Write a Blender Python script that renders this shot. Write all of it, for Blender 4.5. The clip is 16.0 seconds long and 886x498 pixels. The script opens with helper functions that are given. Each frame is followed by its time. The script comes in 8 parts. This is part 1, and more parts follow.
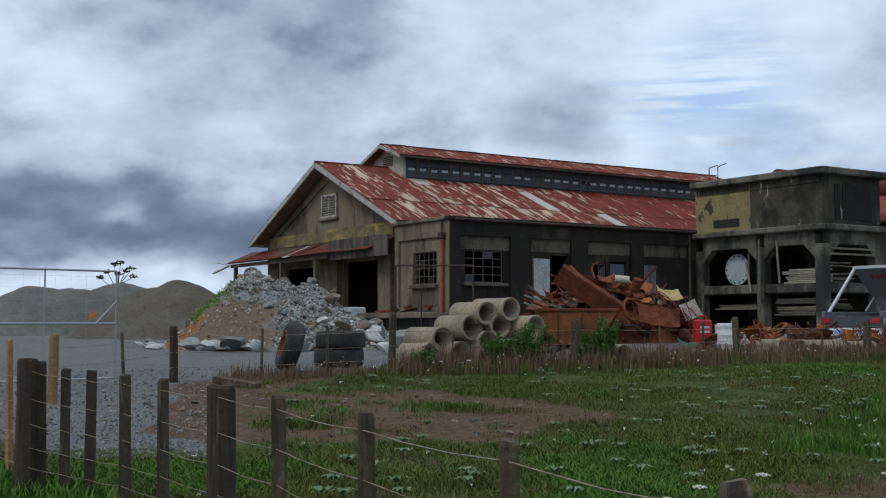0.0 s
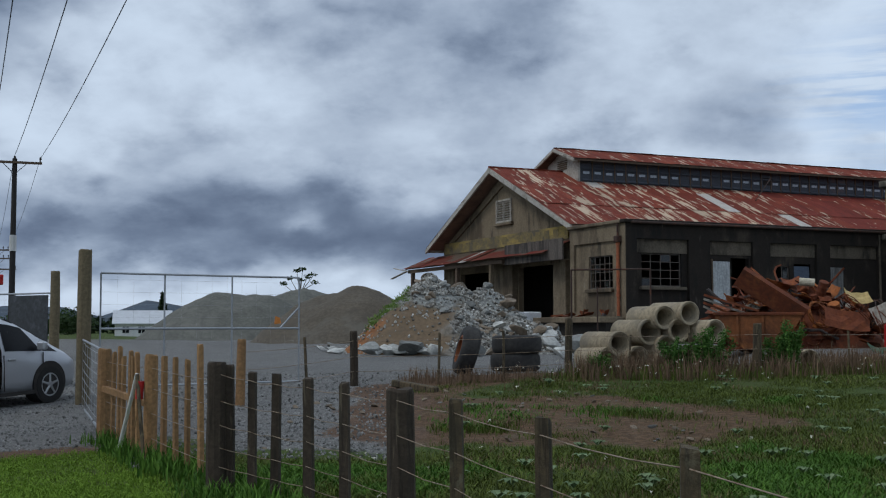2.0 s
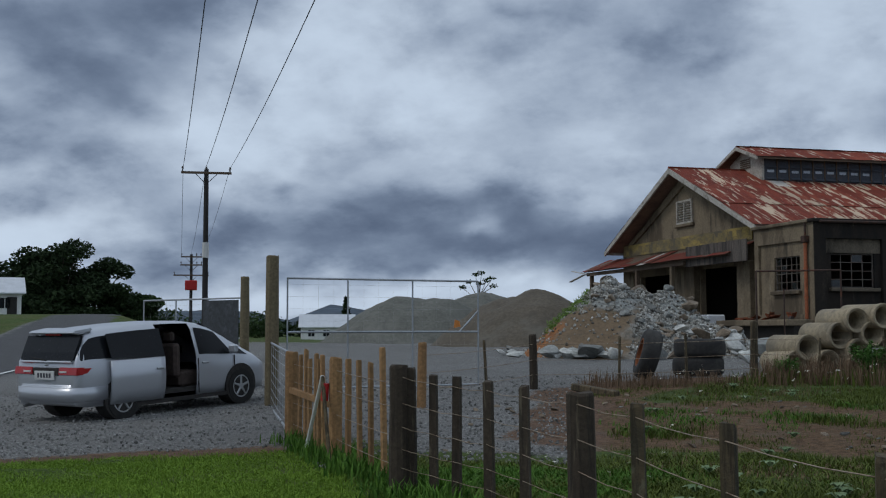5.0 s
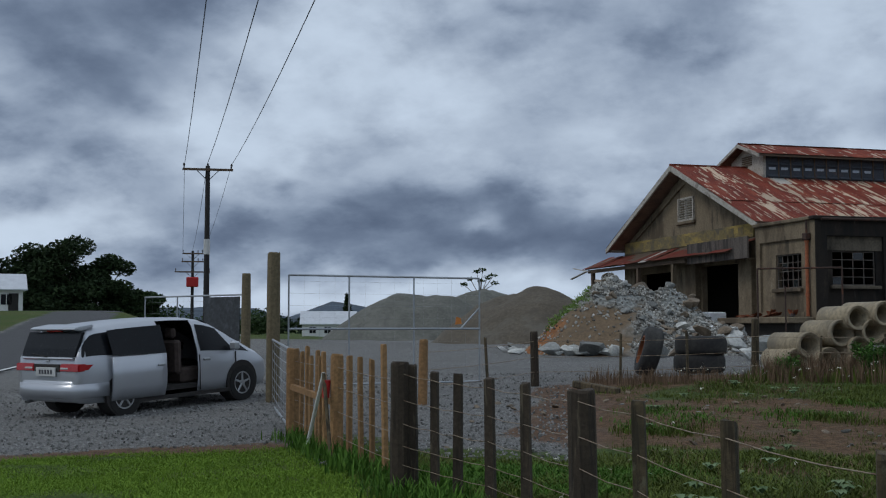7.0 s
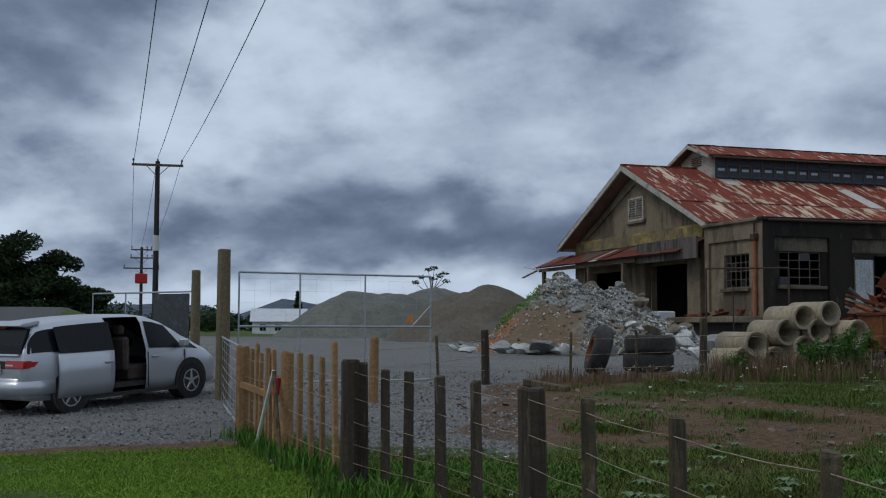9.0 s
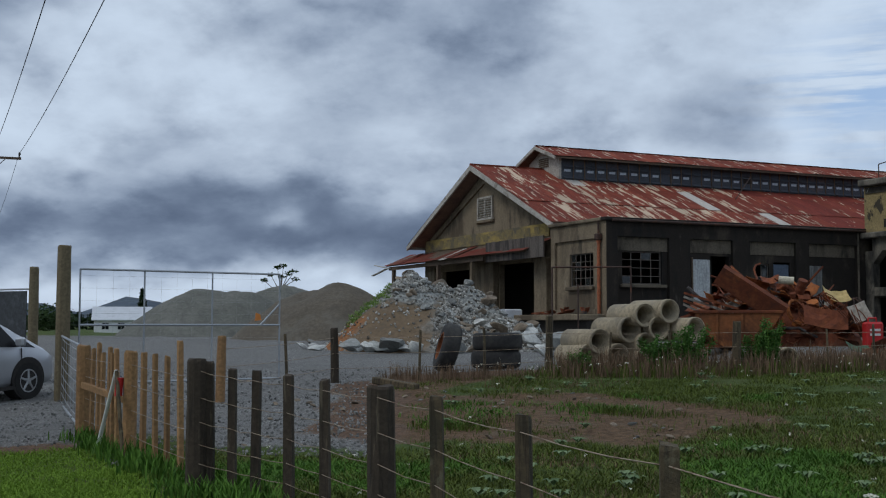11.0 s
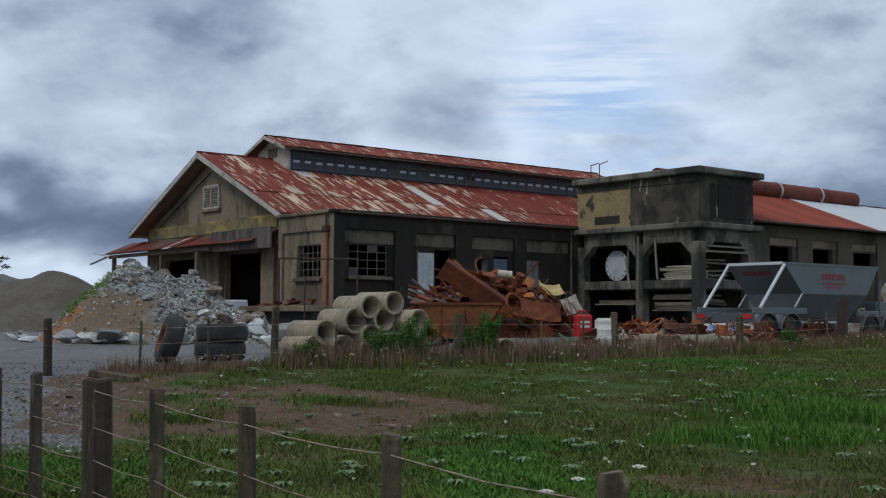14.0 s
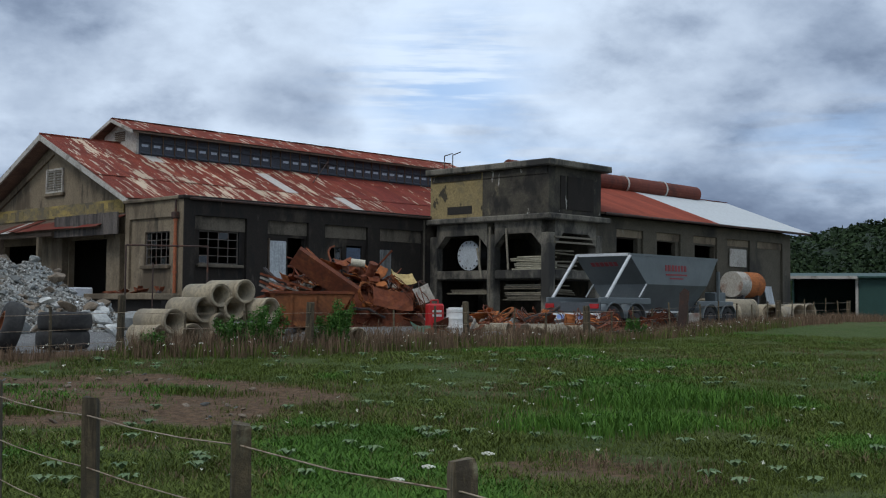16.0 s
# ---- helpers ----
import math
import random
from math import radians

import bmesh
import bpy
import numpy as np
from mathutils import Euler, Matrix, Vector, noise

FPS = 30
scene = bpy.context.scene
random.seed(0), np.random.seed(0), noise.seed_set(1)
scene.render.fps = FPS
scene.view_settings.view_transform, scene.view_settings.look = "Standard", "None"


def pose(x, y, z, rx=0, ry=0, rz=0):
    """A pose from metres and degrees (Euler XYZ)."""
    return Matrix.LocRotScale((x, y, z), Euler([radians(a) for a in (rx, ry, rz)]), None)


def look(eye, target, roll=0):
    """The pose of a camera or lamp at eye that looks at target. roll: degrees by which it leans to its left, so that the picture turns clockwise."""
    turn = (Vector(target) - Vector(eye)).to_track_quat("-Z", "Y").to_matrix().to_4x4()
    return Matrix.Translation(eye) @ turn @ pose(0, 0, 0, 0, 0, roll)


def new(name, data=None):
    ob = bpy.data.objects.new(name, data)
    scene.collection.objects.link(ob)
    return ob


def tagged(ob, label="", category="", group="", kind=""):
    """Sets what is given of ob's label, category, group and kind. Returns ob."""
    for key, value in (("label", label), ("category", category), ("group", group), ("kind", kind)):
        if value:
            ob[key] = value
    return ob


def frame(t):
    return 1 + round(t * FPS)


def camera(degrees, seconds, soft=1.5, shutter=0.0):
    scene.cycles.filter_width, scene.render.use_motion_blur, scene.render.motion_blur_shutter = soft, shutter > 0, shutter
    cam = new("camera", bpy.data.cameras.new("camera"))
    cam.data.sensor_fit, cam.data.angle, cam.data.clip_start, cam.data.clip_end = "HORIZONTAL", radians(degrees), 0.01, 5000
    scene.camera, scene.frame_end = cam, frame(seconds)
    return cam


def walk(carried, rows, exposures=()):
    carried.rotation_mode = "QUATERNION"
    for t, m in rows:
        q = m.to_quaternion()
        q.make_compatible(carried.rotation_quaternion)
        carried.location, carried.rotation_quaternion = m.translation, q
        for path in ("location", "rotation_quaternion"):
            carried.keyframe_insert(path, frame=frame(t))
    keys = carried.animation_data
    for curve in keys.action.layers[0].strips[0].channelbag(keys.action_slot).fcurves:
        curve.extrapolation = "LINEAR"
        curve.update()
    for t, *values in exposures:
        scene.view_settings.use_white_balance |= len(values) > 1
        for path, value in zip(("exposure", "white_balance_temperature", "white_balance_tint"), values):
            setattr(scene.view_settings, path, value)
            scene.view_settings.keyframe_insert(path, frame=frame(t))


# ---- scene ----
cam = camera(41.62, 16.0, soft=1.15)
EYE = 1.7
ROWS = [
    (0.0, 0.03, 3.58, -0.00),
    (0.5, 1.71, 3.66, 0.11),
    (1.0, 4.38, 3.70, 0.03),
    (1.5, 6.88, 3.95, 0.08),
    (2.0, 8.64, 3.81, 0.07),
    (2.5, 10.65, 3.89, 0.09),
    (3.0, 12.61, 4.06, 0.11),
    (3.5, 14.69, 3.98, 0.07),
    (4.0, 16.58, 4.01, 0.10),
    (6.5, 17.63, 3.96, 0.11),
    (7.0, 17.46, 3.84, 0.03),
    (7.5, 17.44, 3.82, 0.08),
    (8.0, 17.30, 3.80, -0.01),
    (10.5, 9.43, 3.69, -0.09),
    (11.0, 7.70, 3.67, -0.08),
    (11.5, 5.19, 3.67, -0.13),
    (12.0, 2.83, 3.56, -0.16),
    (12.5, 0.67, 3.58, -0.14),
    (13.0, -1.72, 3.46, -0.23),
    (13.5, -3.50, 3.34, -0.25),
    (14.0, -5.67, 3.29, -0.32),
    (14.5, -7.75, 3.16, -0.36),
    (15.0, -9.25, 3.00, -0.42),
    (15.5, -11.09, 2.93, -0.48),
    (16.0, -12.90, 2.80, -0.51),
]
walk(cam, [(t, pose(0, 0, EYE, 90 + pitch, roll, yaw)) for t, yaw, pitch, roll in ROWS],
     exposures=((0.0, 0.05), (1.5, -0.1), (3.0, -0.25), (4.0, -0.3), (8.0, -0.3), (10.5, -0.25), (12.0, -0.07), (14.0, 0.0), (16.0, 0.12)))

# ---- world, sun, exposure ----
SUN_AZ, SUN_EL = radians(-125), radians(48)          # behind the viewer's left shoulder, veiled
world = bpy.data.worlds.new("sky")
scene.world = world
world.use_nodes = True


class Net:
    """Small helper for node trees."""

    def __init__(self, tree):
        self.t = tree

    def n(self, kind, **kw):
        node = self.t.nodes.new(kind)
        for k, v in kw.items():
            if k.startswith("i_"):
                node.inputs[k[2:].replace("_", " ")].default_value = v
            elif k == "attribute_name":
                node.attribute_name = v
            elif k == "operation":
                node.operation = v
            elif k == "data_type":
                node.data_type = v
            elif k == "blend_type":
                node.blend_type = v
            elif k == "noise_dimensions":
                node.noise_dimensions = v
            elif k == "feature":
                node.feature = v
        return node

    def link(self, a, b):
        self.t.links.new(a, b)

    def put(self, sock, v):
        if isinstance(v, bpy.types.NodeSocket):
            self.link(v, sock)
        else:
            sock.default_value = v

    def math(self, op, a, b=0.0, c=None):
        m = self.n("ShaderNodeMath", operation=op)
        self.put(m.inputs[0], a)
        self.put(m.inputs[1], b)
        if c is not None:
            self.put(m.inputs[2], c)
        return m.outputs[0]

    def step(self, v, lo, hi, a=0.0, b=1.0):
        m = self.n("ShaderNodeMapRange")
        m.interpolation_type = "SMOOTHSTEP"
        self.put(m.inputs[0], v)
        for i, x in enumerate((lo, hi, a, b)):
            self.put(m.inputs[i + 1], x)
        return m.outputs[0]

    def mix(self, f, a, b, blend="MIX"):
        m = self.n("ShaderNodeMix", data_type="RGBA", blend_type=blend)
        self.put(m.inputs[0], f)
        for i, x in ((6, a), (7, b)):
            self.put(m.inputs[i], x if isinstance(x, bpy.types.NodeSocket) else (*x, 1.0)[:4])
        return m.outputs[2]

    def noise(self, vec, scale, detail=4.0, rough=0.55, dist=0.0):
        m = self.n("ShaderNodeTexNoise")
        if vec is not None:
            self.link(vec, m.inputs["Vector"])
        m.inputs["Scale"].default_value = scale
        m.inputs["Detail"].default_value = detail
        m.inputs["Roughness"].default_value = rough
        m.inputs["Distortion"].default_value = dist
        return m.outputs[0]

    def stretch(self, vec, sx, sy, sz):
        m = self.n("ShaderNodeMapping")
        self.link(vec, m.inputs[0])
        m.inputs["Scale"].default_value = (sx, sy, sz)
        return m.outputs[0]


def build_sky():
    tr = world.node_tree
    tr.nodes.clear()
    g = Net(tr)
    out = g.n("ShaderNodeOutputWorld")
    bg = g.n("ShaderNodeBackground")
    sky = g.n("ShaderNodeTexSky")
    sky.sky_type = "NISHITA"
    sky.sun_disc = False
    sky.sun_elevation, sky.sun_rotation = SUN_EL, SUN_AZ
    way = g.n("ShaderNodeTexCoord").outputs["Generated"]
    sep = g.n("ShaderNodeSeparateXYZ")
    g.link(way, sep.inputs[0])
    x, y, z = sep.outputs
    az = g.math("MULTIPLY", g.math("ARCTAN2", x, y), 57.2958)
    el = g.math("MULTIPLY", g.math("ARCSINE", z), 57.2958)
    flat = g.stretch(way, 1.0, 1.0, 1.45)
    shift = g.math("MULTIPLY", g.math("SUBTRACT", g.noise(flat, 7.0, 3.0, 0.5), 0.5), 7.0)
    az2 = g.math("ADD", az, shift)
    el2 = g.math("ADD", el, g.math("MULTIPLY", g.math("SUBTRACT", g.noise(flat, 9.0, 3.0, 0.5), 0.5), 5.0))

    def layer(lift):
        """Cloud cover seen from below, on a plane overhead; lift moves the sample towards the zenith."""
        far = g.math("DIVIDE", 1.0, g.math("ADD", g.math("MAXIMUM", z, -0.02), 0.42 + lift))
        c = g.n("ShaderNodeCombineXYZ")
        for i, q in enumerate((x, y)):
            g.link(g.math("MULTIPLY", q, far), c.inputs[i])
        p = c.outputs[0]
        lumps = g.n("ShaderNodeTexVoronoi", feature="SMOOTH_F1")
        bend = g.n("ShaderNodeVectorMath", operation="ADD")
        wob = g.n("ShaderNodeTexNoise")
        g.link(p, wob.inputs["Vector"])
        wob.inputs["Scale"].default_value, wob.inputs["Detail"].default_value, wob.inputs["Roughness"].default_value = 8.0, 6.0, 0.58
        amt = g.n("ShaderNodeVectorMath", operation="SCALE")
        g.link(wob.outputs["Color"], amt.inputs[0])
        amt.inputs["Scale"].default_value = 0.24
        g.link(p, bend.inputs[0])
        g.link(amt.outputs[0], bend.inputs[1])
        g.link(bend.outputs[0], lumps.inputs["Vector"])
        lumps.inputs["Scale"].default_value, lumps.inputs["Smoothness"].default_value = 5.5, 0.7
        n = g.noise(p, 3.6, 7.0, 0.54, 0.15)
        return g.math("ADD", g.math("MULTIPLY", n, 0.72), g.math("MULTIPLY", g.math("SUBTRACT", 0.6, lumps.outputs["Distance"]), 0.44))

    body, above = layer(0.0), layer(0.016)
    thick = g.math("ADD", body, 0.01)
    thick = g.math("SUBTRACT", thick, g.math("MULTIPLY", g.math("SUBTRACT", body, above), 1.25))    # pale tops, dark undersides
    thick = g.math("SUBTRACT", thick, g.math("MULTIPLY", g.step(el, 14.0, 40.0), 0.16))

    def bank(total, a0, e0, wa, we, amount):
        da = g.math("DIVIDE", g.math("SUBTRACT", az2, a0), wa)
        de = g.math("DIVIDE", g.math("SUBTRACT", el2, e0), we)
        r2 = g.math("ADD", g.math("MULTIPLY", da, da), g.math("MULTIPLY", de, de))
        return g.math("ADD", total, g.math("MULTIPLY", g.math("EXPONENT", g.math("MULTIPLY", r2, -1.0)), amount))

    # banks of cloud: heading and height in degrees, widths, thickness
    for row in ((-34, 14, 7, 3.2, 0.40), (-13, 4.6, 6, 2.4, 0.10), (-9, 3.8, 5, 2.4, 0.26), (-37, 8.5, 4.5, 1.8, 0.26), (-17, 4.3, 13, 2.2, 0.32), (-30, 5.5, 5, 1.6, 0.16), (-12, 12, 4, 2.5, 0.12), (-3.5, 12.5, 4.5, 3, 0.14), (4, 10.5, 3.0, 2.2, 0.07), (27, 5.0, 8, 2.6, 0.24),
                (7, 8, 2.5, 1.6, 0.10), (29, 10, 5, 2.5, 0.14), (-26, 9.6, 3.2, 2.6, -0.24), (-23.5, 15, 4, 3, -0.18), (-14.8, 4.6, 1.6, 0.7, -0.42), (-36.5, 4.6, 4, 1.1, -0.22), (-21, 1.4, 16, 0.9, -0.30),
                (14, 13, 9, 5, -0.18), (22, 8, 6, 4, -0.10), (10, 8.5, 1.6, 2.2, -0.22), (-7, 6.2, 2, 0.9, -0.14), (1, 15, 3, 2, -0.10)):
        thick = bank(thick, *row)
    ramp = g.n("ShaderNodeValToRGB")
    ramp.color_ramp.interpolation = "B_SPLINE"
    stops = ((0.20, (0.605, 0.72, 0.87)), (0.38, (0.46, 0.55, 0.68)), (0.54, (0.322, 0.40, 0.525)), (0.70, (0.182, 0.24, 0.345)), (0.90, (0.108, 0.148, 0.228)))
    el0 = ramp.color_ramp.elements
    el0[0].position, el0[0].color = stops[0][0], (*stops[0][1], 1)
    el0[1].position, el0[1].color = stops[-1][0], (*stops[-1][1], 1)
    for pos, c in stops[1:-1]:
        e = el0.new(pos)
        e.color = (*c, 1)
    g.link(thick, ramp.inputs[0])
    blue = bank(bank(bank(0.0, 13.0, 11.0, 4.2, 2.4, 0.8), 31.5, 7.8, 3.0, 1.8, 0.6), 17, 6.5, 5, 1.7, 0.6)
    streak = g.noise(g.stretch(way, 1.0, 1.0, 11.0), 9.0, 4.0, 0.55)
    blue = g.math("MULTIPLY", blue, g.step(streak, 0.66, 0.42))
    skyc = g.mix(1.0, sky.outputs[0], (0.12, 0.12, 0.12), "MULTIPLY")
    open_sky = g.mix(0.65, skyc, (0.27, 0.44, 0.76))
    both = g.mix(blue, ramp.outputs[0], open_sky)
    haze = g.step(el, -0.5, 3.0, 0.25, 0.0)
    both = g.mix(haze, both, (0.50, 0.56, 0.67))
    g.link(both, bg.inputs[0])
    bg.inputs[1].default_value = 1.12
    g.link(bg.outputs[0], out.inputs[0])


build_sky()
sun = new("sun", bpy.data.lights.new("sun", "SUN"))
sun.data.energy, sun.data.angle, sun.data.color = 0.85, radians(14), (1.0, 0.98, 0.94)
sun.matrix_world = look((0, 0, 60), Vector((0, 0, 60)) - Vector((math.sin(SUN_AZ) * math.cos(SUN_EL), math.cos(SUN_AZ) * math.cos(SUN_EL), math.sin(SUN_EL))))


# ---- materials ----
def material(name, base, rough=0.9, metal=0.0, spots=(), bump=0.3, bump_scale=30.0, grain=0.25, grain_scale=12.0, per_piece=0.0, coords="Object", spec=0.3):
    """base colour with grain, and spots: rows of (colour, scale, low, high, strength, stretch)."""
    m = bpy.data.materials.new(name)
    m.use_nodes = True
    g = Net(m.node_tree)
    m.node_tree.nodes.clear()
    out = g.n("ShaderNodeOutputMaterial")
    b = g.n("ShaderNodeBsdfPrincipled")
    g.link(b.outputs[0], out.inputs[0])
    tc = g.n("ShaderNodeTexCoord").outputs[coords]
    if per_piece:
        info = g.n("ShaderNodeObjectInfo")
        shift = g.n("ShaderNodeVectorMath", operation="ADD")
        g.link(tc, shift.inputs[0])
        cx = g.n("ShaderNodeCombineXYZ")
        g.link(g.math("MULTIPLY", info.outputs["Random"], 37.0), cx.inputs[0])
        g.link(g.math("MULTIPLY", info.outputs["Random"], 91.0), cx.inputs[1])
        g.link(cx.outputs[0], shift.inputs[1])
        tc = shift.outputs[0]
    n1 = g.noise(tc, grain_scale, 5.0, 0.65)
    dark = tuple(c * (1 - grain) for c in base)
    lite = tuple(min(1.0, c * (1 + grain)) for c in base)
    col = g.mix(g.step(n1, 0.3, 0.7), dark, lite)
    n2 = g.noise(tc, grain_scale * 0.13, 3.0, 0.6)
    col = g.mix(g.step(n2, 0.3, 0.75, 0.0, 0.35), col, tuple(c * 0.62 for c in base))
    for c, scale, lo, hi, strength, st in spots:
        v = g.stretch(tc, *st) if st else tc
        nn = g.noise(v, scale, 6.0, 0.65, 0.3)
        col = g.mix(g.step(nn, lo, hi, 0.0, strength), col, c)
    if per_piece:
        f = g.math("ADD", 1.0 - per_piece, g.math("MULTIPLY", info.outputs["Random"], 2 * per_piece))
        mul = g.n("ShaderNodeVectorMath", operation="SCALE")
        g.link(col, mul.inputs[0])
        g.link(f, mul.inputs["Scale"])
        col = mul.outputs[0]
    g.link(col, b.inputs["Base Color"])
    g.put(b.inputs["Roughness"], g.step(n1, 0.2, 0.8, max(0.02, rough - 0.08), min(1.0, rough + 0.08)))
    b.inputs["Metallic"].default_value = metal
    b.inputs["Specular IOR Level"].default_value = spec
    if bump:
        bp = g.n("ShaderNodeBump")
        bp.inputs["Strength"].default_value = bump
        bp.inputs["Distance"].default_value = 0.02
        g.link(g.noise(tc, bump_scale, 6.0, 0.7), bp.inputs["Height"])
        g.link(bp.outputs[0], b.inputs["Normal"])
    return m


M_FRONT = material("weathered_concrete", (0.205, 0.160, 0.106), 0.92, spots=[((0.080, 0.060, 0.040), 0.55, 0.43, 0.64, 0.9, (1, 1, 0.45)), ((0.045, 0.037, 0.028), 1.9, 0.54, 0.70, 0.8, (1, 1, 0.22)), ((0.40, 0.36, 0.29), 1.3, 0.6, 0.8, 0.5, None)], bump=0.4, bump_scale=9)
M_SOOT = material("sooted_concrete", (0.024, 0.019, 0.015), 0.93, spots=[((0.12, 0.096, 0.068), 0.55, 0.52, 0.72, 0.6, (1, 1, 0.6)), ((0.17, 0.15, 0.12), 0.9, 0.62, 0.76, 0.5, (1, 1, 0.25)), ((0.010, 0.010, 0.010), 1.6, 0.5, 0.7, 0.8, (1, 1, 0.3)), ((0.22, 0.2, 0.17), 3.0, 0.67, 0.78, 0.4, (1, 1, 0.2))], bump=0.4, bump_scale=9)
M_SOOTPALE = material("half_sooted_concrete", (0.13, 0.108, 0.08), 0.93, spots=[((0.018, 0.015, 0.012), 0.9, 0.42, 0.68, 0.9, (1, 1, 0.5)), ((0.26, 0.215, 0.15), 1.6, 0.6, 0.75, 0.5, None)], bump=0.4, bump_scale=9)
M_RUST_ROOF = material("rusted_roof_iron", (0.175, 0.036, 0.021), 0.8, spots=[((0.36, 0.10, 0.055), 0.8, 0.5, 0.72, 0.55, (1, 0.35, 1)), ((0.09, 0.022, 0.015), 1.4, 0.5, 0.7, 0.7, (1.6, 0.3, 1)), ((0.47, 0.38, 0.29), 1.6, 0.575, 0.60, 0.9, (2.3, 0.36, 1))], bump=0.25, bump_scale=20, spec=0.2, per_piece=0.16)
M_FLAKED_ROOF = material("flaking_roof_iron", (0.175, 0.036, 0.021), 0.8, spots=[((0.36, 0.10, 0.055), 0.8, 0.5, 0.72, 0.55, (1, 0.35, 1)), ((0.09, 0.022, 0.015), 1.4, 0.5, 0.7, 0.7, (1.6, 0.3, 1)), ((0.50, 0.40, 0.29), 1.7, 0.50, 0.54, 0.9, (1.9, 0.30, 1))], bump=0.25, bump_scale=20, spec=0.2, per_piece=0.16)
M_WORN_ROOF = material("dull_red_roof_iron", (0.165, 0.032, 0.022), 0.8, spots=[((0.28, 0.07, 0.045), 0.8, 0.5, 0.72, 0.55, (1, 0.35, 1)), ((0.08, 0.020, 0.015), 1.4, 0.5, 0.7, 0.7, (1.6, 0.3, 1)), ((0.45, 0.34, 0.26), 1.6, 0.64, 0.67, 0.9, (2.3, 0.36, 1))], bump=0.25, bump_scale=20, spec=0.2, per_piece=0.14)
M_ROOFPALE = material("bare_grey_roof_iron", (0.46, 0.43, 0.39), 0.6, spots=[((0.25, 0.08, 0.05), 1.2, 0.55, 0.7, 0.7, (1.5, 0.4, 1))], bump=0.2, spec=0.3)
M_ROOFWHITE = material("white_roof_iron", (0.50, 0.52, 0.52), 0.55, spots=[((0.45, 0.38, 0.3), 1.0, 0.62, 0.8, 0.4, (1.5, 0.4, 1))], bump=0.1, grain=0.06)
M_ORANGE_ROOF = material("red_oxide_roof_iron", (0.25, 0.056, 0.032), 0.8, per_piece=0.14, spots=[((0.14, 0.035, 0.02), 1.0, 0.5, 0.7, 0.6, (1.5, 0.3, 1))], bump=0.2, spec=0.2)
M_TIMBER_PALE = material("flaking_white_timber", (0.42, 0.39, 0.34), 0.8, spots=[((0.13, 0.11, 0.09), 1.5, 0.5, 0.7, 0.8, (1, 1, 1))], bump=0.3)
M_TIMBER_DARK = material("old_brown_timber", (0.12, 0.085, 0.06), 0.9, spots=[((0.05, 0.04, 0.03), 1.5, 0.5, 0.7, 0.7, None)], bump=0.3)
M_SOFFIT = material("pinkish_soffit_boards", (0.25, 0.165, 0.125), 0.85, spots=[((0.10, 0.07, 0.06), 0.8, 0.5, 0.7, 0.6, None)], bump=0.2)
M_YELLOW = material("yellowed_sign_band", (0.34, 0.25, 0.08), 0.9, spots=[((0.11, 0.095, 0.07), 0.9, 0.38, 0.60, 0.95, (1, 0.5, 1)), ((0.08, 0.07, 0.05), 3.0, 0.55, 0.7, 0.6, None)], bump=0.3)
M_FADED = material("faded_lettering_paint", (0.20, 0.155, 0.07), 0.9, spots=[((0.12, 0.10, 0.07), 2.0, 0.45, 0.6, 0.8, None)])
M_STEEL_DARK = material("dark_rusty_steel", (0.055, 0.035, 0.028), 0.75, metal=0.2, spots=[((0.16, 0.06, 0.03), 2.0, 0.5, 0.7, 0.6, None)], bump=0.2)
M_ORANGE_PIPE = material("orange_clay_downpipe", (0.31, 0.095, 0.04), 0.6, spots=[((0.2, 0.06, 0.03), 2.5, 0.55, 0.75, 0.6, None)])
M_DOOR_WHITE = material("streaked_white_door", (0.44, 0.46, 0.46), 0.7, spots=[((0.20, 0.21, 0.21), 2.0, 0.45, 0.7, 0.8, (3, 1, 0.3))])
# near-black base colour that stands in for shade inside and under things
M_DARK = material("painted_shade_black", (0.03, 0.026, 0.022), 0.95)
M_MONITOR = material("dull_blue_grey_boards", (0.060, 0.066, 0.080), 0.8, spots=[((0.16, 0.10, 0.08), 1.2, 0.55, 0.7, 0.6, None)])
M_PANE_PALE = material("milky_clerestory_pane", (0.36, 0.40, 0.45), 0.4, spots=[((0.22, 0.23, 0.25), 2.0, 0.5, 0.7, 0.7, None)])
M_BLOCK = material("stained_tank_concrete", (0.075, 0.065, 0.048), 0.93, spots=[((0.022, 0.020, 0.017), 0.6, 0.42, 0.60, 0.95, (1, 1, 0.8)), ((0.20, 0.165, 0.10), 0.9, 0.60, 0.70, 0.7, None), ((0.42, 0.40, 0.35), 1.3, 0.63, 0.655, 0.85, (1, 1, 0.3))], bump=0.5, bump_scale=7)
M_BLOCKYEL = material("ochre_peeling_render", (0.27, 0.205, 0.095), 0.93, spots=[((0.11, 0.095, 0.07), 0.8, 0.5, 0.68, 0.8, None), ((0.03, 0.027, 0.022), 1.1, 0.60, 0.66, 0.9, (1, 1, 0.7))], bump=0.4, bump_scale=7)
M_RUST_DUCT = material("dark_rusty_duct", (0.15, 0.04, 0.025), 0.85, spots=[((0.06, 0.022, 0.016), 1.0, 0.45, 0.7, 0.8, None), ((0.27, 0.09, 0.05), 1.4, 0.58, 0.75, 0.6, None)], bump=0.2)
M_BLOCKPALE = material("grey_beam_concrete", (0.17, 0.152, 0.12), 0.93, spots=[((0.026, 0.025, 0.023), 0.7, 0.40, 0.60, 0.92, (1, 1, 0.5)), ((0.40, 0.38, 0.34), 1.8, 0.68, 0.75, 0.6, (1, 1, 0.3))], bump=0.5, bump_scale=8)


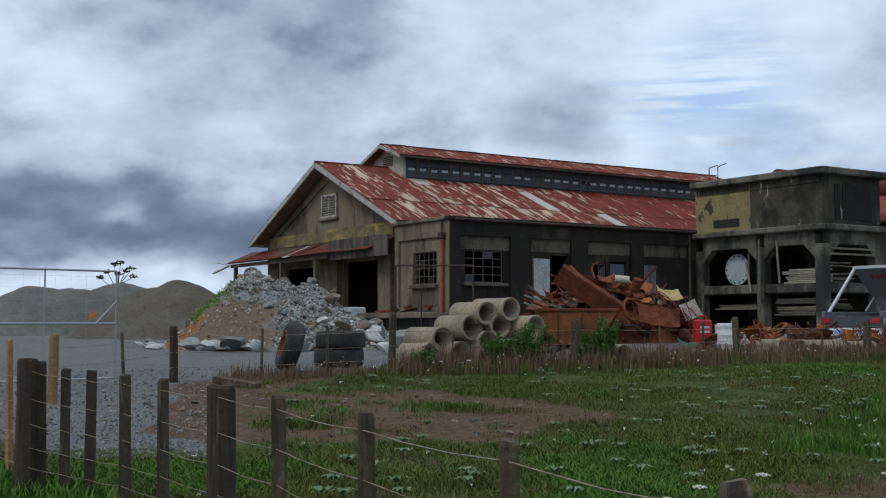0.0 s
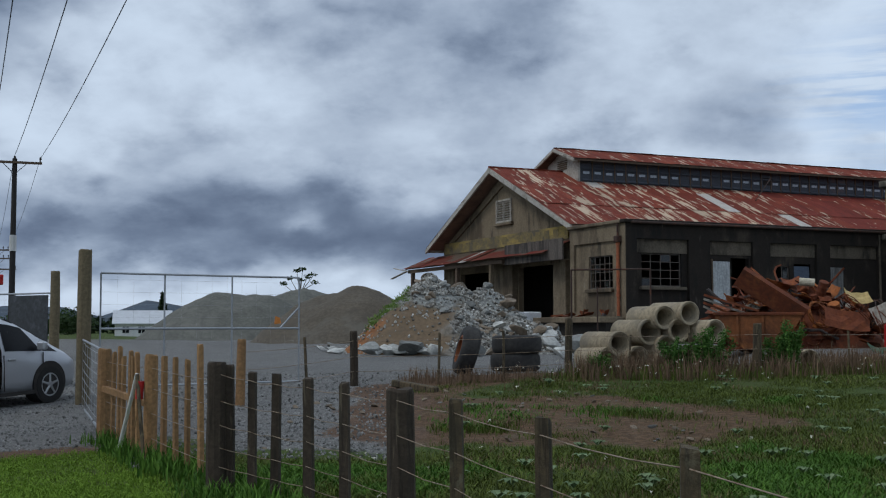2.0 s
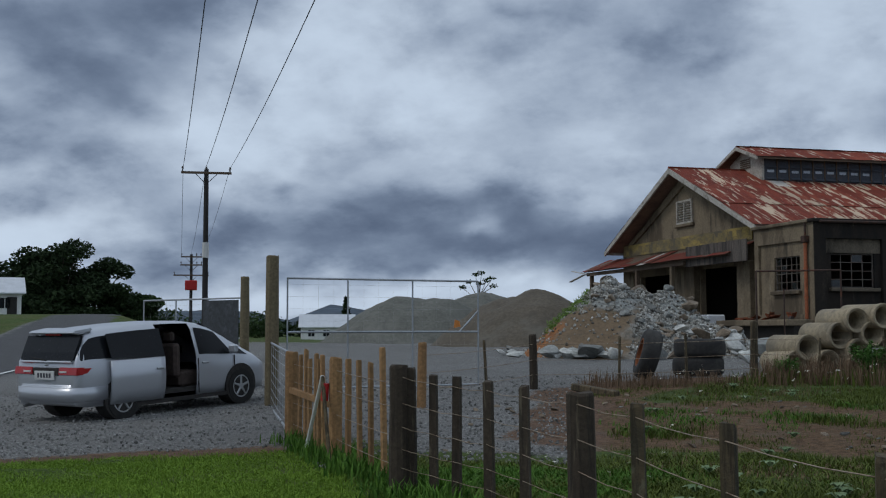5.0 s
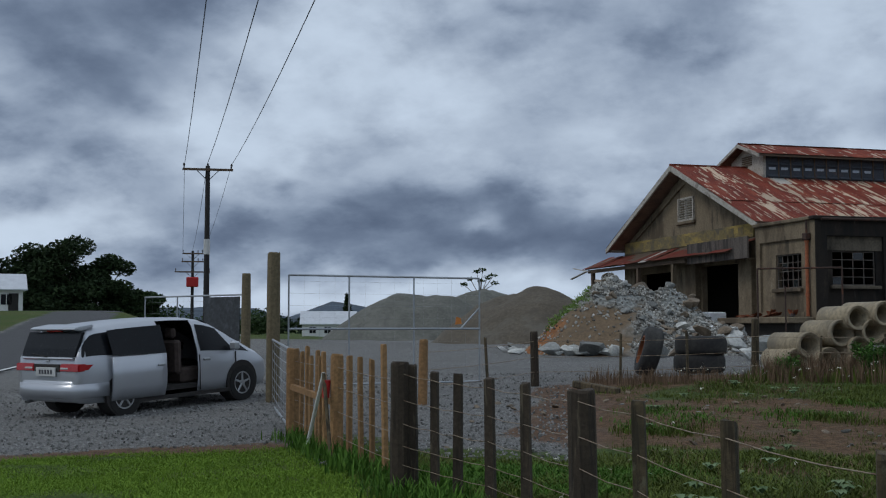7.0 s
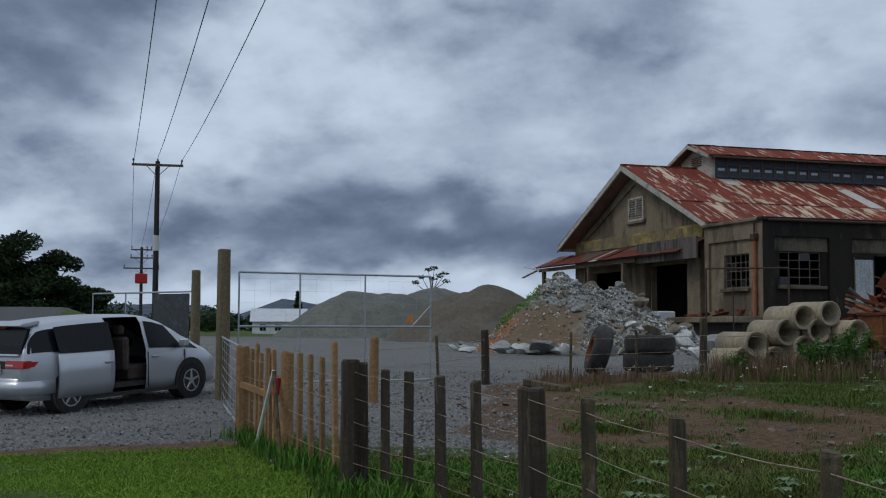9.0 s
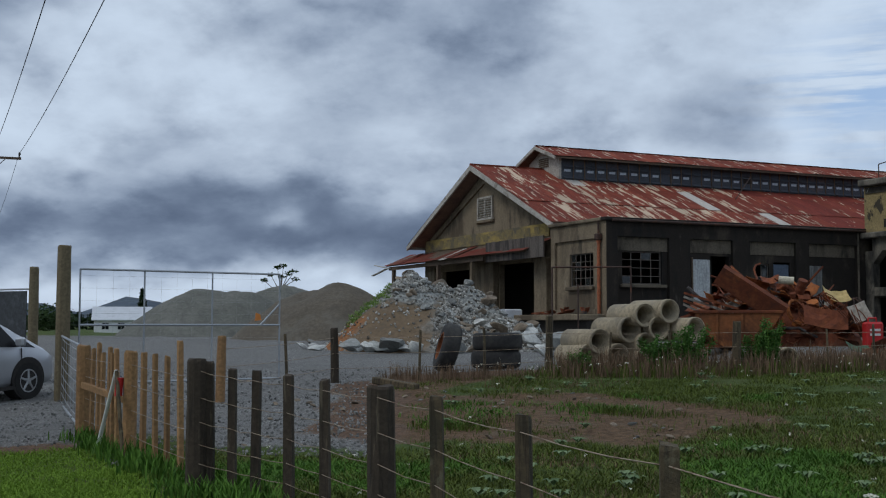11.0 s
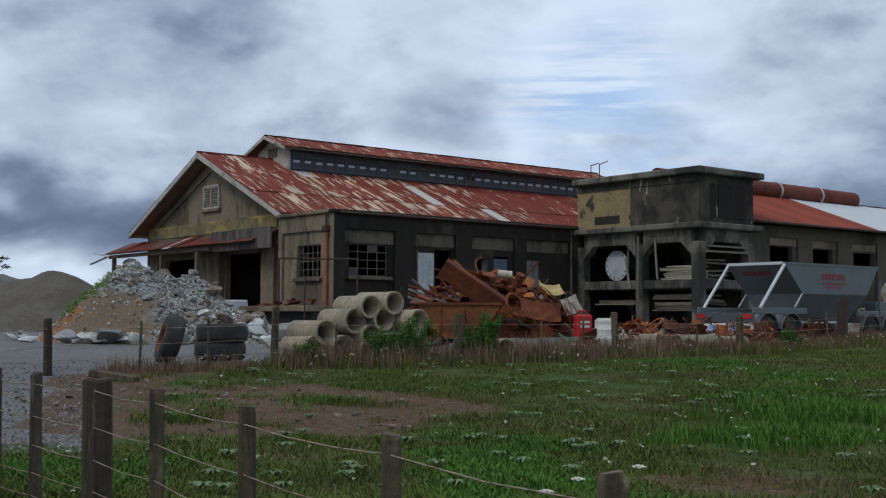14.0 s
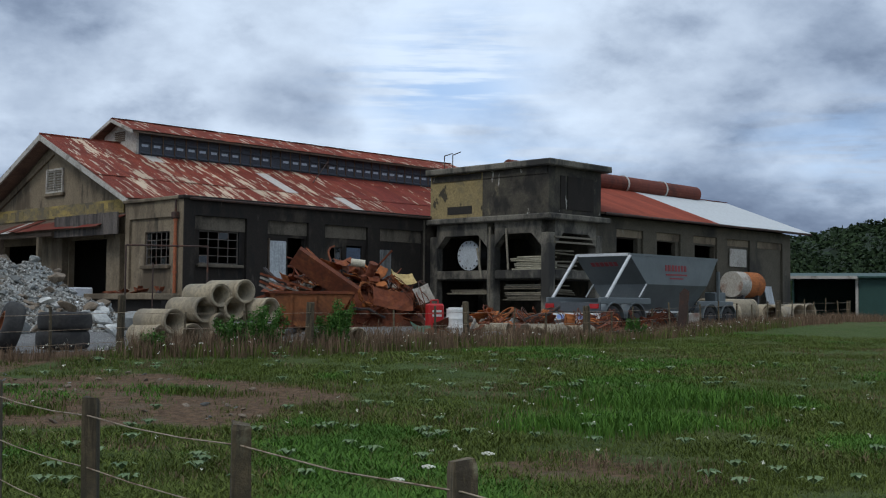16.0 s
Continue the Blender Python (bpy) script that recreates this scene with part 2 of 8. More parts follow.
def glass(name, tint):
    m = bpy.data.materials.new(name)
    m.use_nodes = True
    b = m.node_tree.nodes["Principled BSDF"]
    b.inputs["Base Color"].default_value = (*tint, 1)
    b.inputs["Roughness"].default_value = 0.05
    b.inputs["Transmission Weight"].default_value = 0.55
    b.inputs["IOR"].default_value = 1.45
    return m


M_GLASS = glass("dirty_glass", (0.05, 0.055, 0.055))


# ---- building helpers ----
def part(name, bm, mat, parent, label="", m=None):
    """Links bm as one mesh object under parent (a thing or a part)."""
    me = bpy.data.meshes.new(name)
    bm.normal_update()
    bm.to_mesh(me)
    bm.free()
    for one in (mat if isinstance(mat, (list, tuple)) else [mat]):
        me.materials.append(one)
    ob = new(name, me)
    if parent is not None:
        ob.parent = parent
    if m is not None:
        ob.matrix_basis = m
    if label:
        tagged(ob, label)
    return ob


def piece(name, me, parent, m):
    ob = new(name, me)
    ob.parent = parent
    ob.matrix_basis = m
    return ob


def mesh_of(name, bm, mat):
    me = bpy.data.meshes.new(name)
    bm.normal_update()
    bm.to_mesh(me)
    bm.free()
    me.materials.append(mat)
    return me


def box(bm, lo, hi, bevel=0.0):
    c = [(a + b) / 2 for a, b in zip(lo, hi)]
    s = [abs(b - a) for a, b in zip(lo, hi)]
    vs = bmesh.ops.create_cube(bm, size=1.0, matrix=Matrix.Translation(c) @ Matrix.Diagonal((*s, 1)))["verts"]
    if bevel:
        es = list({e for v in vs for e in v.link_edges})
        bmesh.ops.bevel(bm, geom=es, offset=min(bevel, min(s) * 0.45), segments=1, affect="EDGES")
    return bm


def boxed(lo, hi, bevel=0.0):
    return box(bmesh.new(), lo, hi, bevel)


def prism(bm, outline, axis, lo, hi):
    """Extrudes a closed outline of 2D points along axis 'x', 'y' or 'z' from lo to hi."""
    def at(a, b, h):
        return {"x": (h, a, b), "y": (a, h, b), "z": (a, b, h)}[axis]
    v0 = [bm.verts.new(at(a, b, lo)) for a, b in outline]
    v1 = [bm.verts.new(at(a, b, hi)) for a, b in outline]
    n = len(outline)
    fs = [bm.faces.new(v0[::-1]), bm.faces.new(v1)]
    fs += [bm.faces.new((v0[i], v0[(i + 1) % n], v1[(i + 1) % n], v1[i])) for i in range(n)]
    bmesh.ops.recalc_face_normals(bm, faces=fs)
    return bm


def rod(bm, a, b, r0, r1=None, seg=8, caps=True):
    """A round bar from a to b, tapering from r0 to r1."""
    a, b = Vector(a), Vector(b)
    d = b - a
    m = Matrix.Translation((a + b) / 2) @ d.to_track_quat("Z", "Y").to_matrix().to_4x4()
    bmesh.ops.create_cone(bm, cap_ends=caps, segments=seg, radius1=r0, radius2=r0 if r1 is None else r1, depth=d.length, matrix=m)
    return bm


def tube(bm, a, b, r, wall, seg=20):
    """A hollow pipe from a to b."""
    a, b = Vector(a), Vector(b)
    d = b - a
    m = Matrix.Translation(a) @ d.to_track_quat("Z", "Y").to_matrix().to_4x4()
    L = d.length
    rings = []
    for rr, h in ((r, 0), (r, L), (r - wall, L), (r - wall, 0)):
        rings.append([bm.verts.new(m @ Vector((rr * math.cos(i * math.tau / seg), rr * math.sin(i * math.tau / seg), h))) for i in range(seg)])
    fs = []
    for k in range(4):
        p, q = rings[k], rings[(k + 1) % 4]
        fs += [bm.faces.new((p[i], p[(i + 1) % seg], q[(i + 1) % seg], q[i])) for i in range(seg)]
    bmesh.ops.recalc_face_normals(bm, faces=fs)
    return bm


def wall_cells(bm, axis, along, up, t0, t1, holes):
    """A wall with real openings: boxes over the grid that the holes leave. holes: rows of (a0, a1, z0, z1)."""
    xs = sorted({along[0], along[1], *[c for h in holes for c in h[:2]]})
    zs = sorted({up[0], up[1], *[c for h in holes for c in h[2:]]})
    for i in range(len(xs) - 1):
        run = None
        for j in range(len(zs) - 1):
            cx, cz = (xs[i] + xs[i + 1]) / 2, (zs[j] + zs[j + 1]) / 2
            solid = not any(h[0] < cx < h[1] and h[2] < cz < h[3] for h in holes)
            if solid and run is None:
                run = zs[j]
            if run is not None and (not solid or j == len(zs) - 2):
                top = zs[j + 1] if solid else zs[j]
                if axis == "x":
                    box(bm, (xs[i], t0, run), (xs[i + 1], t1, top))
                else:
                    box(bm, (t0, xs[i], run), (t1, xs[i + 1], top))
                run = None
    return bm


def empty(name, m):
    ob = new(name)
    ob.matrix_basis = m
    return ob


# ---- ground ----
def smooth(a, b, x):
    t = min(1.0, max(0.0, (x - a) / (b - a)))
    return t * t * (3 - 2 * t)


def lie(x, y):
    """Height of the ground: level near the viewer, rising to the yard."""
    d = math.hypot(x, y)
    z = 0.62 * smooth(10, 29, y) + 0.30 * smooth(30, 46, y) + 0.2 * smooth(34, 50, y) * smooth(5, 15, x)
    z *= 1 - 0.3 * smooth(-9, -16, x) * (1 - smooth(30, 60, y))
    z -= 0.8 * smooth(75, 200, d)
    z += 2.4 * smooth(55, 110, d) * smooth(-0.56, -0.66, x / max(y, 1.0)) * (1 - smooth(120, 170, d))
    if 2 < x < 13 and 26 < y < 44:                        # bank that carries the scrap
        e = yard_edge(x)
        z += 0.45 * smooth(2, 4, x) * (1 - smooth(10, 13, x)) * smooth(e + 0.9, e + 2.5, y) * (1 - smooth(36, 44, y))
    return z


def fence_side(x, y):
    """Positive on the paddock side of the roadside fence."""
    return (x - 0.9) * 0.857 + (y - 3.7) * 0.515


YARD = [(-60, -20), (-6.65, 19.9), (-5.4, 23.4), (-1.15, 25.97), (3, 26.83), (7.54, 30.07), (11.94, 32.9), (17.5, 38.18), (24.2, 43.8), (60, 74)]


def yard_edge(x):
    """The y of the yard fence behind the paddock."""
    for (x0, y0), (x1, y1) in zip(YARD, YARD[1:]):
        if x0 <= x <= x1:
            return y0 + (y1 - y0) * (x - x0) / (x1 - x0)
    return -20.0 if x < 0 else 74.0
# ---- ground ----
def ground_sheet():
    near = [-60 + i * 0.5 for i in range(int(125 / 0.5) + 1)]
    xs = [-4000, -2000, -900, -400, -200, -120, -85] + near + [80, 110, 150, 250, 500, 1000, 2200, 4000]
    ys = [-4000, -1500, -400, -100, -30, -10] + [i * 0.5 for i in range(0, 161)] + [88, 100, 120, 150, 200, 300, 500, 900, 1800, 4000]
    bm = bmesh.new()
    lay = bm.loops.layers.float_color.new("cover")
    grid = []
    for y in ys:
        row = []
        for x in xs:
            bumpy = 0.05 * noise.noise((x * 0.5, y * 0.5, 1.0)) + 0.03 * noise.noise((x * 1.7, y * 1.7, 4.0))
            row.append(bm.verts.new((x, y, lie(x, y) + (bumpy if abs(x) < 70 and -5 < y < 90 else 0))))
        grid.append(row)
    def cover(x, y):
        fs = fence_side(x, y)
        edge = yard_edge(x)
        wob = noise.noise((x * 0.35, y * 0.35, 9.0)) + 0.5 * noise.noise((x * 1.1, y * 1.1, 2.0))
        along = 0.866 * x + 0.5 * y                       # distance from the road's line
        az = math.degrees(math.atan2(x, max(y, 0.1)))
        paddock = smooth(0.0, 1.2, fs + 0.5) * smooth(edge + 0.6, edge - 0.6, y)
        # gravel creeps in from the gate, bare earth lies behind it
        gravel = smooth(-8.6, -10.6, az + 2.2 * wob) * smooth(14.0, 15.2, y + 0.7 * wob)
        verge = smooth(1.9, 1.5, along + 0.2 * wob) * smooth(16.4, 15.5, math.hypot(x, y) + 0.35 * wob) * smooth(-12, -9, along)
        verge = max(verge, smooth(3.2, 2.4, along) * smooth(1.2, 1.6, along) * smooth(17, 15, y))
        far = max(smooth(60, 80, y) * smooth(-16, -26, x), smooth(90, 110, y), smooth(60, 70, x), smooth(-10.1, -10.6, along))
        g = max(paddock * (1 - gravel), verge, far)
        dirt = smooth(1.15, 0.75, math.hypot((x + 0.9) / 3.6, (y - 18.6) / 3.3) + 0.45 * wob) * paddock
        dirt = max(dirt, smooth(-6.0, -8.0, az + 3 * wob) * smooth(-14.5, -12.0, az + 2 * wob) * smooth(14.5, 16, y) * paddock * 0.9)
        dirt = max(dirt, 0.9 * smooth(1.2, 0.5, math.hypot((x - 3.7) * 0.6, (y - 11.6) * 0.9) + 0.5 * wob))
        dirt = max(dirt, 0.75 * smooth(16.9, 16.2, math.hypot(x, y) + 0.3 * wob) * smooth(15.3, 15.9, math.hypot(x, y) + 0.3 * wob) * smooth(1.9, 1.2, along))
        brown = smooth(edge - 1.3, edge - 0.3, y) * smooth(edge + 2.5, edge + 1.2, y) * smooth(-6, -3, x)
        road = smooth(-4.9, -5.0, along) * smooth(-10.1, -10.0, along)
        return (g, max(dirt, brown), road, 1.0)
    for j in range(len(ys) - 1):
        for i in range(len(xs) - 1):
            f = bm.faces.new((grid[j][i], grid[j][i + 1], grid[j + 1][i + 1], grid[j + 1][i]))
            f.smooth = True
            for lp in f.loops:
                lp[lay] = cover(lp.vert.co.x, lp.vert.co.y)
    m = bpy.data.materials.new("ground_cover")
    m.use_nodes = True
    g = Net(m.node_tree)
    m.node_tree.nodes.clear()
    out, b = g.n("ShaderNodeOutputMaterial"), g.n("ShaderNodeBsdfPrincipled")
    g.link(b.outputs[0], out.inputs[0])
    tc = g.n("ShaderNodeTexCoord").outputs["Object"]
    at = g.n("ShaderNodeVertexColor")
    at.layer_name = "cover"
    sp = g.n("ShaderNodeSeparateColor")
    g.link(at.outputs[0], sp.inputs[0])
    n_f, n_m, n_b = g.noise(tc, 9.0, 6.0, 0.7), g.noise(tc, 1.3, 5.0, 0.6), g.noise(tc, 0.22, 3.0, 0.5)
    grit = g.noise(tc, 28.0, 4.0, 0.8)
    gravel = g.mix(g.step(grit, 0.36, 0.64), (0.070, 0.070, 0.068), (0.34, 0.335, 0.32))
    gravel = g.mix(g.step(g.noise(tc, 9.0, 4.0, 0.75), 0.48, 0.66, 0.0, 0.7), gravel, (0.10, 0.098, 0.093))
    gravel = g.mix(g.step(n_m, 0.35, 0.7, 0.0, 0.6), gravel, (0.18, 0.172, 0.16))
    gravel = g.mix(g.step(n_b, 0.45, 0.7, 0.0, 0.4), gravel, (0.105, 0.103, 0.10))
    earth = g.mix(g.step(n_f, 0.3, 0.7), (0.075, 0.042, 0.026), (0.19, 0.112, 0.067))
    earth = g.mix(g.step(n_m, 0.5, 0.7, 0.0, 0.6), earth, (0.15, 0.115, 0.08))
    grass = g.mix(g.step(n_f, 0.3, 0.7), (0.032, 0.052, 0.012), (0.085, 0.122, 0.028))
    grass = g.mix(g.step(n_m, 0.4, 0.7, 0.0, 0.6), grass, (0.075, 0.11, 0.032))
    grass = g.mix(g.step(n_b, 0.45, 0.65, 0.0, 0.5), grass, (0.10, 0.095, 0.04))
    asphalt = g.mix(g.step(grit, 0.3, 0.7), (0.075, 0.075, 0.077), (0.12, 0.12, 0.122))
    edge = g.math("MULTIPLY", g.math("SUBTRACT", n_f, 0.5), 0.7)
    wob = lambda c: g.step(g.math("ADD", c, edge), 0.38, 0.62)
    col = g.mix(wob(sp.outputs[0]), gravel, grass)
    col = g.mix(g.math("MULTIPLY", wob(sp.outputs[1]), 0.92), col, earth)
    col = g.mix(g.step(sp.outputs[2], 0.4, 0.6), col, asphalt)
    g.link(col, b.inputs["Base Color"])
    b.inputs["Roughness"].default_value = 0.95
    b.inputs["Specular IOR Level"].default_value = 0.15
    bp = g.n("ShaderNodeBump")
    bp.inputs["Strength"].default_value = 0.7
    bp.inputs["Distance"].default_value = 0.08
    g.link(g.math("ADD", n_f, grit), bp.inputs["Height"])
    g.link(bp.outputs[0], b.inputs["Normal"])
    ob = part("ground", bm, m, None)
    tagged(ob, "rough grass paddock, bare earth and grey gravel yard", "ground", kind="structure")


ground_sheet()

# ---- the warehouse: x along its long side, y along its front ----
HOUSE = pose(0.25, 51.0, 0, 0, 0, 33)
warehouse = tagged(empty("warehouse", HOUSE), "derelict fire-blackened concrete warehouse with a rusted red iron roof", "building")
DOCK = 2.1

# front of the side aisle
bm = bmesh.new()
wall_cells(bm, "y", (0.0, 4.7), (0.5, 6.2), 0.12, 0.4, [(1.22, 3.22, 3.39, 4.87)])
part("front_wall", bm, M_FRONT, warehouse)
bm = bmesh.new()
wall_cells(bm, "y", (0.0, 4.7), (0.5, 6.2), 0.0, 0.117, [(0.53, 4.35, 2.35, 5.48)])
part("wall_frame", bm, M_FRONT, warehouse)
part("window_sill", boxed((-0.06, 1.1, 3.22), (0.115, 3.34, 3.38), 0.02), M_FRONT, warehouse)

# long sooted wall
bays = [(0.55, 3.3), (4.45, 6.85), (7.85, 10.6), (11.4, 14.4)]
holes = [(0.9, 3.0, 3.45, 4.9), (5.7, 6.75, DOCK, 4.8), (8.3, 9.1, 3.3, 4.5), (9.35, 10.35, DOCK, 4.6)]
bm = bmesh.new()
wall_cells(bm, "x", (0.404, 30.0), (0.5, 6.2), 0.123, 0.4, holes)
part("side_wall", bm, M_SOOT, warehouse)
for a, b in bays:
    pan = bmesh.new()
    wall_cells(pan, "x", (a, b), (4.92, 5.52), 0.09, 0.12, [])
    part("wall_panel", pan, M_SOOTPALE, warehouse)
bm = bmesh.new()
wall_cells(bm, "x", (0.004, 30.0), (0.5, 6.2), -0.06, 0.119, [(a, b, 2.35, 5.53) for a, b in bays] + [(15.2, 30, 0.5, 6.2)])
part("pilaster_frame", bm, M_SOOT, warehouse)
part("window_sill", boxed((0.75, -0.1, 3.3), (3.15, 0.10, 3.44), 0.02), M_SOOTPALE, warehouse)
part("parapet_coping", boxed((-0.14, -0.16, 6.203), (15.0, 0.25, 6.36), 0.03), M_SOOT, warehouse)
part("parapet_coping", boxed((-0.14, 0.255, 6.203), (0.45, 4.75, 6.36), 0.03), M_FRONT, warehouse)
part("gutter", rod(bmesh.new(), (0.2, -0.21, 6.22), (14.85, -0.21, 6.22), 0.06), M_STEEL_DARK, warehouse)


def steel_window(name, axis, a0, a1, z0, z1, depth, cols, rows, panes):
    """A steel window of small panes; panes: which (column, row) still hold glass."""
    def pt(a, z, d):
        return (a, d, z) if axis == "x" else (d, a, z)
    bm = bmesh.new()
    w = 0.05
    for lo, hi in (((a0, z0), (a1, z0 + w)), ((a0, z1 - w), (a1, z1)), ((a0, z0 + w), (a0 + w, z1 - w)), ((a1 - w, z0 + w), (a1, z1 - w))):
        box(bm, pt(lo[0], lo[1], depth), pt(hi[0], hi[1], depth + 0.05))
    fr = part(name, bm, M_STEEL_RIM, warehouse, "rusty steel window frame with broken panes")
    for i in range(1, cols):
        a = a0 + (a1 - a0) * i / cols
        part("glazing_bar", boxed(pt(a - 0.018, z0 + w, depth + 0.01), pt(a + 0.018, z1 - w, depth + 0.04)), M_STEEL_RIM, fr)
    for j in range(1, rows):
        z = z0 + (z1 - z0) * j / rows
        part("glazing_bar", boxed(pt(a0 + w, z - 0.016, depth + 0.012), pt(a1 - w, z + 0.016, depth + 0.038)), M_STEEL_RIM, fr)
    for i, j in panes:
        u0, u1 = a0 + (a1 - a0) * i / cols, a0 + (a1 - a0) * (i + 1) / cols
        v0, v1 = z0 + (z1 - z0) * j / rows, z0 + (z1 - z0) * (j + 1) / rows
        part("pane", boxed(pt(u0 + 0.02, v0 + 0.02, depth + 0.022), pt(u1 - 0.02, v1 - 0.02, depth + 0.028)), M_GLASS, fr)


M_STEEL_RIM = material("flaked_pale_steel", (0.11, 0.095, 0.08), 0.7, spots=[((0.12, 0.05, 0.03), 3.0, 0.5, 0.7, 0.7, None)])
steel_window("window", "y", 1.22, 3.22, 3.39, 4.87, 0.2, 5, 4, [(1, 0), (3, 2), (4, 3)])
steel_window("window", "x", 0.9, 3.0, 3.45, 4.9, 0.2, 4, 4, [(0, 0), (2, 3)])
steel_window("window", "x", 8.3, 9.1, 3.3, 4.5, 0.2, 2, 2, [(0, 0), (1, 1)])
part("door", boxed((4.67, 0.05, 2.7), (5.62, 0.115, 4.62), 0.01), M_DOOR_WHITE, warehouse, "streaked white plank door in the sooted wall")
part("door_frame", boxed((4.58, 0.03, 2.7), (4.665, 0.118, 4.72)), M_TIMBER_DARK, warehouse)
M_SHUTTER = material("dull_blue_paint", (0.085, 0.11, 0.15), 0.7, spots=[((0.04, 0.04, 0.045), 1.5, 0.5, 0.7, 0.7, None)])
part("shutter", boxed((9.4, 0.16, DOCK), (10.3, 0.2, 4.5)), M_SHUTTER, warehouse, "dull blue shutter in a doorway")
M_GREYDOOR = material("pale_grey_boards", (0.20, 0.20, 0.19), 0.8, spots=[((0.06, 0.06, 0.055), 1.5, 0.45, 0.65, 0.8, (3, 1, 0.4))])
part("door", boxed((11.5, 0.06, 2.6), (12.3, 0.115, 4.48), 0.01), M_GREYDOOR, warehouse, "pale grey board door")
for a in (1.3, 14.42):
    bm = rod(bmesh.new(), (a, -0.14, 2.2), (a, -0.14, 6.1), 0.05)
    if a > 2:
        part("downpipe", bm, M_SOOTPALE, warehouse)
    else:
        bm.free()
bm = rod(bmesh.new(), (-0.12, 0.42, 2.15), (-0.12, 0.42, 5.35), 0.075, seg=12)
for z in (3.0, 4.2, 5.25):
    rod(bm, (-0.12, 0.42, z), (-0.12, 0.42, z + 0.12), 0.095, seg=12)
part("downpipe", bm, M_ORANGE_PIPE, warehouse, "orange clay downpipe at the corner")
bm = boxed((-0.26, 0.27, 5.353), (-0.004, 0.57, 5.65), 0.03)
rod(bm, (-0.12, 0.42, 5.6), (-0.12, 0.42, 6.18), 0.05)
part("rainwater_head", bm, M_STEEL_DARK, warehouse)

# main front with gable, set back behind the roof's edge
RIDGE_V, RIDGE_Z, EAVE_V, EAVE_Z, FAR_V = 13.14, 10.24, 4.77, 6.56, 21.5
SLOPE = (RIDGE_Z - EAVE_Z) / (RIDGE_V - EAVE_V)
bm = bmesh.new()
wall_cells(bm, "y", (4.703, FAR_V - 0.5), (0.5, 6.3), 0.9, 1.2, [(7.55, 11.5, DOCK, 4.8), (14.62, 18.64, DOCK, 4.7)])
prism(bm, [(4.95, 6.3), (FAR_V - 0.6, 6.3), (RIDGE_V, RIDGE_Z - 0.25)], "x", 0.9, 1.2)
part("gable_wall", bm, M_FRONT, warehouse)
for v0, v1 in ((5.9, RIDGE_V), (FAR_V - 1.4, RIDGE_V)):
    z0, z1 = 6.66, RIDGE_Z - 0.62
    part("raking_frame", prism(bmesh.new(), [(v0, z0), (v1, z1), (v1, z1 - 0.34), (v0 + (0.75 if v1 > v0 else -0.75), z0)], "x", 0.80, 0.896), M_FRONT, warehouse)
part("pier", boxed((0.55, 11.6, 0.6), (0.898, 12.7, 4.95), 0.03), M_FRONT, warehouse)
part("pier", boxed((0.55, 6.1, 0.6), (0.898, 7.3, 4.95), 0.03), M_FRONT, warehouse)
part("pier", boxed((0.55, 18.9, 0.6), (0.898, 19.7, 4.95), 0.03), M_FRONT, warehouse)
part("sign_band", boxed((0.84, 6.3, 5.98), (0.897, 20.8, 6.62)), M_YELLOW, warehouse, "yellow painted band with faded lettering")
for i in range(13):
    v = 7.2 + i * 0.92
    if i in (5, 9):
        continue
    part("letter_bar", boxed((0.828, v, 6.12), (0.838, v + 0.5, 6.5)), M_FADED, warehouse)
# louvred vent
bm = bmesh.new()
for lo, hi in (((12.2, 7.3), (12.3, 8.55)), ((13.85, 7.3), (13.95, 8.55)), ((12.303, 8.45), (13.847, 8.55)), ((12.303, 7.3), (13.847, 7.4)), ((13.04, 7.403), (13.12, 8.447))):
    box(bm, (0.80, lo[0], lo[1]), (0.897, hi[0], hi[1]))
vent = part("louvre_vent", bm, M_TIMBER_PALE, warehouse, "slatted timber vent in the gable")
slat = mesh_of("slat", boxed((-0.03, -0.37, -0.012), (0.05, 0.37, 0.012)), M_TIMBER_PALE)
for k in range(8):
    for v in (12.67, 13.48):
        piece("slat", slat, vent, pose(0.85, v, 7.48 + k * 0.13, 0, 38, 0))
part("vent_sill", boxed((0.74, 12.05, 7.14), (0.897, 14.1, 7.295), 0.02), M_FRONT, warehouse)

# roof: sheets of corrugated iron, one by one
def sheet_mesh(name, width, length, mat, waves=9):
    """A corrugated sheet: width along x, its slope along y, lying flat."""
    bm = bmesh.new()
    n = waves * 2
    rows = []
    for y in (0.0, length):
        rows.append([bm.verts.new((width * i / n, y, 0.018 if i % 2 else 0.0)) for i in range(n + 1)])
    for i in range(n):
        bm.faces.new((rows[0][i], rows[0][i + 1], rows[1][i + 1], rows[1][i]))
    return mesh_of(name, bm, mat)


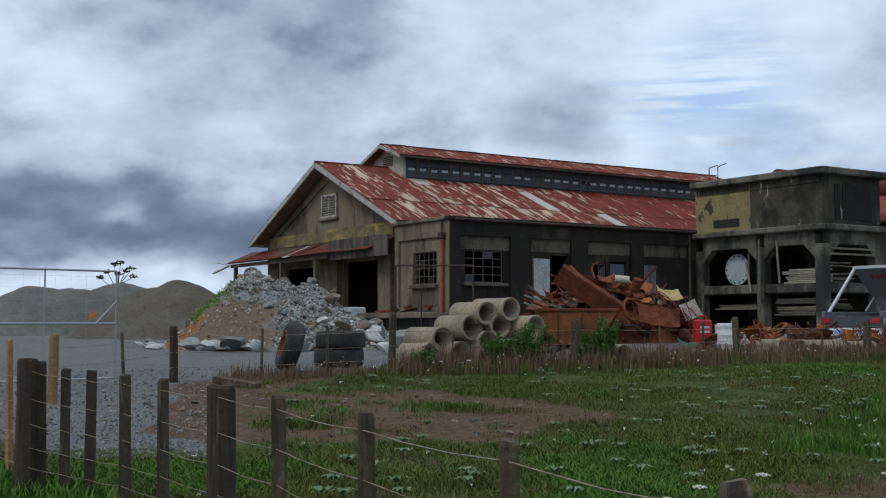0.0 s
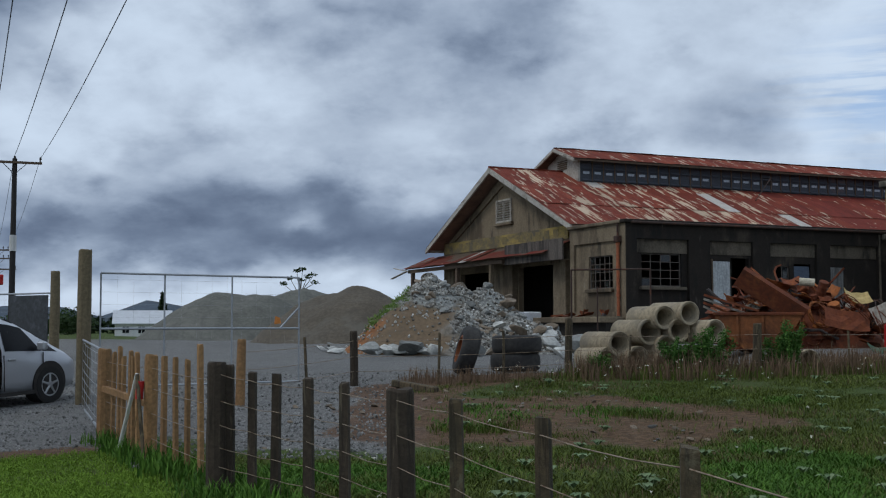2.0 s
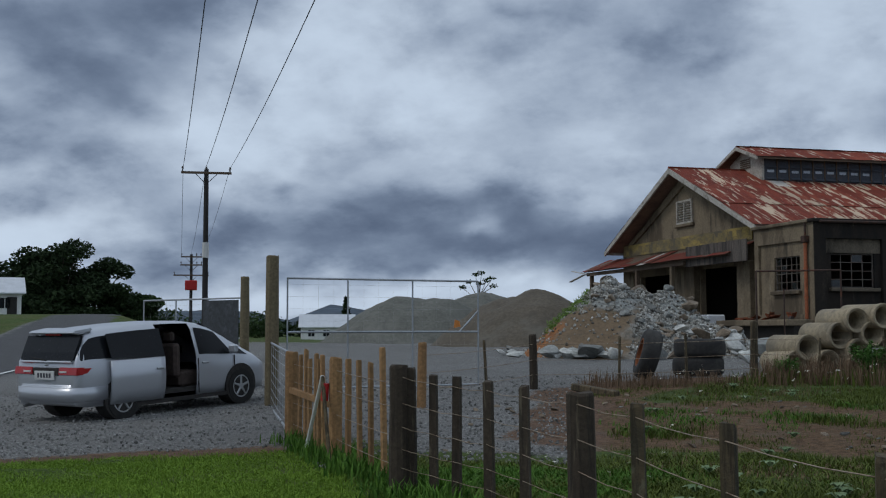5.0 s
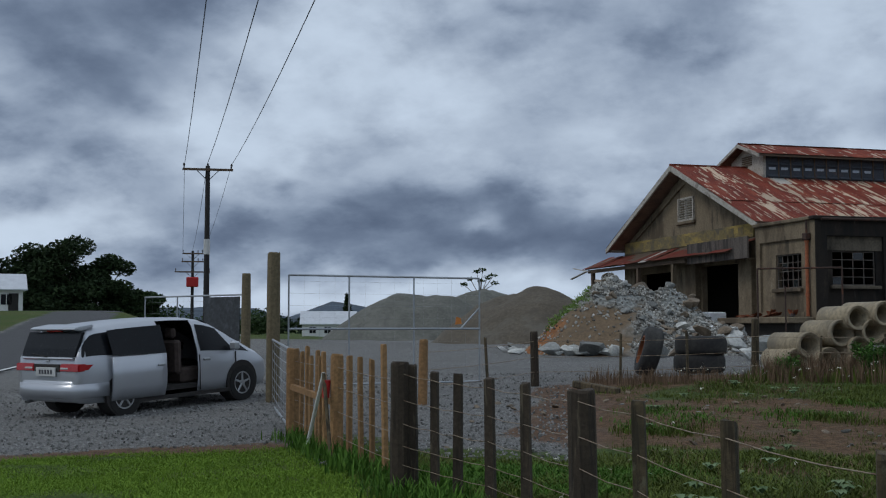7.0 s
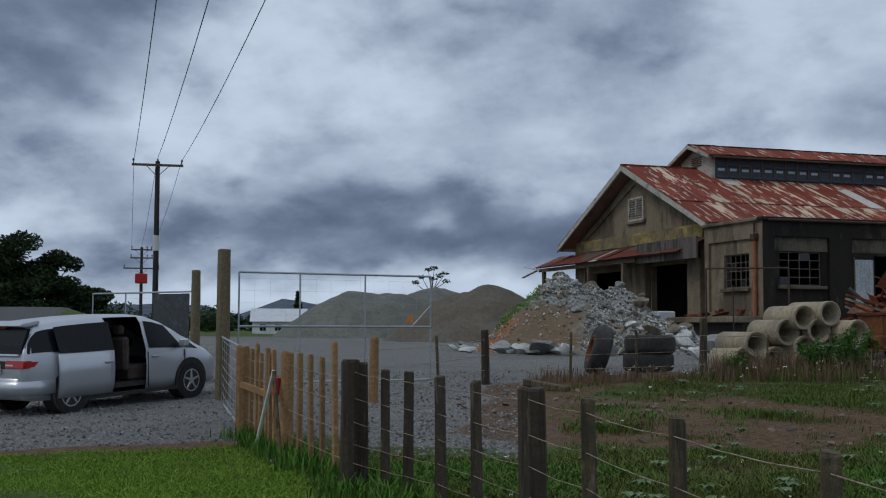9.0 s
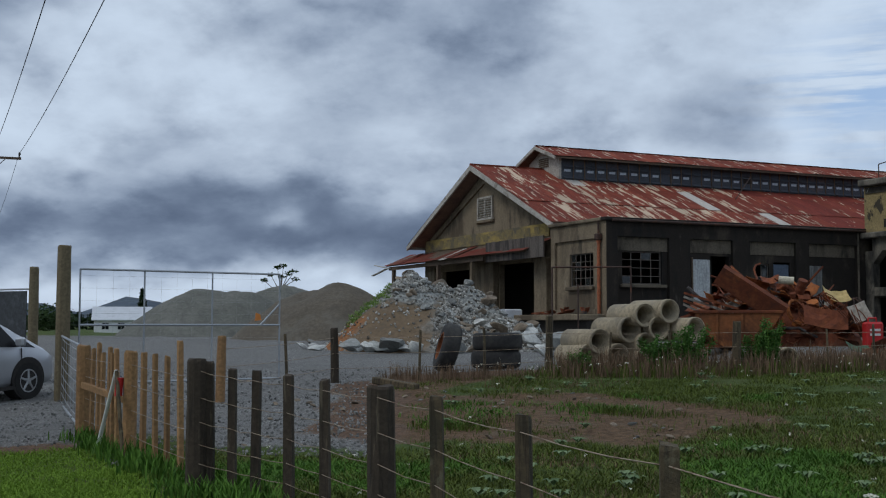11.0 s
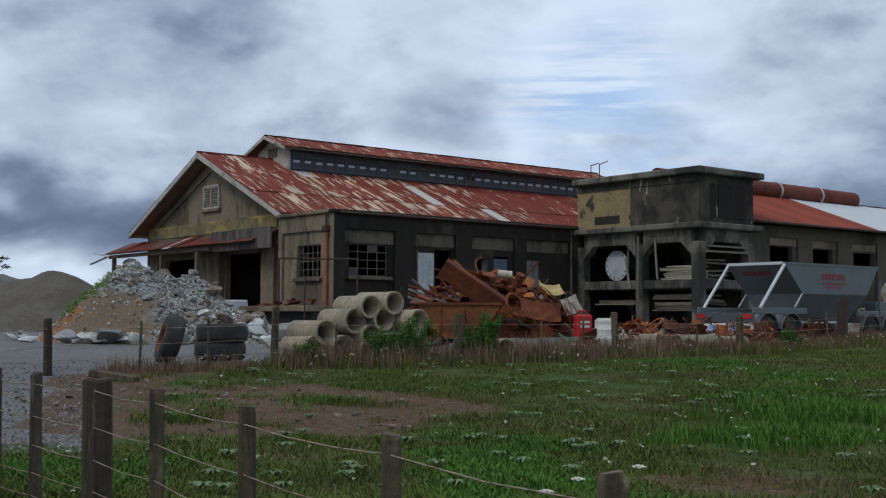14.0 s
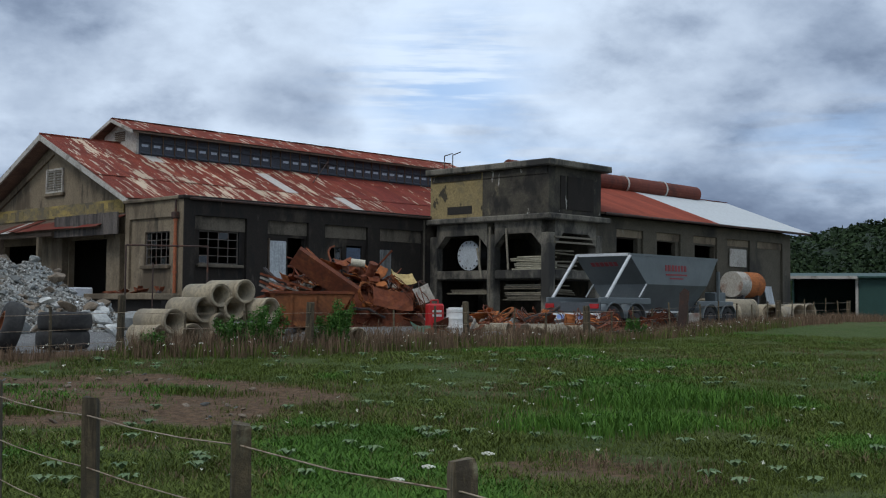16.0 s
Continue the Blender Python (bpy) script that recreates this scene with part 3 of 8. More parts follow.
def roof_of(parent, u0, u1, foot, top, mats, rows, rng, width=0.82, lift=0.0):
    """One slope covered in sheets. foot, top: (v, z); mats: rows of (material, weight)."""
    dv, dz = top[0] - foot[0], top[1] - foot[1]
    L = math.hypot(dv, dz)
    tilt = math.degrees(math.atan2(dz, abs(dv)))
    n = max(1, round((u1 - u0) / width))
    w = (u1 - u0) / n
    for r in range(rows):
        meshes = [(sheet_mesh("roof_sheet", w + 0.02, L / rows + 0.12, m), wt) for m, wt in mats]
        for i in range(n):
            me = rng.choices([m for m, _ in meshes], [wt for _, wt in meshes])[0]
            f = r / rows
            z = foot[1] + dz * f + lift + rng.uniform(0, 0.02) + 0.03 * (r % 2)
            v = foot[0] + dv * f
            if dv > 0:
                m = pose(u0 + i * w, v, z, tilt, 0, 0) @ pose(0, 0, 0, 0, 0, rng.uniform(-0.25, 0.25))
            else:
                m = pose(u0 + (i + 1) * w, v, z, 0, 0, 180) @ pose(0, 0, 0, tilt, 0, 0)
            piece("roof_sheet", me, parent, m)


rng = random.Random(4)
END_U = 30.0
bm = bmesh.new()
th = 0.12
prism(bm, [(EAVE_V, EAVE_Z - 0.03), (RIDGE_V, RIDGE_Z - 0.03), (FAR_V, EAVE_Z - 0.15), (FAR_V, EAVE_Z - 0.15 - th), (RIDGE_V, RIDGE_Z - 0.03 - th), (EAVE_V, EAVE_Z - 0.03 - th)], "x", 0.1, END_U)
roof = part("roof", bm, M_SOFFIT, warehouse, "corrugated iron gable roof, red paint rusting and flaking")
roof_of(roof, 0.0, 16.4, (EAVE_V - 0.1, EAVE_Z - 0.04), (RIDGE_V, RIDGE_Z), [(M_RUST_ROOF, 0.80), (M_FLAKED_ROOF, 0.55), (M_ROOFPALE, 0.035)], 3, rng)
roof_of(roof, 16.4, END_U, (EAVE_V - 0.1, EAVE_Z - 0.04), (RIDGE_V, RIDGE_Z), [(M_WORN_ROOF, 0.9), (M_RUST_ROOF, 0.25), (M_ROOFPALE, 0.025)], 3, rng)
roof_of(roof, 0.0, END_U, (FAR_V + 0.1, EAVE_Z - 0.16), (RIDGE_V, RIDGE_Z), [(M_RUST_ROOF, 1.0)], 1, rng)
part("ridge_cap", rod(bmesh.new(), (-0.02, RIDGE_V, RIDGE_Z + 0.0), (4.4, RIDGE_V, RIDGE_Z + 0.0), 0.09), M_RUST_ROOF, warehouse)
for v0, z0, nm in ((EAVE_V - 0.15, EAVE_Z - 0.08, "bargeboard"), (FAR_V + 0.15, EAVE_Z - 0.22, "bargeboard")):
    bm = bmesh.new()
    prism(bm, [(v0, z0 - 0.02), (RIDGE_V, RIDGE_Z - 0.01), (RIDGE_V, RIDGE_Z - 0.30), (v0, z0 - 0.26)], "x", -0.04, 0.06)
    part(nm, bm, M_TIMBER_PALE, warehouse, "flaking white bargeboard")
part("fascia", boxed((0.1, FAR_V + 0.1, EAVE_Z - 0.42), (END_U, FAR_V + 0.16, EAVE_Z - 0.2)), M_TIMBER_PALE, warehouse)

# clerestory along the ridge
MU0, MU1, MV0, MV1, ME, MR = 4.55, 29.8, 11.5, 14.78, 10.72, 11.5
bm = bmesh.new()
prism(bm, [(MV0, 9.3), (MV1, 9.3), (MV1, ME), (RIDGE_V, MR - 0.08), (MV0, ME)], "x", MU0, MU0 + 0.15)
part("clerestory_end", bm, M_TIMBER_PALE, warehouse)
lou = bmesh.new()
for k in range(5):
    box(lou, (MU0 - 0.05, 12.6, 10.35 + k * 0.11), (MU0 - 0.003, 13.6, 10.42 + k * 0.11))
part("louvre_vent", lou, M_TIMBER_DARK, warehouse)
for v, s in ((MV0, 1), (MV1, -1)):
    part("clerestory_wall", boxed((MU0 + 0.153, v, 9.2), (MU1, v + 0.1 * s, ME - 0.02)), M_MONITOR, warehouse)
pane = mesh_of("pane", boxed((0, -0.02, 0), (0.40, 0.0, 0.13)), M_PANE_PALE)
hood = mesh_of("louvre_blade", prism(bmesh.new(), [(-0.10, 0.0), (0.0, 0.10), (0.0, 0.06), (-0.10, -0.02)], "x", 0, 0.56), M_MONITOR)
# solid black pane: the shade of an open light is in its colour
shade_pane = mesh_of("pane", boxed((0, -0.02, 0), (0.62, 0.0, 0.42)), M_DARK)
u = MU0 + 0.35
k = 0
while u < MU1 - 0.6:
    if k == 17:
        piece("pane", shade_pane, warehouse, pose(u, MV0 - 0.003, 9.95))
    elif rng.random() > 0.1:
        piece("pane", pane, warehouse, pose(u + rng.uniform(-0.03, 0.03), MV0 - 0.003, 9.98 + rng.uniform(-0.015, 0.015)))
    for zz in (9.62, 10.24):
        piece("louvre_blade", hood, warehouse, pose(u - 0.06, MV0 - 0.004, zz))
    part("clerestory_post", boxed((u + 0.52, MV0 - 0.05, 9.5), (u + 0.58, MV0 - 0.003, ME - 0.04)), M_TIMBER_DARK, warehouse)
    u += 0.72
    k += 1
bm = bmesh.new()
prism(bm, [(MV0 - 0.45, ME + 0.0), (RIDGE_V, MR), (MV1 + 0.45, ME + 0.0), (MV1 + 0.45, ME - 0.1), (RIDGE_V, MR - 0.1), (MV0 - 0.45, ME - 0.1)], "x", 4.05, MU1 + 0.3)
mroof = part("clerestory_roof", bm, M_TIMBER_DARK, warehouse)
roof_of(mroof, 4.0, MU1 + 0.4, (MV0 - 0.5, ME + 0.02), (RIDGE_V, MR + 0.03), [(M_RUST_ROOF, 1.0)], 1, rng)
roof_of(mroof, 4.0, MU1 + 0.4, (MV1 + 0.5, ME + 0.02), (RIDGE_V, MR + 0.03), [(M_RUST_ROOF, 1.0)], 1, rng)
for v0 in (MV0 - 0.5, MV1 + 0.5):
    bm = prism(bmesh.new(), [(v0, ME), (RIDGE_V, MR + 0.02), (RIDGE_V, MR - 0.16), (v0, ME - 0.16)], "x", 3.96, 4.04)
    part("bargeboard", bm, M_TIMBER_PALE, warehouse)
bm = rod(bmesh.new(), (14.6, MV0 - 2.4, 8.7), (17.2, MV0 - 0.6, 10.3), 0.03)
part("stay_rod", bm, M_STEEL_DARK, warehouse)

# closing walls, floor and aisle roof
part("floor_slab", boxed((0.5, 0.45, 1.8), (END_U - 0.4, FAR_V - 0.6, DOCK)), M_SOOTPALE, warehouse)
part("rear_wall", boxed((END_U - 0.35, 0.45, 0.5), (END_U, FAR_V - 0.5, 6.3)), M_SOOT, warehouse)
part("gable_wall", prism(bmesh.new(), [(4.9, 6.303), (FAR_V - 0.6, 6.303), (RIDGE_V, RIDGE_Z - 0.25)], "x", END_U - 0.3, END_U), M_SOOT, warehouse)
part("far_wall", boxed((1.21, FAR_V - 0.5, 0.5), (END_U - 0.36, FAR_V - 0.2, 6.3)), M_SOOT, warehouse)
part("aisle_roof", boxed((0.46, 0.26, 6.1), (END_U, EAVE_V + 0.25, 6.25)), M_SOOT, warehouse)
# added backing wall; its black colour makes the hall behind the openings look unlit
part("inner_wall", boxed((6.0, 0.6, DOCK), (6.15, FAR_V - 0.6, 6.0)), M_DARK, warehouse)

# loading canopy over the doors: rusty lean-to
bm = prism(bmesh.new(), [(-0.55, 5.28), (0.89, 5.88), (0.89, 5.78), (-0.55, 5.18)], "y", 6.2, 23.6)
canopy = part("canopy", bm, M_TIMBER_DARK, warehouse, "sagging rusty lean-to canopy over the loading doors")
cs = sheet_mesh("canopy_sheet", 0.9, 1.95, M_WORN_ROOF)
csr = sheet_mesh("canopy_sheet", 0.9, 1.95, M_RUST_DUCT)
csp = sheet_mesh("canopy_sheet", 0.9, 1.95, M_ROOFPALE)
for i in range(20):
    v = 23.7 - i * 0.88
    m = pose(-0.75 + rng.uniform(-0.12, 0.1), v, 5.22 + rng.uniform(-0.03, 0.04), 0, 0, -90) @ pose(0, 0, 0, 21.5 + rng.uniform(-1.5, 1.5), 0, 0)
    piece("canopy_sheet", csp if i == 9 else csr if i % 3 else cs, canopy, m)
M_SOFFITDARK = material("stained_fibre_cement", (0.12, 0.10, 0.085), 0.9, spots=[((0.035, 0.03, 0.028), 1.2, 0.42, 0.62, 0.9, (1, 2.2, 0.3)), ((0.24, 0.2, 0.17), 2.0, 0.62, 0.75, 0.5, (1, 3, 0.3))])
part("canopy_fascia", boxed((-0.40, 4.75, 4.85), (-0.32, 10.6, 5.85)), M_SOFFITDARK, warehouse, "stained hanging fascia panel")
part("canopy_beam", boxed((-0.5, 10.7, 4.95), (-0.35, 23.3, 5.15)), M_TIMBER_DARK, warehouse)
for v in (12.0, 16.2, 22.6):
    part("canopy_post", boxed((-0.5, v, 0.7), (-0.3, v + 0.22, 4.95)), M_FRONT if v < 13 else M_TIMBER_DARK, warehouse)
for v, a in ((23.4, -14), (22.9, 9)):
    part("loose_board", boxed((-0.1, 0, -0.02), (0.1, 1.6, 0.02)), M_TIMBER_PALE, warehouse, m=pose(-0.6, v, 5.05, a, 0, 12))

# loading platform at the corner
part("loading_platform", boxed((-1.3, 0.1, 1.86), (-0.006, 6.0, 2.12), 0.03), M_FRONT, warehouse)
# set back below the slab, with the shade there put into its black colour
part("platform_wall", boxed((-0.9, 0.2, 0.5), (-0.02, 6.0, 1.857)), M_DARK, warehouse)

# ---- concrete tank tower ----
tower = tagged(empty("tank_tower", HOUSE), "blackened concrete tower with a boxy tank over open bays", "tower")
TU0, TU1, TV0, TV1 = 14.9, 19.1, -8.0, -0.07


def arch_beam(lo, hi, z0, z1, t0, t1, axis, cut=0.7):
    """A lintel whose lower corners are chamfered like brackets."""
    outline = [(lo, z0 - cut), (lo, z1), (hi, z1), (hi, z0 - cut), (hi - cut, z0), (lo + cut, z0)]
    return prism(bmesh.new(), outline, axis, t0, t1)


col = 0.5
for u in (TU0, TU1 - col):
    for v in (TV0, -4.55, TV1 - col):
        part("column", boxed((u, v, 0.7), (u + col, v + col, 5.25), 0.04), M_BLOCKPALE, tower)
for u in (TU0 + 0.02, TU1 - col + 0.02):
    for a, b in ((TV0 + col, -4.55), (-4.55 + col, TV1 - col)):
        part("arched_beam", arch_beam(a, b, 5.253 - 0.0, 5.85, u, u + col - 0.04, "x", 0.62), M_BLOCKPALE, tower)
        part("cross_beam", boxed((u, a, 3.05), (u + col - 0.04, b, 3.48), 0.03), M_BLOCKPALE, tower)
for v in (TV0 + 0.02, TV1 - col + 0.02):
    part("arched_beam", arch_beam(TU0 + col, TU1 - col, 5.253, 5.85, v, v + col - 0.04, "y", 0.62), M_BLOCKPALE, tower)
    part("cross_beam", boxed((TU0 + col, v, 3.05), (TU1 - col, v + col - 0.04, 3.48), 0.03), M_BLOCKPALE, tower)
part("ledge_slab", boxed((TU0 - 0.32, TV0 - 0.32, 5.853), (TU1 + 0.3, TV1 - 0.01, 6.14), 0.05), M_BLOCKPALE, tower)
part("tank_wall", boxed((TU0 + 0.05, -3.7, 6.143), (TU0 + 0.35, TV1, 8.40)), M_BLOCKYEL, tower, "ochre render peeling off in patches")
part("tank_wall", boxed((TU0 + 0.05, TV0 + 0.05, 6.143), (TU0 + 0.35, -3.703, 8.40)), M_BLOCK, tower)
part("tank_wall", boxed((TU0 + 0.353, TV0 + 0.05, 6.143), (TU1 - 0.05, TV0 + 0.35, 8.40)), M_BLOCK, tower)
part("tank_wall", boxed((TU1 - 0.35, TV0 + 0.353, 6.143), (TU1 - 0.05, TV1, 8.40)), M_SOOT, tower)
part("top_slab", boxed((TU0 - 0.3, TV0 - 0.3, 8.403), (TU1 + 0.45, TV1 + 0.1, 8.72), 0.05), M_BLOCKPALE, tower)
for a, b in ((-3.62, -0.2), (-7.85, -3.8)):
    part("rendered_panel", boxed((TU0 - 0.0, a, 8.05), (TU0 + 0.048, b, 8.36)), M_BLOCK, tower)
# no hole is cut: a thin black panel carries its shade as colour
part("wall_hole", boxed((TU0 + 0.03, -3.0, 6.35), (TU0 + 0.049, -1.3, 6.75)), M_DARK, tower, "dark panel painted as the shade of a hole where render has fallen")
# two window recesses as flat panels, their shade given by the dark M_SOOT colour
for a, b in ((0.9, 1.25), (1.45, 3.5)):
    part("sooted_panel", boxed((TU0 + a, TV0 + 0.01, 6.4), (TU0 + b, TV0 + 0.049, 8.0)), M_SOOT, tower)
part("deck", boxed((TU0 + 0.1, TV0 + 0.1, 3.0), (TU1 - 0.1, TV1 - 0.1, 3.045)), M_SOOT, tower)
part("roof_hook", rod(rod(bmesh.new(), (TU0 + 0.5, -0.6, 8.72), (TU0 + 0.5, -0.6, 9.5), 0.025), (TU0 + 0.5, -0.6, 9.5), (TU0 + 0.7, -1.0, 9.62), 0.025), M_STEEL_DARK, tower)
part("roof_hook", rod(rod(bmesh.new(), (TU0 + 0.5, -1.2, 8.72), (TU0 + 0.5, -1.2, 9.5), 0.025), (TU0 + 0.5, -1.2, 9.5), (TU0 + 0.7, -1.6, 9.66), 0.025), M_STEEL_DARK, tower)

# ---- rear wing ----
wing = tagged(empty("warehouse_wing", HOUSE), "grey concrete warehouse wing with part red, part white iron roof", "building")
WV, WU0, WU1, WE, WRV, WR = -7.4, 19.3, 39.6, 6.5, -1.9, 8.75
wb = [(21.1, 23.5), (24.75, 27.1), (28.4, 30.9), (32.0, 34.6), (35.5, 38.6)]
wh = [(21.3, 23.2, 4.0, 5.35), (25.0, 26.8, 4.0, 5.3), (28.75, 30.8, 4.0, 5.25)]
bm = bmesh.new()
wall_cells(bm, "x", (WU0, WU1), (0.6, 6.35), WV + 0.12, WV + 0.4, wh)
part("side_wall", bm, M_WING := material("grey_stained_concrete", (0.098, 0.084, 0.060), 0.93, spots=[((0.03, 0.028, 0.024), 0.5, 0.45, 0.66, 0.85, (1, 1, 0.5)), ((0.22, 0.2, 0.16), 1.3, 0.62, 0.78, 0.5, None)], bump=0.4, bump_scale=8), wing)
bm = bmesh.new()
wall_cells(bm, "x", (WU0, WU1), (0.6, 6.35), WV - 0.03, WV + 0.117, [(a, b, 1.9, 5.75) for a, b in wb])
part("pilaster_frame", bm, M_WING, wing)
for a, b in wb:
    part("wall_panel", boxed((a, WV + 0.08, 5.35), (b, WV + 0.116, 5.75)), M_FRONT, wing)
part("end_wall", boxed((WU1 - 0.3, WV + 0.403, 0.6), (WU1 - 0.003, 3.6, 6.35)), M_WING, wing)
part("end_gable", prism(bmesh.new(), [(WV + 0.2, 6.353), (3.6, 6.353), (WRV, WR - 0.15)], "x", WU1 - 0.3, WU1 - 0.01), M_WING, wing)
# backing wall whose black colour puts shade behind the wing's windows
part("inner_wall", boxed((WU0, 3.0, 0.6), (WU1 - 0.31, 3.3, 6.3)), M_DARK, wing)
part("end_wall", boxed((WU0 - 0.0, WV + 0.403, 0.6), (WU0 + 0.25, 2.99, 8.4)), M_WING, wing)
bm = prism(bmesh.new(), [(WV - 0.5, WE - 0.03), (WRV, WR - 0.03), (4.0, WE - 0.03), (4.0, WE - 0.13), (WRV, WR - 0.13), (WV - 0.5, WE - 0.13)], "x", WU0 - 0.2, WU1 + 1.6)
wroof = part("roof", bm, M_TIMBER_DARK, wing)
roof_of(wroof, WU0 - 0.3, 30.2, (WV - 0.6, WE - 0.04), (WRV, WR), [(M_ORANGE_ROOF, 1.0)], 1, rng)
roof_of(wroof, 30.2, WU1 + 1.7, (WV - 0.6, WE - 0.04), (WRV, WR), [(M_ROOFWHITE, 1.0)], 1, rng)
roof_of(wroof, WU0 - 0.3, WU1 + 1.7, (4.1, WE - 0.04), (WRV, WR), [(M_ORANGE_ROOF, 1.0)], 1, rng)
part("ridge_duct", rod(bmesh.new(), (WU0 - 0.3, WRV, WR + 0.33), (37.4, WRV, WR + 0.30), 0.50, seg=20), M_RUST_DUCT, wing, "rusty round ventilator duct along the ridge")
for u in (22.5, 26.0, 29.3, 33.4):
    part("duct_band", tube(bmesh.new(), (u, WRV, WR + 0.32), (u + 0.14, WRV, WR + 0.32), 0.545, 0.03), M_ROOFPALE, wing)
part("notice_board", boxed((32.4, WV + 0.02, 4.15), (34.3, WV + 0.075, 5.2), 0.01), M_TIMBER_PALE, wing, "blank pale board on the wall")
part("gutter", rod(bmesh.new(), (WU0, WV - 0.66, WE - 0.1), (WU1 + 1.6, WV - 0.66, WE - 0.1), 0.07), M_STEEL_DARK, wing)

# ---- fences ----
M_POST_OLD = material("weathered_grey_post", (0.125, 0.095, 0.056), 0.95, spots=[((0.035, 0.028, 0.020), 7.0, 0.45, 0.62, 0.85, (3, 3, 0.25)), ((0.20, 0.185, 0.12), 9.0, 0.58, 0.7, 0.7, (1, 1, 0.6)), ((0.05, 0.045, 0.03), 2.0, 0.5, 0.65, 0.6, None)], grain_scale=25, per_piece=0.25, bump=0.5)
M_POST_DARK = material("dark_tarred_post", (0.050, 0.038, 0.027), 0.95, spots=[((0.12, 0.10, 0.07), 6.0, 0.55, 0.68, 0.8, (3, 3, 0.25)), ((0.018, 0.015, 0.012), 5.0, 0.5, 0.65, 0.7, (3, 3, 0.3))], grain_scale=25, per_piece=0.25, bump=0.5)
M_POST_NEW = material("new_treated_pine", (0.29, 0.165, 0.075), 0.85, spots=[((0.16, 0.085, 0.04), 1.6, 0.5, 0.7, 0.7, (4, 4, 0.4))], grain_scale=20, per_piece=0.2, bump=0.3)
M_POST_GATE = material("treated_gate_pole", (0.155, 0.125, 0.075), 0.9, spots=[((0.085, 0.065, 0.04), 1.4, 0.45, 0.7, 0.8, (4, 4, 0.3))], grain_scale=20, bump=0.3)
M_WIRE = material("rusty_fence_wire", (0.30, 0.235, 0.17), 0.6, metal=0.3, bump=0, spots=[((0.14, 0.08, 0.05), 9.0, 0.5, 0.6, 0.8, None)])
M_GALV = material("galvanised_pipe", (0.36, 0.38, 0.40), 0.45, metal=0.55, bump=0.05, grain=0.1)
M_STEEL_BRIGHT = material("weathered_mesh_wire", (0.30, 0.31, 0.32), 0.5, metal=0.4, bump=0, grain=0.1)


def round_post(h, r, rng, seg=10, square=False):
    """A standing post with an uneven, chamfered top, foot at the origin, sunk 0.35 m."""
    bm = bmesh.new()
    n = 4 if square else seg
    rings = []
    for z, k in ((-0.35, 1.04), (h * 0.35, 1.0), (h * 0.7, 0.97), (h - 0.025, 0.95), (h, 0.84)):
        ring = []
        for i in range(n):
            a = (i + 0.5) * math.tau / n
            rr = r * k * (1.2 if square else 1.0) * rng.uniform(0.95, 1.05)
            ring.append(bm.verts.new((rr * math.cos(a), rr * math.sin(a), z + (rng.uniform(-0.012, 0.012) if z >= h - 0.03 else 0))))
        rings.append(ring)
    for p, q in zip(rings, rings[1:]):
        for i in range(n):
            bm.faces.new((p[i], p[(i + 1) % n], q[(i + 1) % n], q[i]))
    bm.faces.new(rings[-1])
    return bm


def wire_run(pts, sag, r=0.004):
    """One strand along pts, sagging a little between them."""
    path = [Vector(pts[0])]
    for a, b in zip(pts, pts[1:]):
        a, b = Vector(a), Vector(b)
        n = max(2, int((b - a).length / 0.5))
        path += [a.lerp(b, i / n) - Vector((0, 0, sag * 4 * (i / n) * (1 - i / n))) for i in range(1, n + 1)]
    bm = bmesh.new()
    rings = []
    for i, p in enumerate(path):
        d = (path[min(i + 1, len(path) - 1)] - path[max(i - 1, 0)]).normalized()
        u = d.cross(Vector((0, 0, 1))).normalized()
        w = u.cross(d)
        rings.append([bm.verts.new(p + (u * math.cos(k * math.pi / 2) + w * math.sin(k * math.pi / 2)) * r) for k in range(4)])
    for p, q in zip(rings, rings[1:]):
        for k in range(4):
            bm.faces.new((p[k], p[(k + 1) % 4], q[(k + 1) % 4], q[k]))
    bmesh.ops.recalc_face_normals(bm, faces=bm.faces[:])
    return bm


rngf = random.Random(11)
road_fence = tagged(new("post_and_wire_fence"), "old weathered post and wire fence round the paddock", "fence")
# x, y, top, radius, material, square
near_posts = [
    (2.35, 0.6, 1.2, 0.05, M_POST_OLD, True), (1.55, 2.2, 1.2, 0.05, M_POST_OLD, True),
    (0.92, 3.67, 1.2, 0.05, M_POST_OLD, True), (0.29, 5.03, 1.2, 0.05, M_POST_OLD, True), (-0.41, 6.43, 1.2, 0.048, M_POST_OLD, True),
    (-1.11, 8.0, 1.2, 0.052, M_POST_OLD, True), (-1.69, 9.01, 1.22, 0.115, M_POST_DARK, False), (-2.43, 10.2, 1.2, 0.05, M_POST_DARK, True),
    (-2.92, 10.8, 1.22, 0.05, M_POST_DARK, True), (-3.37, 11.2, 1.23, 0.048, M_POST_DARK, True), (-3.67, 11.4, 1.25, 0.045, M_POST_DARK, True),
    (-3.92, 11.46, 1.31, 0.05, M_POST_DARK, True), (-4.05, 11.42, 1.34, 0.105, M_POST_DARK, False),
]
for x, y, top, r, m, sq in near_posts:
    g = lie(x, y)
    part("post", round_post(top - g, r, rngf, square=sq), m, road_fence, m=pose(x, y, g, rngf.uniform(-1, 1), rngf.uniform(-1, 1), rngf.uniform(-10, 6)))
for drop, sag in ((0.09, 0.02), (0.36, 0.015), (0.60, 0.02), (0.83, 0.01), (1.02, 0.01)):
    part("wire", wire_run([(x - 0.02, y - r * 0.9, top - drop) for x, y, top, r, m, sq in near_posts if not (sq and x < -3.9)], sag, 0.0036), M_WIRE, road_fence)

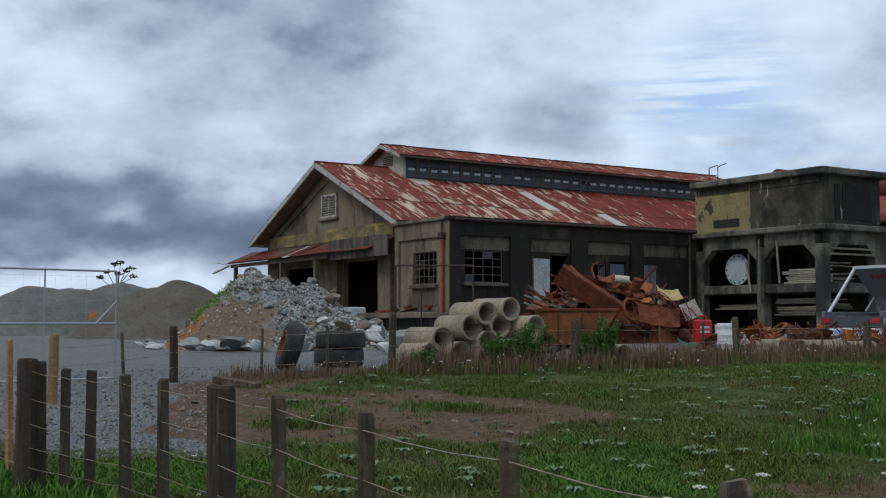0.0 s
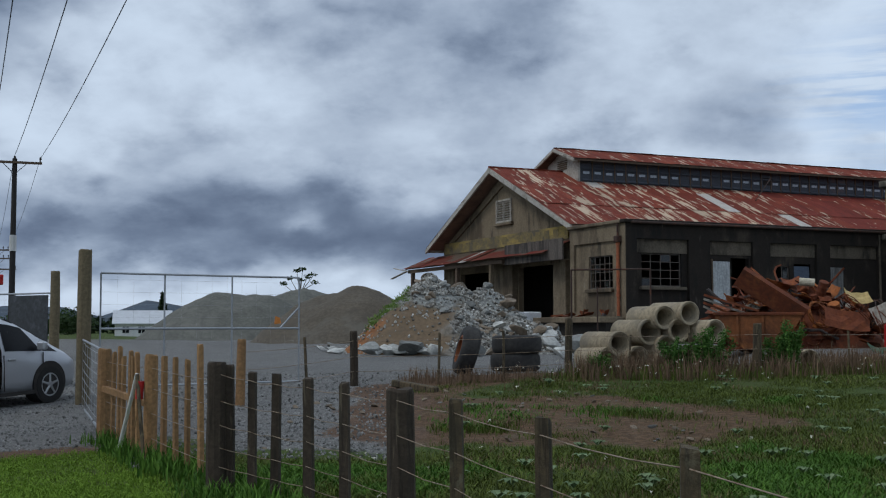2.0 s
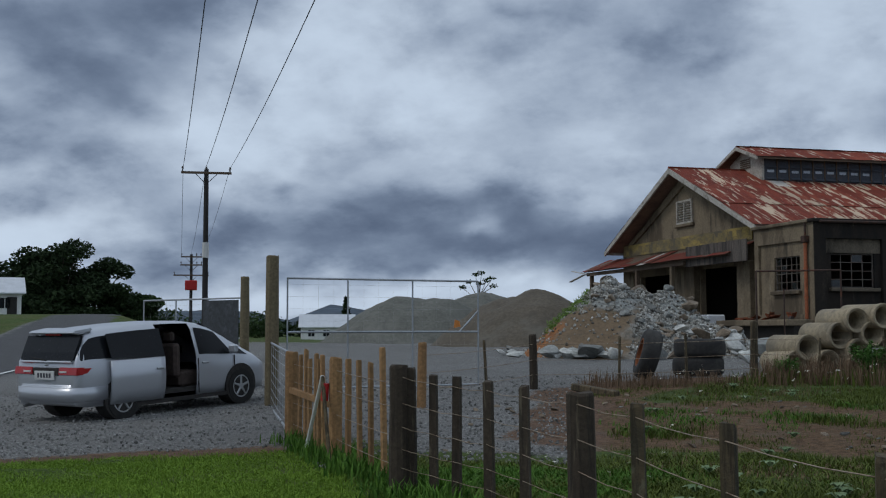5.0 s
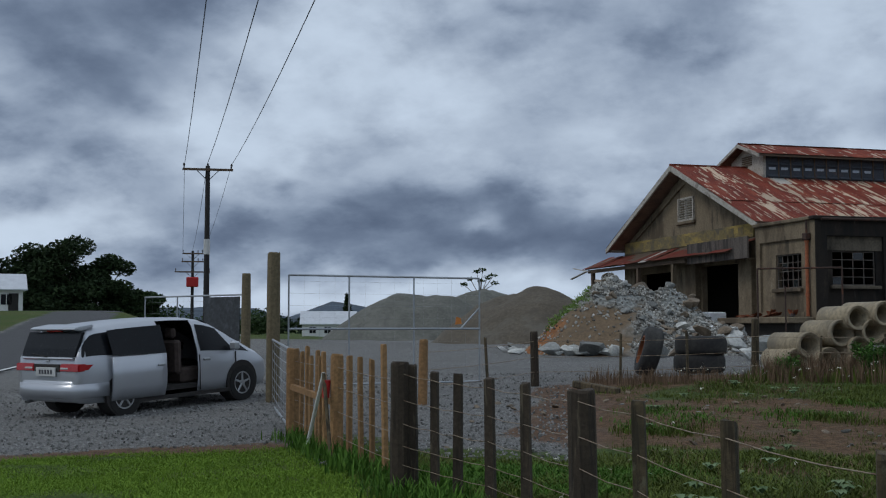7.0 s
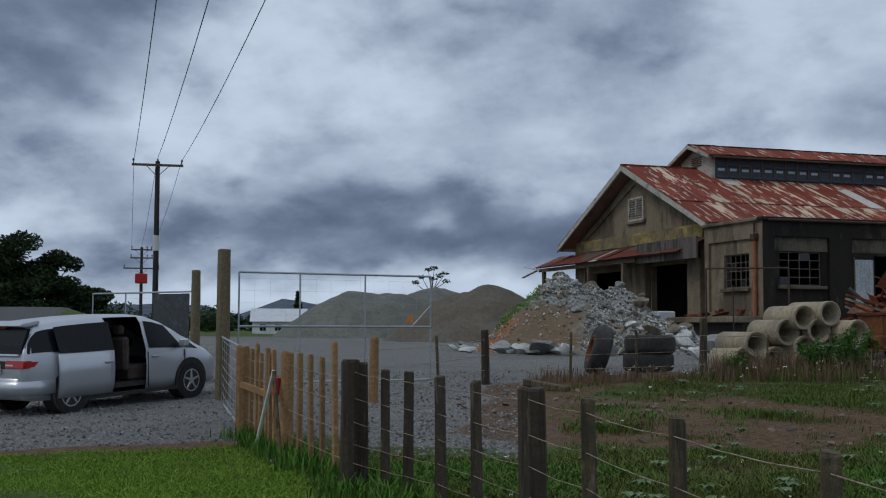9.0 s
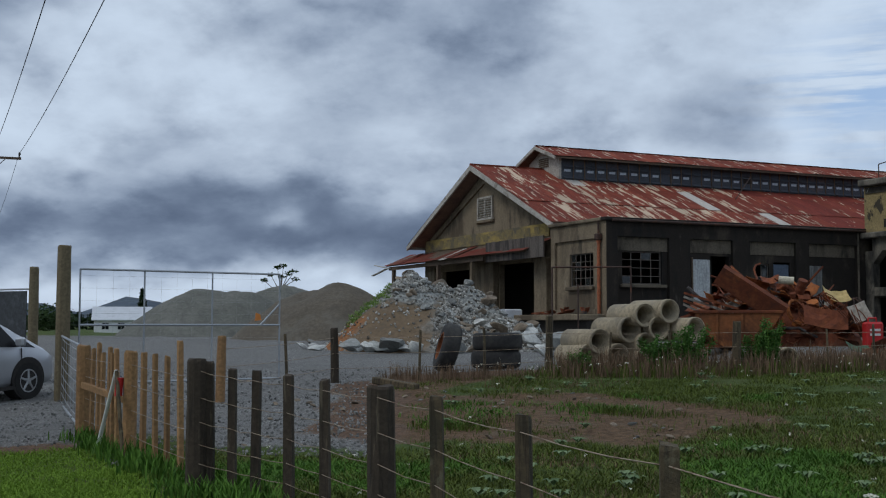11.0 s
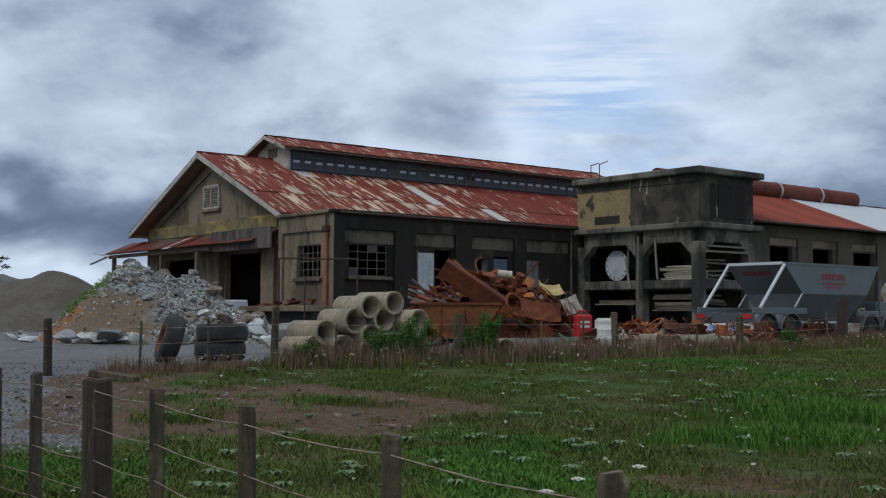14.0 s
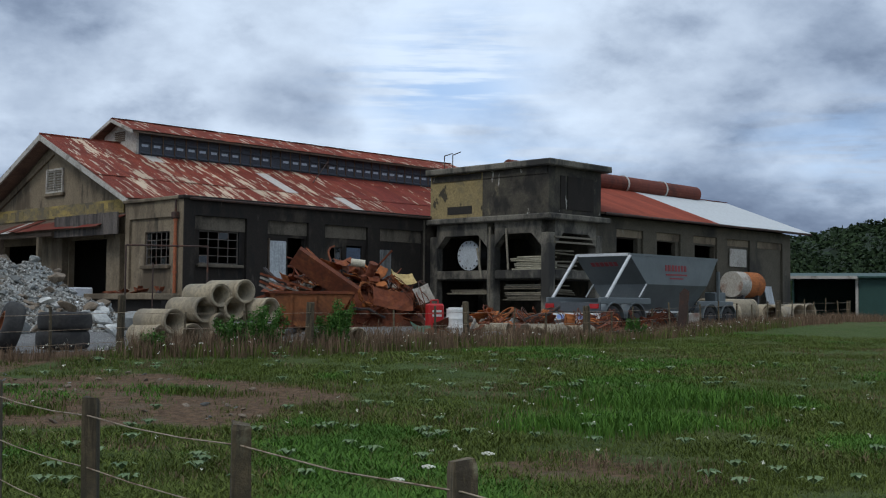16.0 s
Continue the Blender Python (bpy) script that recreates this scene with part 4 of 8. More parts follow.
picket_fence = tagged(new("picket_fence"), "new tan pine picket fence beside the gate", "fence")
for x, y, top, r, sq in ((-4.57, 12.38, 1.5, 0.033, True), (-4.85, 12.7, 1.33, 0.03, True), (-5.12, 13.03, 1.34, 0.03, True), (-5.4, 13.35, 1.35, 0.035, True),
                         (-5.7, 13.66, 1.36, 0.085, False), (-5.98, 13.97, 1.38, 0.03, True), (-6.15, 14.2, 1.32, 0.03, True), (-6.3, 14.42, 1.4, 0.03, True),
                         (-6.52, 14.72, 1.31, 0.03, True), (-6.66, 14.9, 1.44, 0.03, True), (-6.85, 15.12, 1.36, 0.03, True), (-7.12, 15.44, 1.4, 0.10, False)):
    g = lie(x, y)
    part("picket" if sq else "post", round_post(top - g, r, rngf, square=sq), M_POST_NEW, picket_fence, m=pose(x, y, g, rngf.uniform(-1.5, 1.5), rngf.uniform(-1.5, 1.5), -40))
for h in (0.25, 0.55, 0.85, 1.1):
    part("wire", wire_run([(-4.05, 11.42, h + 0.05), (-5.7, 13.66, h + 0.1), (-7.12, 15.44, h + 0.12)], 0.015, 0.004), M_WIRE, picket_fence)
part("rail", boxed((0, -0.03, -0.04), (1.9, 0.03, 0.04)), M_POST_NEW, picket_fence, m=pose(-5.85, 13.9, 0.75, 0, -3, 130.5))

M_WHITE = material("chalky_white_paint", (0.66, 0.66, 0.63), 0.6, spots=[((0.35, 0.33, 0.3), 3.0, 0.6, 0.75, 0.5, None)], grain=0.08)
M_RED = material("red_plastic", (0.42, 0.02, 0.02), 0.45, grain=0.12, bump=0.05)
stay = tagged(new("marker_stake"), "white stake with a red band leaning on the picket fence", "stake")
a, b = Vector((-6.35, 14.2, 0.1)), Vector((-5.86, 13.62, 1.12))
part("stake", rod(bmesh.new(), a, b, 0.028, seg=8), M_WHITE, stay)
part("red_band", rod(bmesh.new(), b + Vector((0.03, 0.0, -0.3)), b + Vector((0.045, 0.0, -0.08)), 0.05, seg=8), M_RED, stay)
part("stake", rod(bmesh.new(), (-5.62, 13.3, 0.1), b + Vector((0, 0, 0.0)), 0.024, seg=8), M_POST_OLD, stay, "grey stake")

# yard fence behind the paddock
yard_fence = tagged(new("yard_fence"), "straggling post and batten wire fence along the yard", "fence")
line = [(-6.65, 19.92, 0.085, 1.15, M_POST_NEW), (-5.39, 23.39, 0.085, 1.12, M_POST_DARK), (-1.15, 25.97, 0.085, 1.3, M_POST_OLD), (2.99, 26.83, 0.10, 1.16, M_POST_OLD), (7.54, 30.07, 0.09, 1.2, M_POST_OLD),
        (11.94, 32.9, 0.11, 1.1, M_POST_OLD), (17.5, 38.18, 0.12, 1.0, M_POST_OLD), (24.19, 43.76, 0.12, 1.0, M_POST_OLD), (31.0, 49.5, 0.1, 1.0, M_POST_OLD)]
for i, (x, y, r, h, m) in enumerate(line):
    part("post", round_post(h, r, rngf), m, yard_fence, m=pose(x, y, lie(x, y), rngf.uniform(-2, 2), rngf.uniform(-2, 2), rngf.uniform(0, 90)))
    if i + 1 < len(line):
        x1, y1 = line[i + 1][:2]
        n = max(2, int(math.hypot(x1 - x, y1 - y) / 1.35))
        for k in range(1, n):
            f = (k + rngf.uniform(-0.15, 0.15)) / n
            bx, by = x + (x1 - x) * f, y + (y1 - y) * f
            part("batten", round_post(rngf.uniform(0.88, 1.12), 0.026, rngf, square=True), M_POST_OLD, yard_fence, m=pose(bx, by, lie(bx, by), rngf.uniform(-3, 3), rngf.uniform(-4, 4), rngf.uniform(0, 90)))
for h in (0.3, 0.6, 0.92):
    part("wire", wire_run([(x, y - r, lie(x, y) + h) for x, y, r, _, _ in line], 0.03, 0.005), M_WIRE, yard_fence)

# ---- gates ----
def gate_leaf(name, label, a, b, z0, z1, uprights, mesh_rows, cover=None):
    """A pipe-framed farm gate from a to b (plan points), with mesh wires."""
    a, b = Vector((*a, 0)), Vector((*b, 0))
    L = (b - a).length
    ang = math.degrees(math.atan2(b.y - a.y, b.x - a.x))
    root = tagged(empty(name, pose(a.x, a.y, 0, 0, 0, ang)), label, "gate")
    zm = z0 + (z1 - z0) * 0.51
    for z in (z0, zm, z1):
        part("rail", rod(bmesh.new(), (0, 0, z), (L, 0, z), 0.020), M_GALV, root)
    for u in (0.0, *uprights, L):
        part("upright", rod(bmesh.new(), (u, 0, z0), (u, 0, z1), 0.017), M_GALV, root)
    part("brace", rod(bmesh.new(), (L - 0.42, 0, zm), (L, 0, zm + 0.42), 0.018), M_GALV, root)
    for k in range(mesh_rows):
        z = z0 + (z1 - z0) * (k + 0.5) / mesh_rows
        part("mesh_wire", rod(bmesh.new(), (0, 0.01, z), (L, 0.01, z), 0.0012, seg=4, caps=False), M_STEEL_BRIGHT, root)
    n = int(L / 0.3)
    for k in range(1, n):
        part("mesh_wire", rod(bmesh.new(), (L * k / n, 0.012, z0), (L * k / n, 0.012, z1), 0.0010, seg=4, caps=False), M_STEEL_BRIGHT, root)
    return root, L


def gate_pole(x, y, top, r):
    ob = part("gate_post", round_post(top - lie(x, y), r, rngf, seg=14), M_POST_GATE, None, m=pose(x, y, lie(x, y)))
    tagged(ob, "tall round treated-timber gate post", "post", group="gate posts")


gate_pole(-9.55, 19.82, 3.1, 0.125)
gate_pole(-11.82, 23.16, 2.88, 0.105)
g1, L1 = gate_leaf("pipe_gate", "galvanised pipe gate with wire mesh, standing half open", (-9.3, 19.95), (-6.35, 22.63), 0.62, 2.68, (1.2, 2.55), 9)
tagd = part("warning_tag", prism(bmesh.new(), [(0, 0), (0.14, 0.02), (0.12, 0.13), (0.02, 0.16)], "y", 0, 0.01), material("orange_plastic", (0.62, 0.22, 0.05), 0.5, grain=0.1, bump=0), g1, "orange plastic tag", m=pose(L1 - 0.55, -0.03, 1.75))
g2, L2 = gate_leaf("pipe_gate", "galvanised pipe gate standing open with a dark screen", (-11.9, 23.2), (-15.27, 24.65), 0.6, 2.42, (1.2, 2.4), 7)
part("screen", boxed((0.1, 0.02, 0.75), (1.35, 0.035, 2.38)), material("dark_shade_cloth", (0.055, 0.06, 0.065), 0.9, spots=[((0.11, 0.12, 0.13), 5, 0.5, 0.7, 0.6, None)]), g2, "dark shade cloth")
netting = tagged(new("netting_panel"), "sagging wire netting panel between gate post and picket fence", "fence")
for k in range(8):
    z = 0.2 + k * 0.16
    part("wire", wire_run([(-9.5, 19.7, z + 0.12), (-8.3, 17.5, z + 0.03), (-7.15, 15.5, z)], 0.02, 0.005), M_STEEL_BRIGHT, netting)
for k in range(9):
    f = k / 8
    x, y = -9.5 + 2.35 * f, 19.7 - 4.2 * f
    part("wire", rod(bmesh.new(), (x, y, 0.2), (x, y, 1.42 - 0.08 * f), 0.004, seg=4, caps=False), M_STEEL_BRIGHT, netting)
part("rail", rod(bmesh.new(), (-9.5, 19.7, 1.47), (-7.15, 15.5, 1.36), 0.02), M_GALV, netting)
part("rail", rod(bmesh.new(), (-9.5, 19.7, 0.28), (-7.15, 15.5, 0.2), 0.02), M_GALV, netting)

# ---- silver people carrier ----
def plain_paint(name, colour, rough, metal):
    m = bpy.data.materials.new(name)
    m.use_nodes = True
    b = m.node_tree.nodes["Principled BSDF"]
    b.inputs["Base Color"].default_value = (*colour, 1)
    b.inputs["Roughness"].default_value = rough
    b.inputs["Metallic"].default_value = metal
    b.inputs["Coat Weight"].default_value = 0.3
    return m


M_SILVER = plain_paint("silver_car_paint", (0.44, 0.455, 0.485), 0.32, 0.5)
M_TINT = material("tinted_car_glass", (0.010, 0.011, 0.013), 0.22, bump=0, grain=0.05, spec=0.15)
M_RUBBER = material("black_rubber", (0.022, 0.021, 0.02), 0.85, grain=0.3, bump=0.3)
M_ALLOY = material("alloy_rim", (0.42, 0.43, 0.44), 0.35, metal=0.7, bump=0, grain=0.06)
M_TAIL = material("red_tail_lamp", (0.38, 0.012, 0.014), 0.2, bump=0, grain=0.1, spec=0.6)
M_TRIM = material("dark_cabin_trim", (0.035, 0.032, 0.03), 0.9, grain=0.3)
M_SEAT = material("brown_seat_cloth", (0.07, 0.052, 0.045), 0.95, grain=0.25)
M_PLATE = material("pale_number_plate", (0.55, 0.55, 0.53), 0.5, grain=0.05, bump=0)
M_BARS = material("dark_print", (0.06, 0.06, 0.07), 0.6, bump=0)


def car(at_pose):
    root = tagged(empty("people_carrier", at_pose), "silver people carrier with its sliding side door open", "car")
    # x, sill, belt, roof, half width, half width of roof
    st = [(-2.36, .38, .74, .78, .74, .72), (-2.345, .33, .90, .97, .81, .76), (-2.31, .30, 1.06, 1.13, .845, .75), (-2.22, .28, 1.08, 1.31, .868, .72), (-2.12, .27, 1.08, 1.47, .88, .69), (-2.0, .27, 1.08, 1.575, .887, .665), (-1.8, .26, 1.075, 1.605, .893, .66), (-1.45, .25, 1.065, 1.635, .896, .66), (-1.0, .24, 1.05, 1.66, .897, .665), (-.5, .22, 1.035, 1.675, .897, .67),
          (-.1, .22, 1.025, 1.675, .897, .67), (.32, .22, 1.01, 1.66, .896, .665), (.62, .22, 1.0, 1.615, .895, .66), (.9, .22, .985, 1.53, .893, .66), (1.25, .22, .97, 1.36, .89, .67), (1.55, .22, .945, 1.18, .885, .69), (1.75, .23, .92, 1.05, .875, .70),
          (2.0, .25, .84, .93, .845, .68), (2.2, .28, .74, .82, .78, .64), (2.34, .34, .62, .68, .66, .54), (2.39, .42, .54, .56, .52, .44)]
    def ring(s):
        x, z0, zb, zr, w, wr = s
        side = [(w * .93, z0), (w * .985, z0 + (zb - z0) * .3), (w, z0 + (zb - z0) * .62), (w * .985, zb), ((w * .985 * .3 + wr * .7), zb + (zr - zb) * .72), (wr * .95, zr - .055), (wr * .80, zr - .016), (wr * .45, zr)]
        return [(x, -y, z) for y, z in side] + [(x, y, z) for y, z in reversed(side)]
    bm = bmesh.new()
    rows = [[bm.verts.new(c) for c in ring(s)] for s in st]
    n = len(rows[0])
    for k, (p, q) in enumerate(zip(rows, rows[1:])):
        opening = -0.51 < st[k][0] and st[k + 1][0] < 0.33
        for i in range(n):
            j = (i + 1) % n
            if opening and i in (0, 1, 2, 3, 4):
                continue
            f = bm.faces.new((p[i], q[i], q[j], p[j]))
            f.smooth = i != n - 1
    bm.faces.new(rows[0])
    bm.faces.new(rows[-1][::-1])
    bmesh.ops.recalc_face_normals(bm, faces=bm.faces[:])
    body = part("body", bm, M_SILVER, root)
    def side_pt(x, f, out=0.006, s=-1):
        """A point on the side glass: f from belt (0) to roof (1)."""
        for a, b in zip(st, st[1:]):
            if a[0] <= x <= b[0]:
                t = (x - a[0]) / (b[0] - a[0])
                _, z0, zb, zr, w, wr = [u + (v - u) * t for u, v in zip(a, b)]
                y0, y1 = w * .985, w * .985 * .3 + wr * .7
                return Vector((x, s * (y0 + (y1 - y0) * f + out), zb + (zr - zb) * .72 * f))
    def side_glass(name, x0, x1, f0, f1, s=-1, out=0.006, parent=body, mat=M_TINT, taper=0.0):
        bm = bmesh.new()
        k = 8
        lo = [bm.verts.new(side_pt(x0 + (x1 - x0) * i / k, f0, out, s)) for i in range(k + 1)]
        hi = [bm.verts.new(side_pt(x0 + (x1 - taper - x0) * i / k, f1, out, s)) for i in range(k + 1)]
        for i in range(k):
            bm.faces.new((lo[i], lo[i + 1], hi[i + 1], hi[i]))
        r = bmesh.ops.extrude_face_region(bm, geom=bm.faces[:])
        bmesh.ops.translate(bm, verts=[v for v in r["geom"] if isinstance(v, bmesh.types.BMVert)], vec=(0, -s * 0.004, 0))
        bmesh.ops.recalc_face_normals(bm, faces=bm.faces[:])
        return part(name, bm, mat, parent)
    for s in (-1, 1):
        side_glass("side_window", -2.27, -1.28, 0.03, 1.04, s)
        side_glass("side_window", 0.40, 1.28, 0.03, 1.12, s, taper=0.36)
        side_glass("quarter_light", 1.31, 1.68, 0.05, 0.75, s, taper=0.22)
    side_glass("side_window", -1.22, 0.3, 0.04, 1.08, 1)
    # rear glass and tailgate
    bm = bmesh.new()
    prism(bm, [(-2.345, 1.085), (-2.30, 1.22), (-2.175, 1.50), (-2.12, 1.50), (-2.28, 1.085)], "y", -0.735, 0.735)
    part("rear_window", bm, M_TINT, body)
    bm = prism(bmesh.new(), [(-2.27, 1.545), (-2.20, 1.585), (-1.85, 1.625), (-1.85, 1.57), (-2.12, 1.515)], "y", -0.64, 0.64)
    bmesh.ops.bevel(bm, geom=bm.edges[:], offset=0.018, segments=2, affect="EDGES")
    part("spoiler", bm, M_SILVER, body)
    part("stop_lamp", boxed((-2.205, -0.2, 1.505), (-2.16, 0.2, 1.53)), M_TAIL, body)
    part("tailgate_strip", boxed((-2.372, -0.36, 0.82), (-2.33, 0.36, 0.955), 0.012), M_TRIM, body)
    part("tailgate_lip", boxed((-2.37, -0.70, 1.03), (-2.30, 0.70, 1.075), 0.02), M_SILVER, body)
    part("windscreen", prism(bmesh.new(), [(0.68, 1.60), (1.72, 1.08), (1.70, 1.065), (0.66, 1.585)], "y", -0.58, 0.58), M_TINT, body)
    for s in (-1, 1):
        bm = bmesh.new()
        prism(bm, [(-2.385, 0.83), (-2.365, 0.965), (-2.02, 0.955), (-2.16, 0.84)], "y", s * 0.363, s * 0.878)
        bmesh.ops.bevel(bm, geom=bm.edges[:], offset=0.016, segments=2, affect="EDGES")
        part("tail_lamp", bm, M_TAIL, body)
        part("clear_lamp", boxed((-2.388, s * 0.50 - 0.10, 0.872), (-2.374, s * 0.50 + 0.10, 0.90), 0.004), M_PLATE, body)
        part("reflector", boxed((-2.405, s * 0.6 - 0.07, 0.5), (-2.375, s * 0.6 + 0.07, 0.55)), M_TAIL, body)
        part("door_mirror", boxed((1.12, s * 0.9, 1.0), (1.24, s * 1.1, 1.16), 0.03), M_SILVER, body)
    outline = [(-1.75, -0.905), (-2.15, -0.90), (-2.34, -0.83), (-2.43, -0.66), (-2.455, -0.3), (-2.455, 0.3), (-2.43, 0.66), (-2.34, 0.83), (-2.15, 0.90), (-1.75, 0.905)]
    bm = prism(bmesh.new(), outline, "z", 0.33, 0.665)
    bmesh.ops.bevel(bm, geom=[e for e in bm.edges if abs(e.verts[0].co.z - e.verts[1].co.z) < 0.01], offset=0.05, segments=3, affect="EDGES")
    for f in bm.faces:
        f.smooth = abs(f.normal.z) < 0.95
    part("rear_bumper", bm, M_SILVER, body)
    pl = part("number_plate", boxed((-2.40, -0.27, 0.745), (-2.373, 0.27, 0.90), 0.006), M_PLATE, body)
    for k in range(5):
        part("plate_bar", boxed((-2.404, -0.19 + k * 0.08, 0.785), (-2.401, -0.14 + k * 0.08, 0.86)), M_BARS, pl)
    part("badge", boxed((-2.36, -0.05, 0.985), (-2.33, 0.05, 1.02), 0.01), M_ALLOY, body)
    part("wiper", rod(bmesh.new(), (-2.355, 0.0, 1.08), (-2.335, 0.45, 1.13), 0.01), M_RUBBER, body)
    part("exhaust", tube(bmesh.new(), (-2.42, 0.55, 0.28), (-2.2, 0.55, 0.3), 0.03, 0.005, 10), M_ALLOY, body)
    part("sill_trim", boxed((-1.2, -0.90, 0.2), (1.2, -0.86, 0.27)), M_TRIM, body)
    # door slid back, standing proud
    bm = bmesh.new()
    k = 8
    cols = []
    for i in range(k + 1):
        x = -1.72 + 1.2 * i / k
        cols.append([bm.verts.new((x, -y, z)) for y, z in ((.925, .28), (.985, .50), (1.0, .72), (.985, 1.04))])
    for p, q in zip(cols, cols[1:]):
        for i in range(3):
            bm.faces.new((p[i], p[i + 1], q[i + 1], q[i])).smooth = True
    r = bmesh.ops.extrude_face_region(bm, geom=bm.faces[:])
    bmesh.ops.translate(bm, verts=[v for v in r["geom"] if isinstance(v, bmesh.types.BMVert)], vec=(0, 0.05, 0))
    bmesh.ops.recalc_face_normals(bm, faces=bm.faces[:])
    door = part("sliding_door", bm, M_SILVER, root, "sliding door pushed back along the side")
    side_glass("window", -1.72, -0.52, 0.02, 1.12, -1, 0.10, door)
    part("handle", boxed((-0.75, -1.03, 0.82), (-0.58, -1.0, 0.86), 0.01), M_ALLOY, door)
    part("front_door_handle", boxed((0.45, -0.925, 0.84), (0.62, -0.89, 0.88), 0.01), M_ALLOY, body)
    for x in (0.36, 1.3):
        part("door_seam", boxed((x, -0.902, 0.3), (x + 0.012, -0.885, 0.95)), M_TRIM, body)
    # cabin
    part("cabin_floor", boxed((-2.1, -0.82, 0.34), (1.5, 0.82, 0.42)), M_TRIM, root)
    part("cabin_lining", boxed((-2.05, 0.74, 0.42), (1.2, 0.78, 1.5)), M_TRIM, root)
    for x, y in ((0.35, -0.42), (0.35, 0.42), (-0.75, -0.35), (-0.75, 0.35)):
        bm = boxed((x - 0.25, y - 0.26, 0.42), (x + 0.28, y + 0.26, 0.72), 0.05)
        box(bm, (x - 0.36, y - 0.25, 0.6), (x - 0.2, y + 0.25, 1.24), 0.05)
        box(bm, (x - 0.34, y - 0.13, 1.27), (x - 0.22, y + 0.13, 1.46), 0.04)
        part("seat", bm, M_SEAT, root)
    wheel_r = 0.335
    for x in (-1.42, 1.46):
        for s in (-1, 1):
            # arch is not cut out: a dark disc stands in for its shaded hollow
            part("wheel_arch", rod(bmesh.new(), (x, s * 0.6, 0.38), (x, s * 0.901, 0.38), 0.40, seg=28), M_TRIM, body)
            bm = tube(bmesh.new(), (x, s * 0.70, wheel_r), (x, s * 0.912, wheel_r), wheel_r, 0.115, 28)
            w = part("wheel", bm, M_RUBBER, root)
            part("rim", tube(bmesh.new(), (x, s * 0.74, wheel_r), (x, s * 0.905, wheel_r), 0.225, 0.03, 24), M_ALLOY, w)
            bm = rod(bmesh.new(), (x, s * 0.86, wheel_r), (x, s * 0.91, wheel_r), 0.06, seg=12)
            for q in range(5):
                a = q * math.tau / 5 + 0.3
                rod(bm, (x, s * 0.893, wheel_r), (x + 0.2 * math.cos(a), s * 0.893, wheel_r + 0.2 * math.sin(a)), 0.032, 0.024, seg=6)
            part("spokes", bm, M_ALLOY, w)
            part("brake_disc", rod(bmesh.new(), (x, s * 0.76, wheel_r), (x, s * 0.78, wheel_r), 0.2, seg=20), M_TRIM, w)
    return root


rear_w, front_w = Vector((-11.22, 17.45)), Vector((-10.33, 20.2))
head = (front_w - rear_w).normalized()
mid = (rear_w + front_w) / 2 + Vector((-head.y, head.x)) * 0.88
zr, zf = lie(*(rear_w + Vector((-head.y, head.x)) * 0.88)), lie(*(front_w + Vector((-head.y, head.x)) * 0.88))
car(pose(mid.x, mid.y, (zr + zf) / 2, 0, -math.degrees(math.atan2(zf - zr, 2.88)), math.degrees(math.atan2(head.y, head.x))) @ Matrix.Diagonal((0.97, 0.97, 0.97, 1)))

# ---- heaps of rock and gravel ----
M_ROCK_GREY = material("blue_grey_broken_rock", (0.235, 0.24, 0.225), 0.9, spots=[((0.30, 0.30, 0.28), 2.0, 0.55, 0.7, 0.7, None), ((0.10, 0.10, 0.10), 1.2, 0.5, 0.7, 0.6, None)], grain_scale=9, bump=0.6, per_piece=0.35)
M_ROCK_BROWN = material("brown_broken_rock", (0.21, 0.165, 0.12), 0.95, spots=[((0.11, 0.09, 0.07), 1.5, 0.5, 0.7, 0.7, None)], grain_scale=9, bump=0.6, per_piece=0.3)
M_ROCK_PALE = material("pale_broken_rock", (0.47, 0.47, 0.44), 0.9, spots=[((0.2, 0.19, 0.18), 1.5, 0.5, 0.7, 0.6, None)], grain_scale=9, bump=0.5, per_piece=0.2)
M_HEAP_GRAVEL = material("dark_gravel_heap", (0.125, 0.125, 0.108), 0.97, spots=[((0.18, 0.175, 0.155), 0.5, 0.5, 0.7, 0.6, (1, 1, 0.4)), ((0.075, 0.075, 0.066), 1.5, 0.5, 0.7, 0.6, None)], grain_scale=6, bump=1.0, bump_scale=6)
M_HEAP_BROWN = material("brown_spoil_heap", (0.105, 0.088, 0.066), 0.97, spots=[((0.13, 0.12, 0.10), 0.4, 0.5, 0.7, 0.7, None), ((0.07, 0.06, 0.05), 1.2, 0.5, 0.7, 0.6, None)], grain_scale=6, bump=0.8, bump_scale=6)


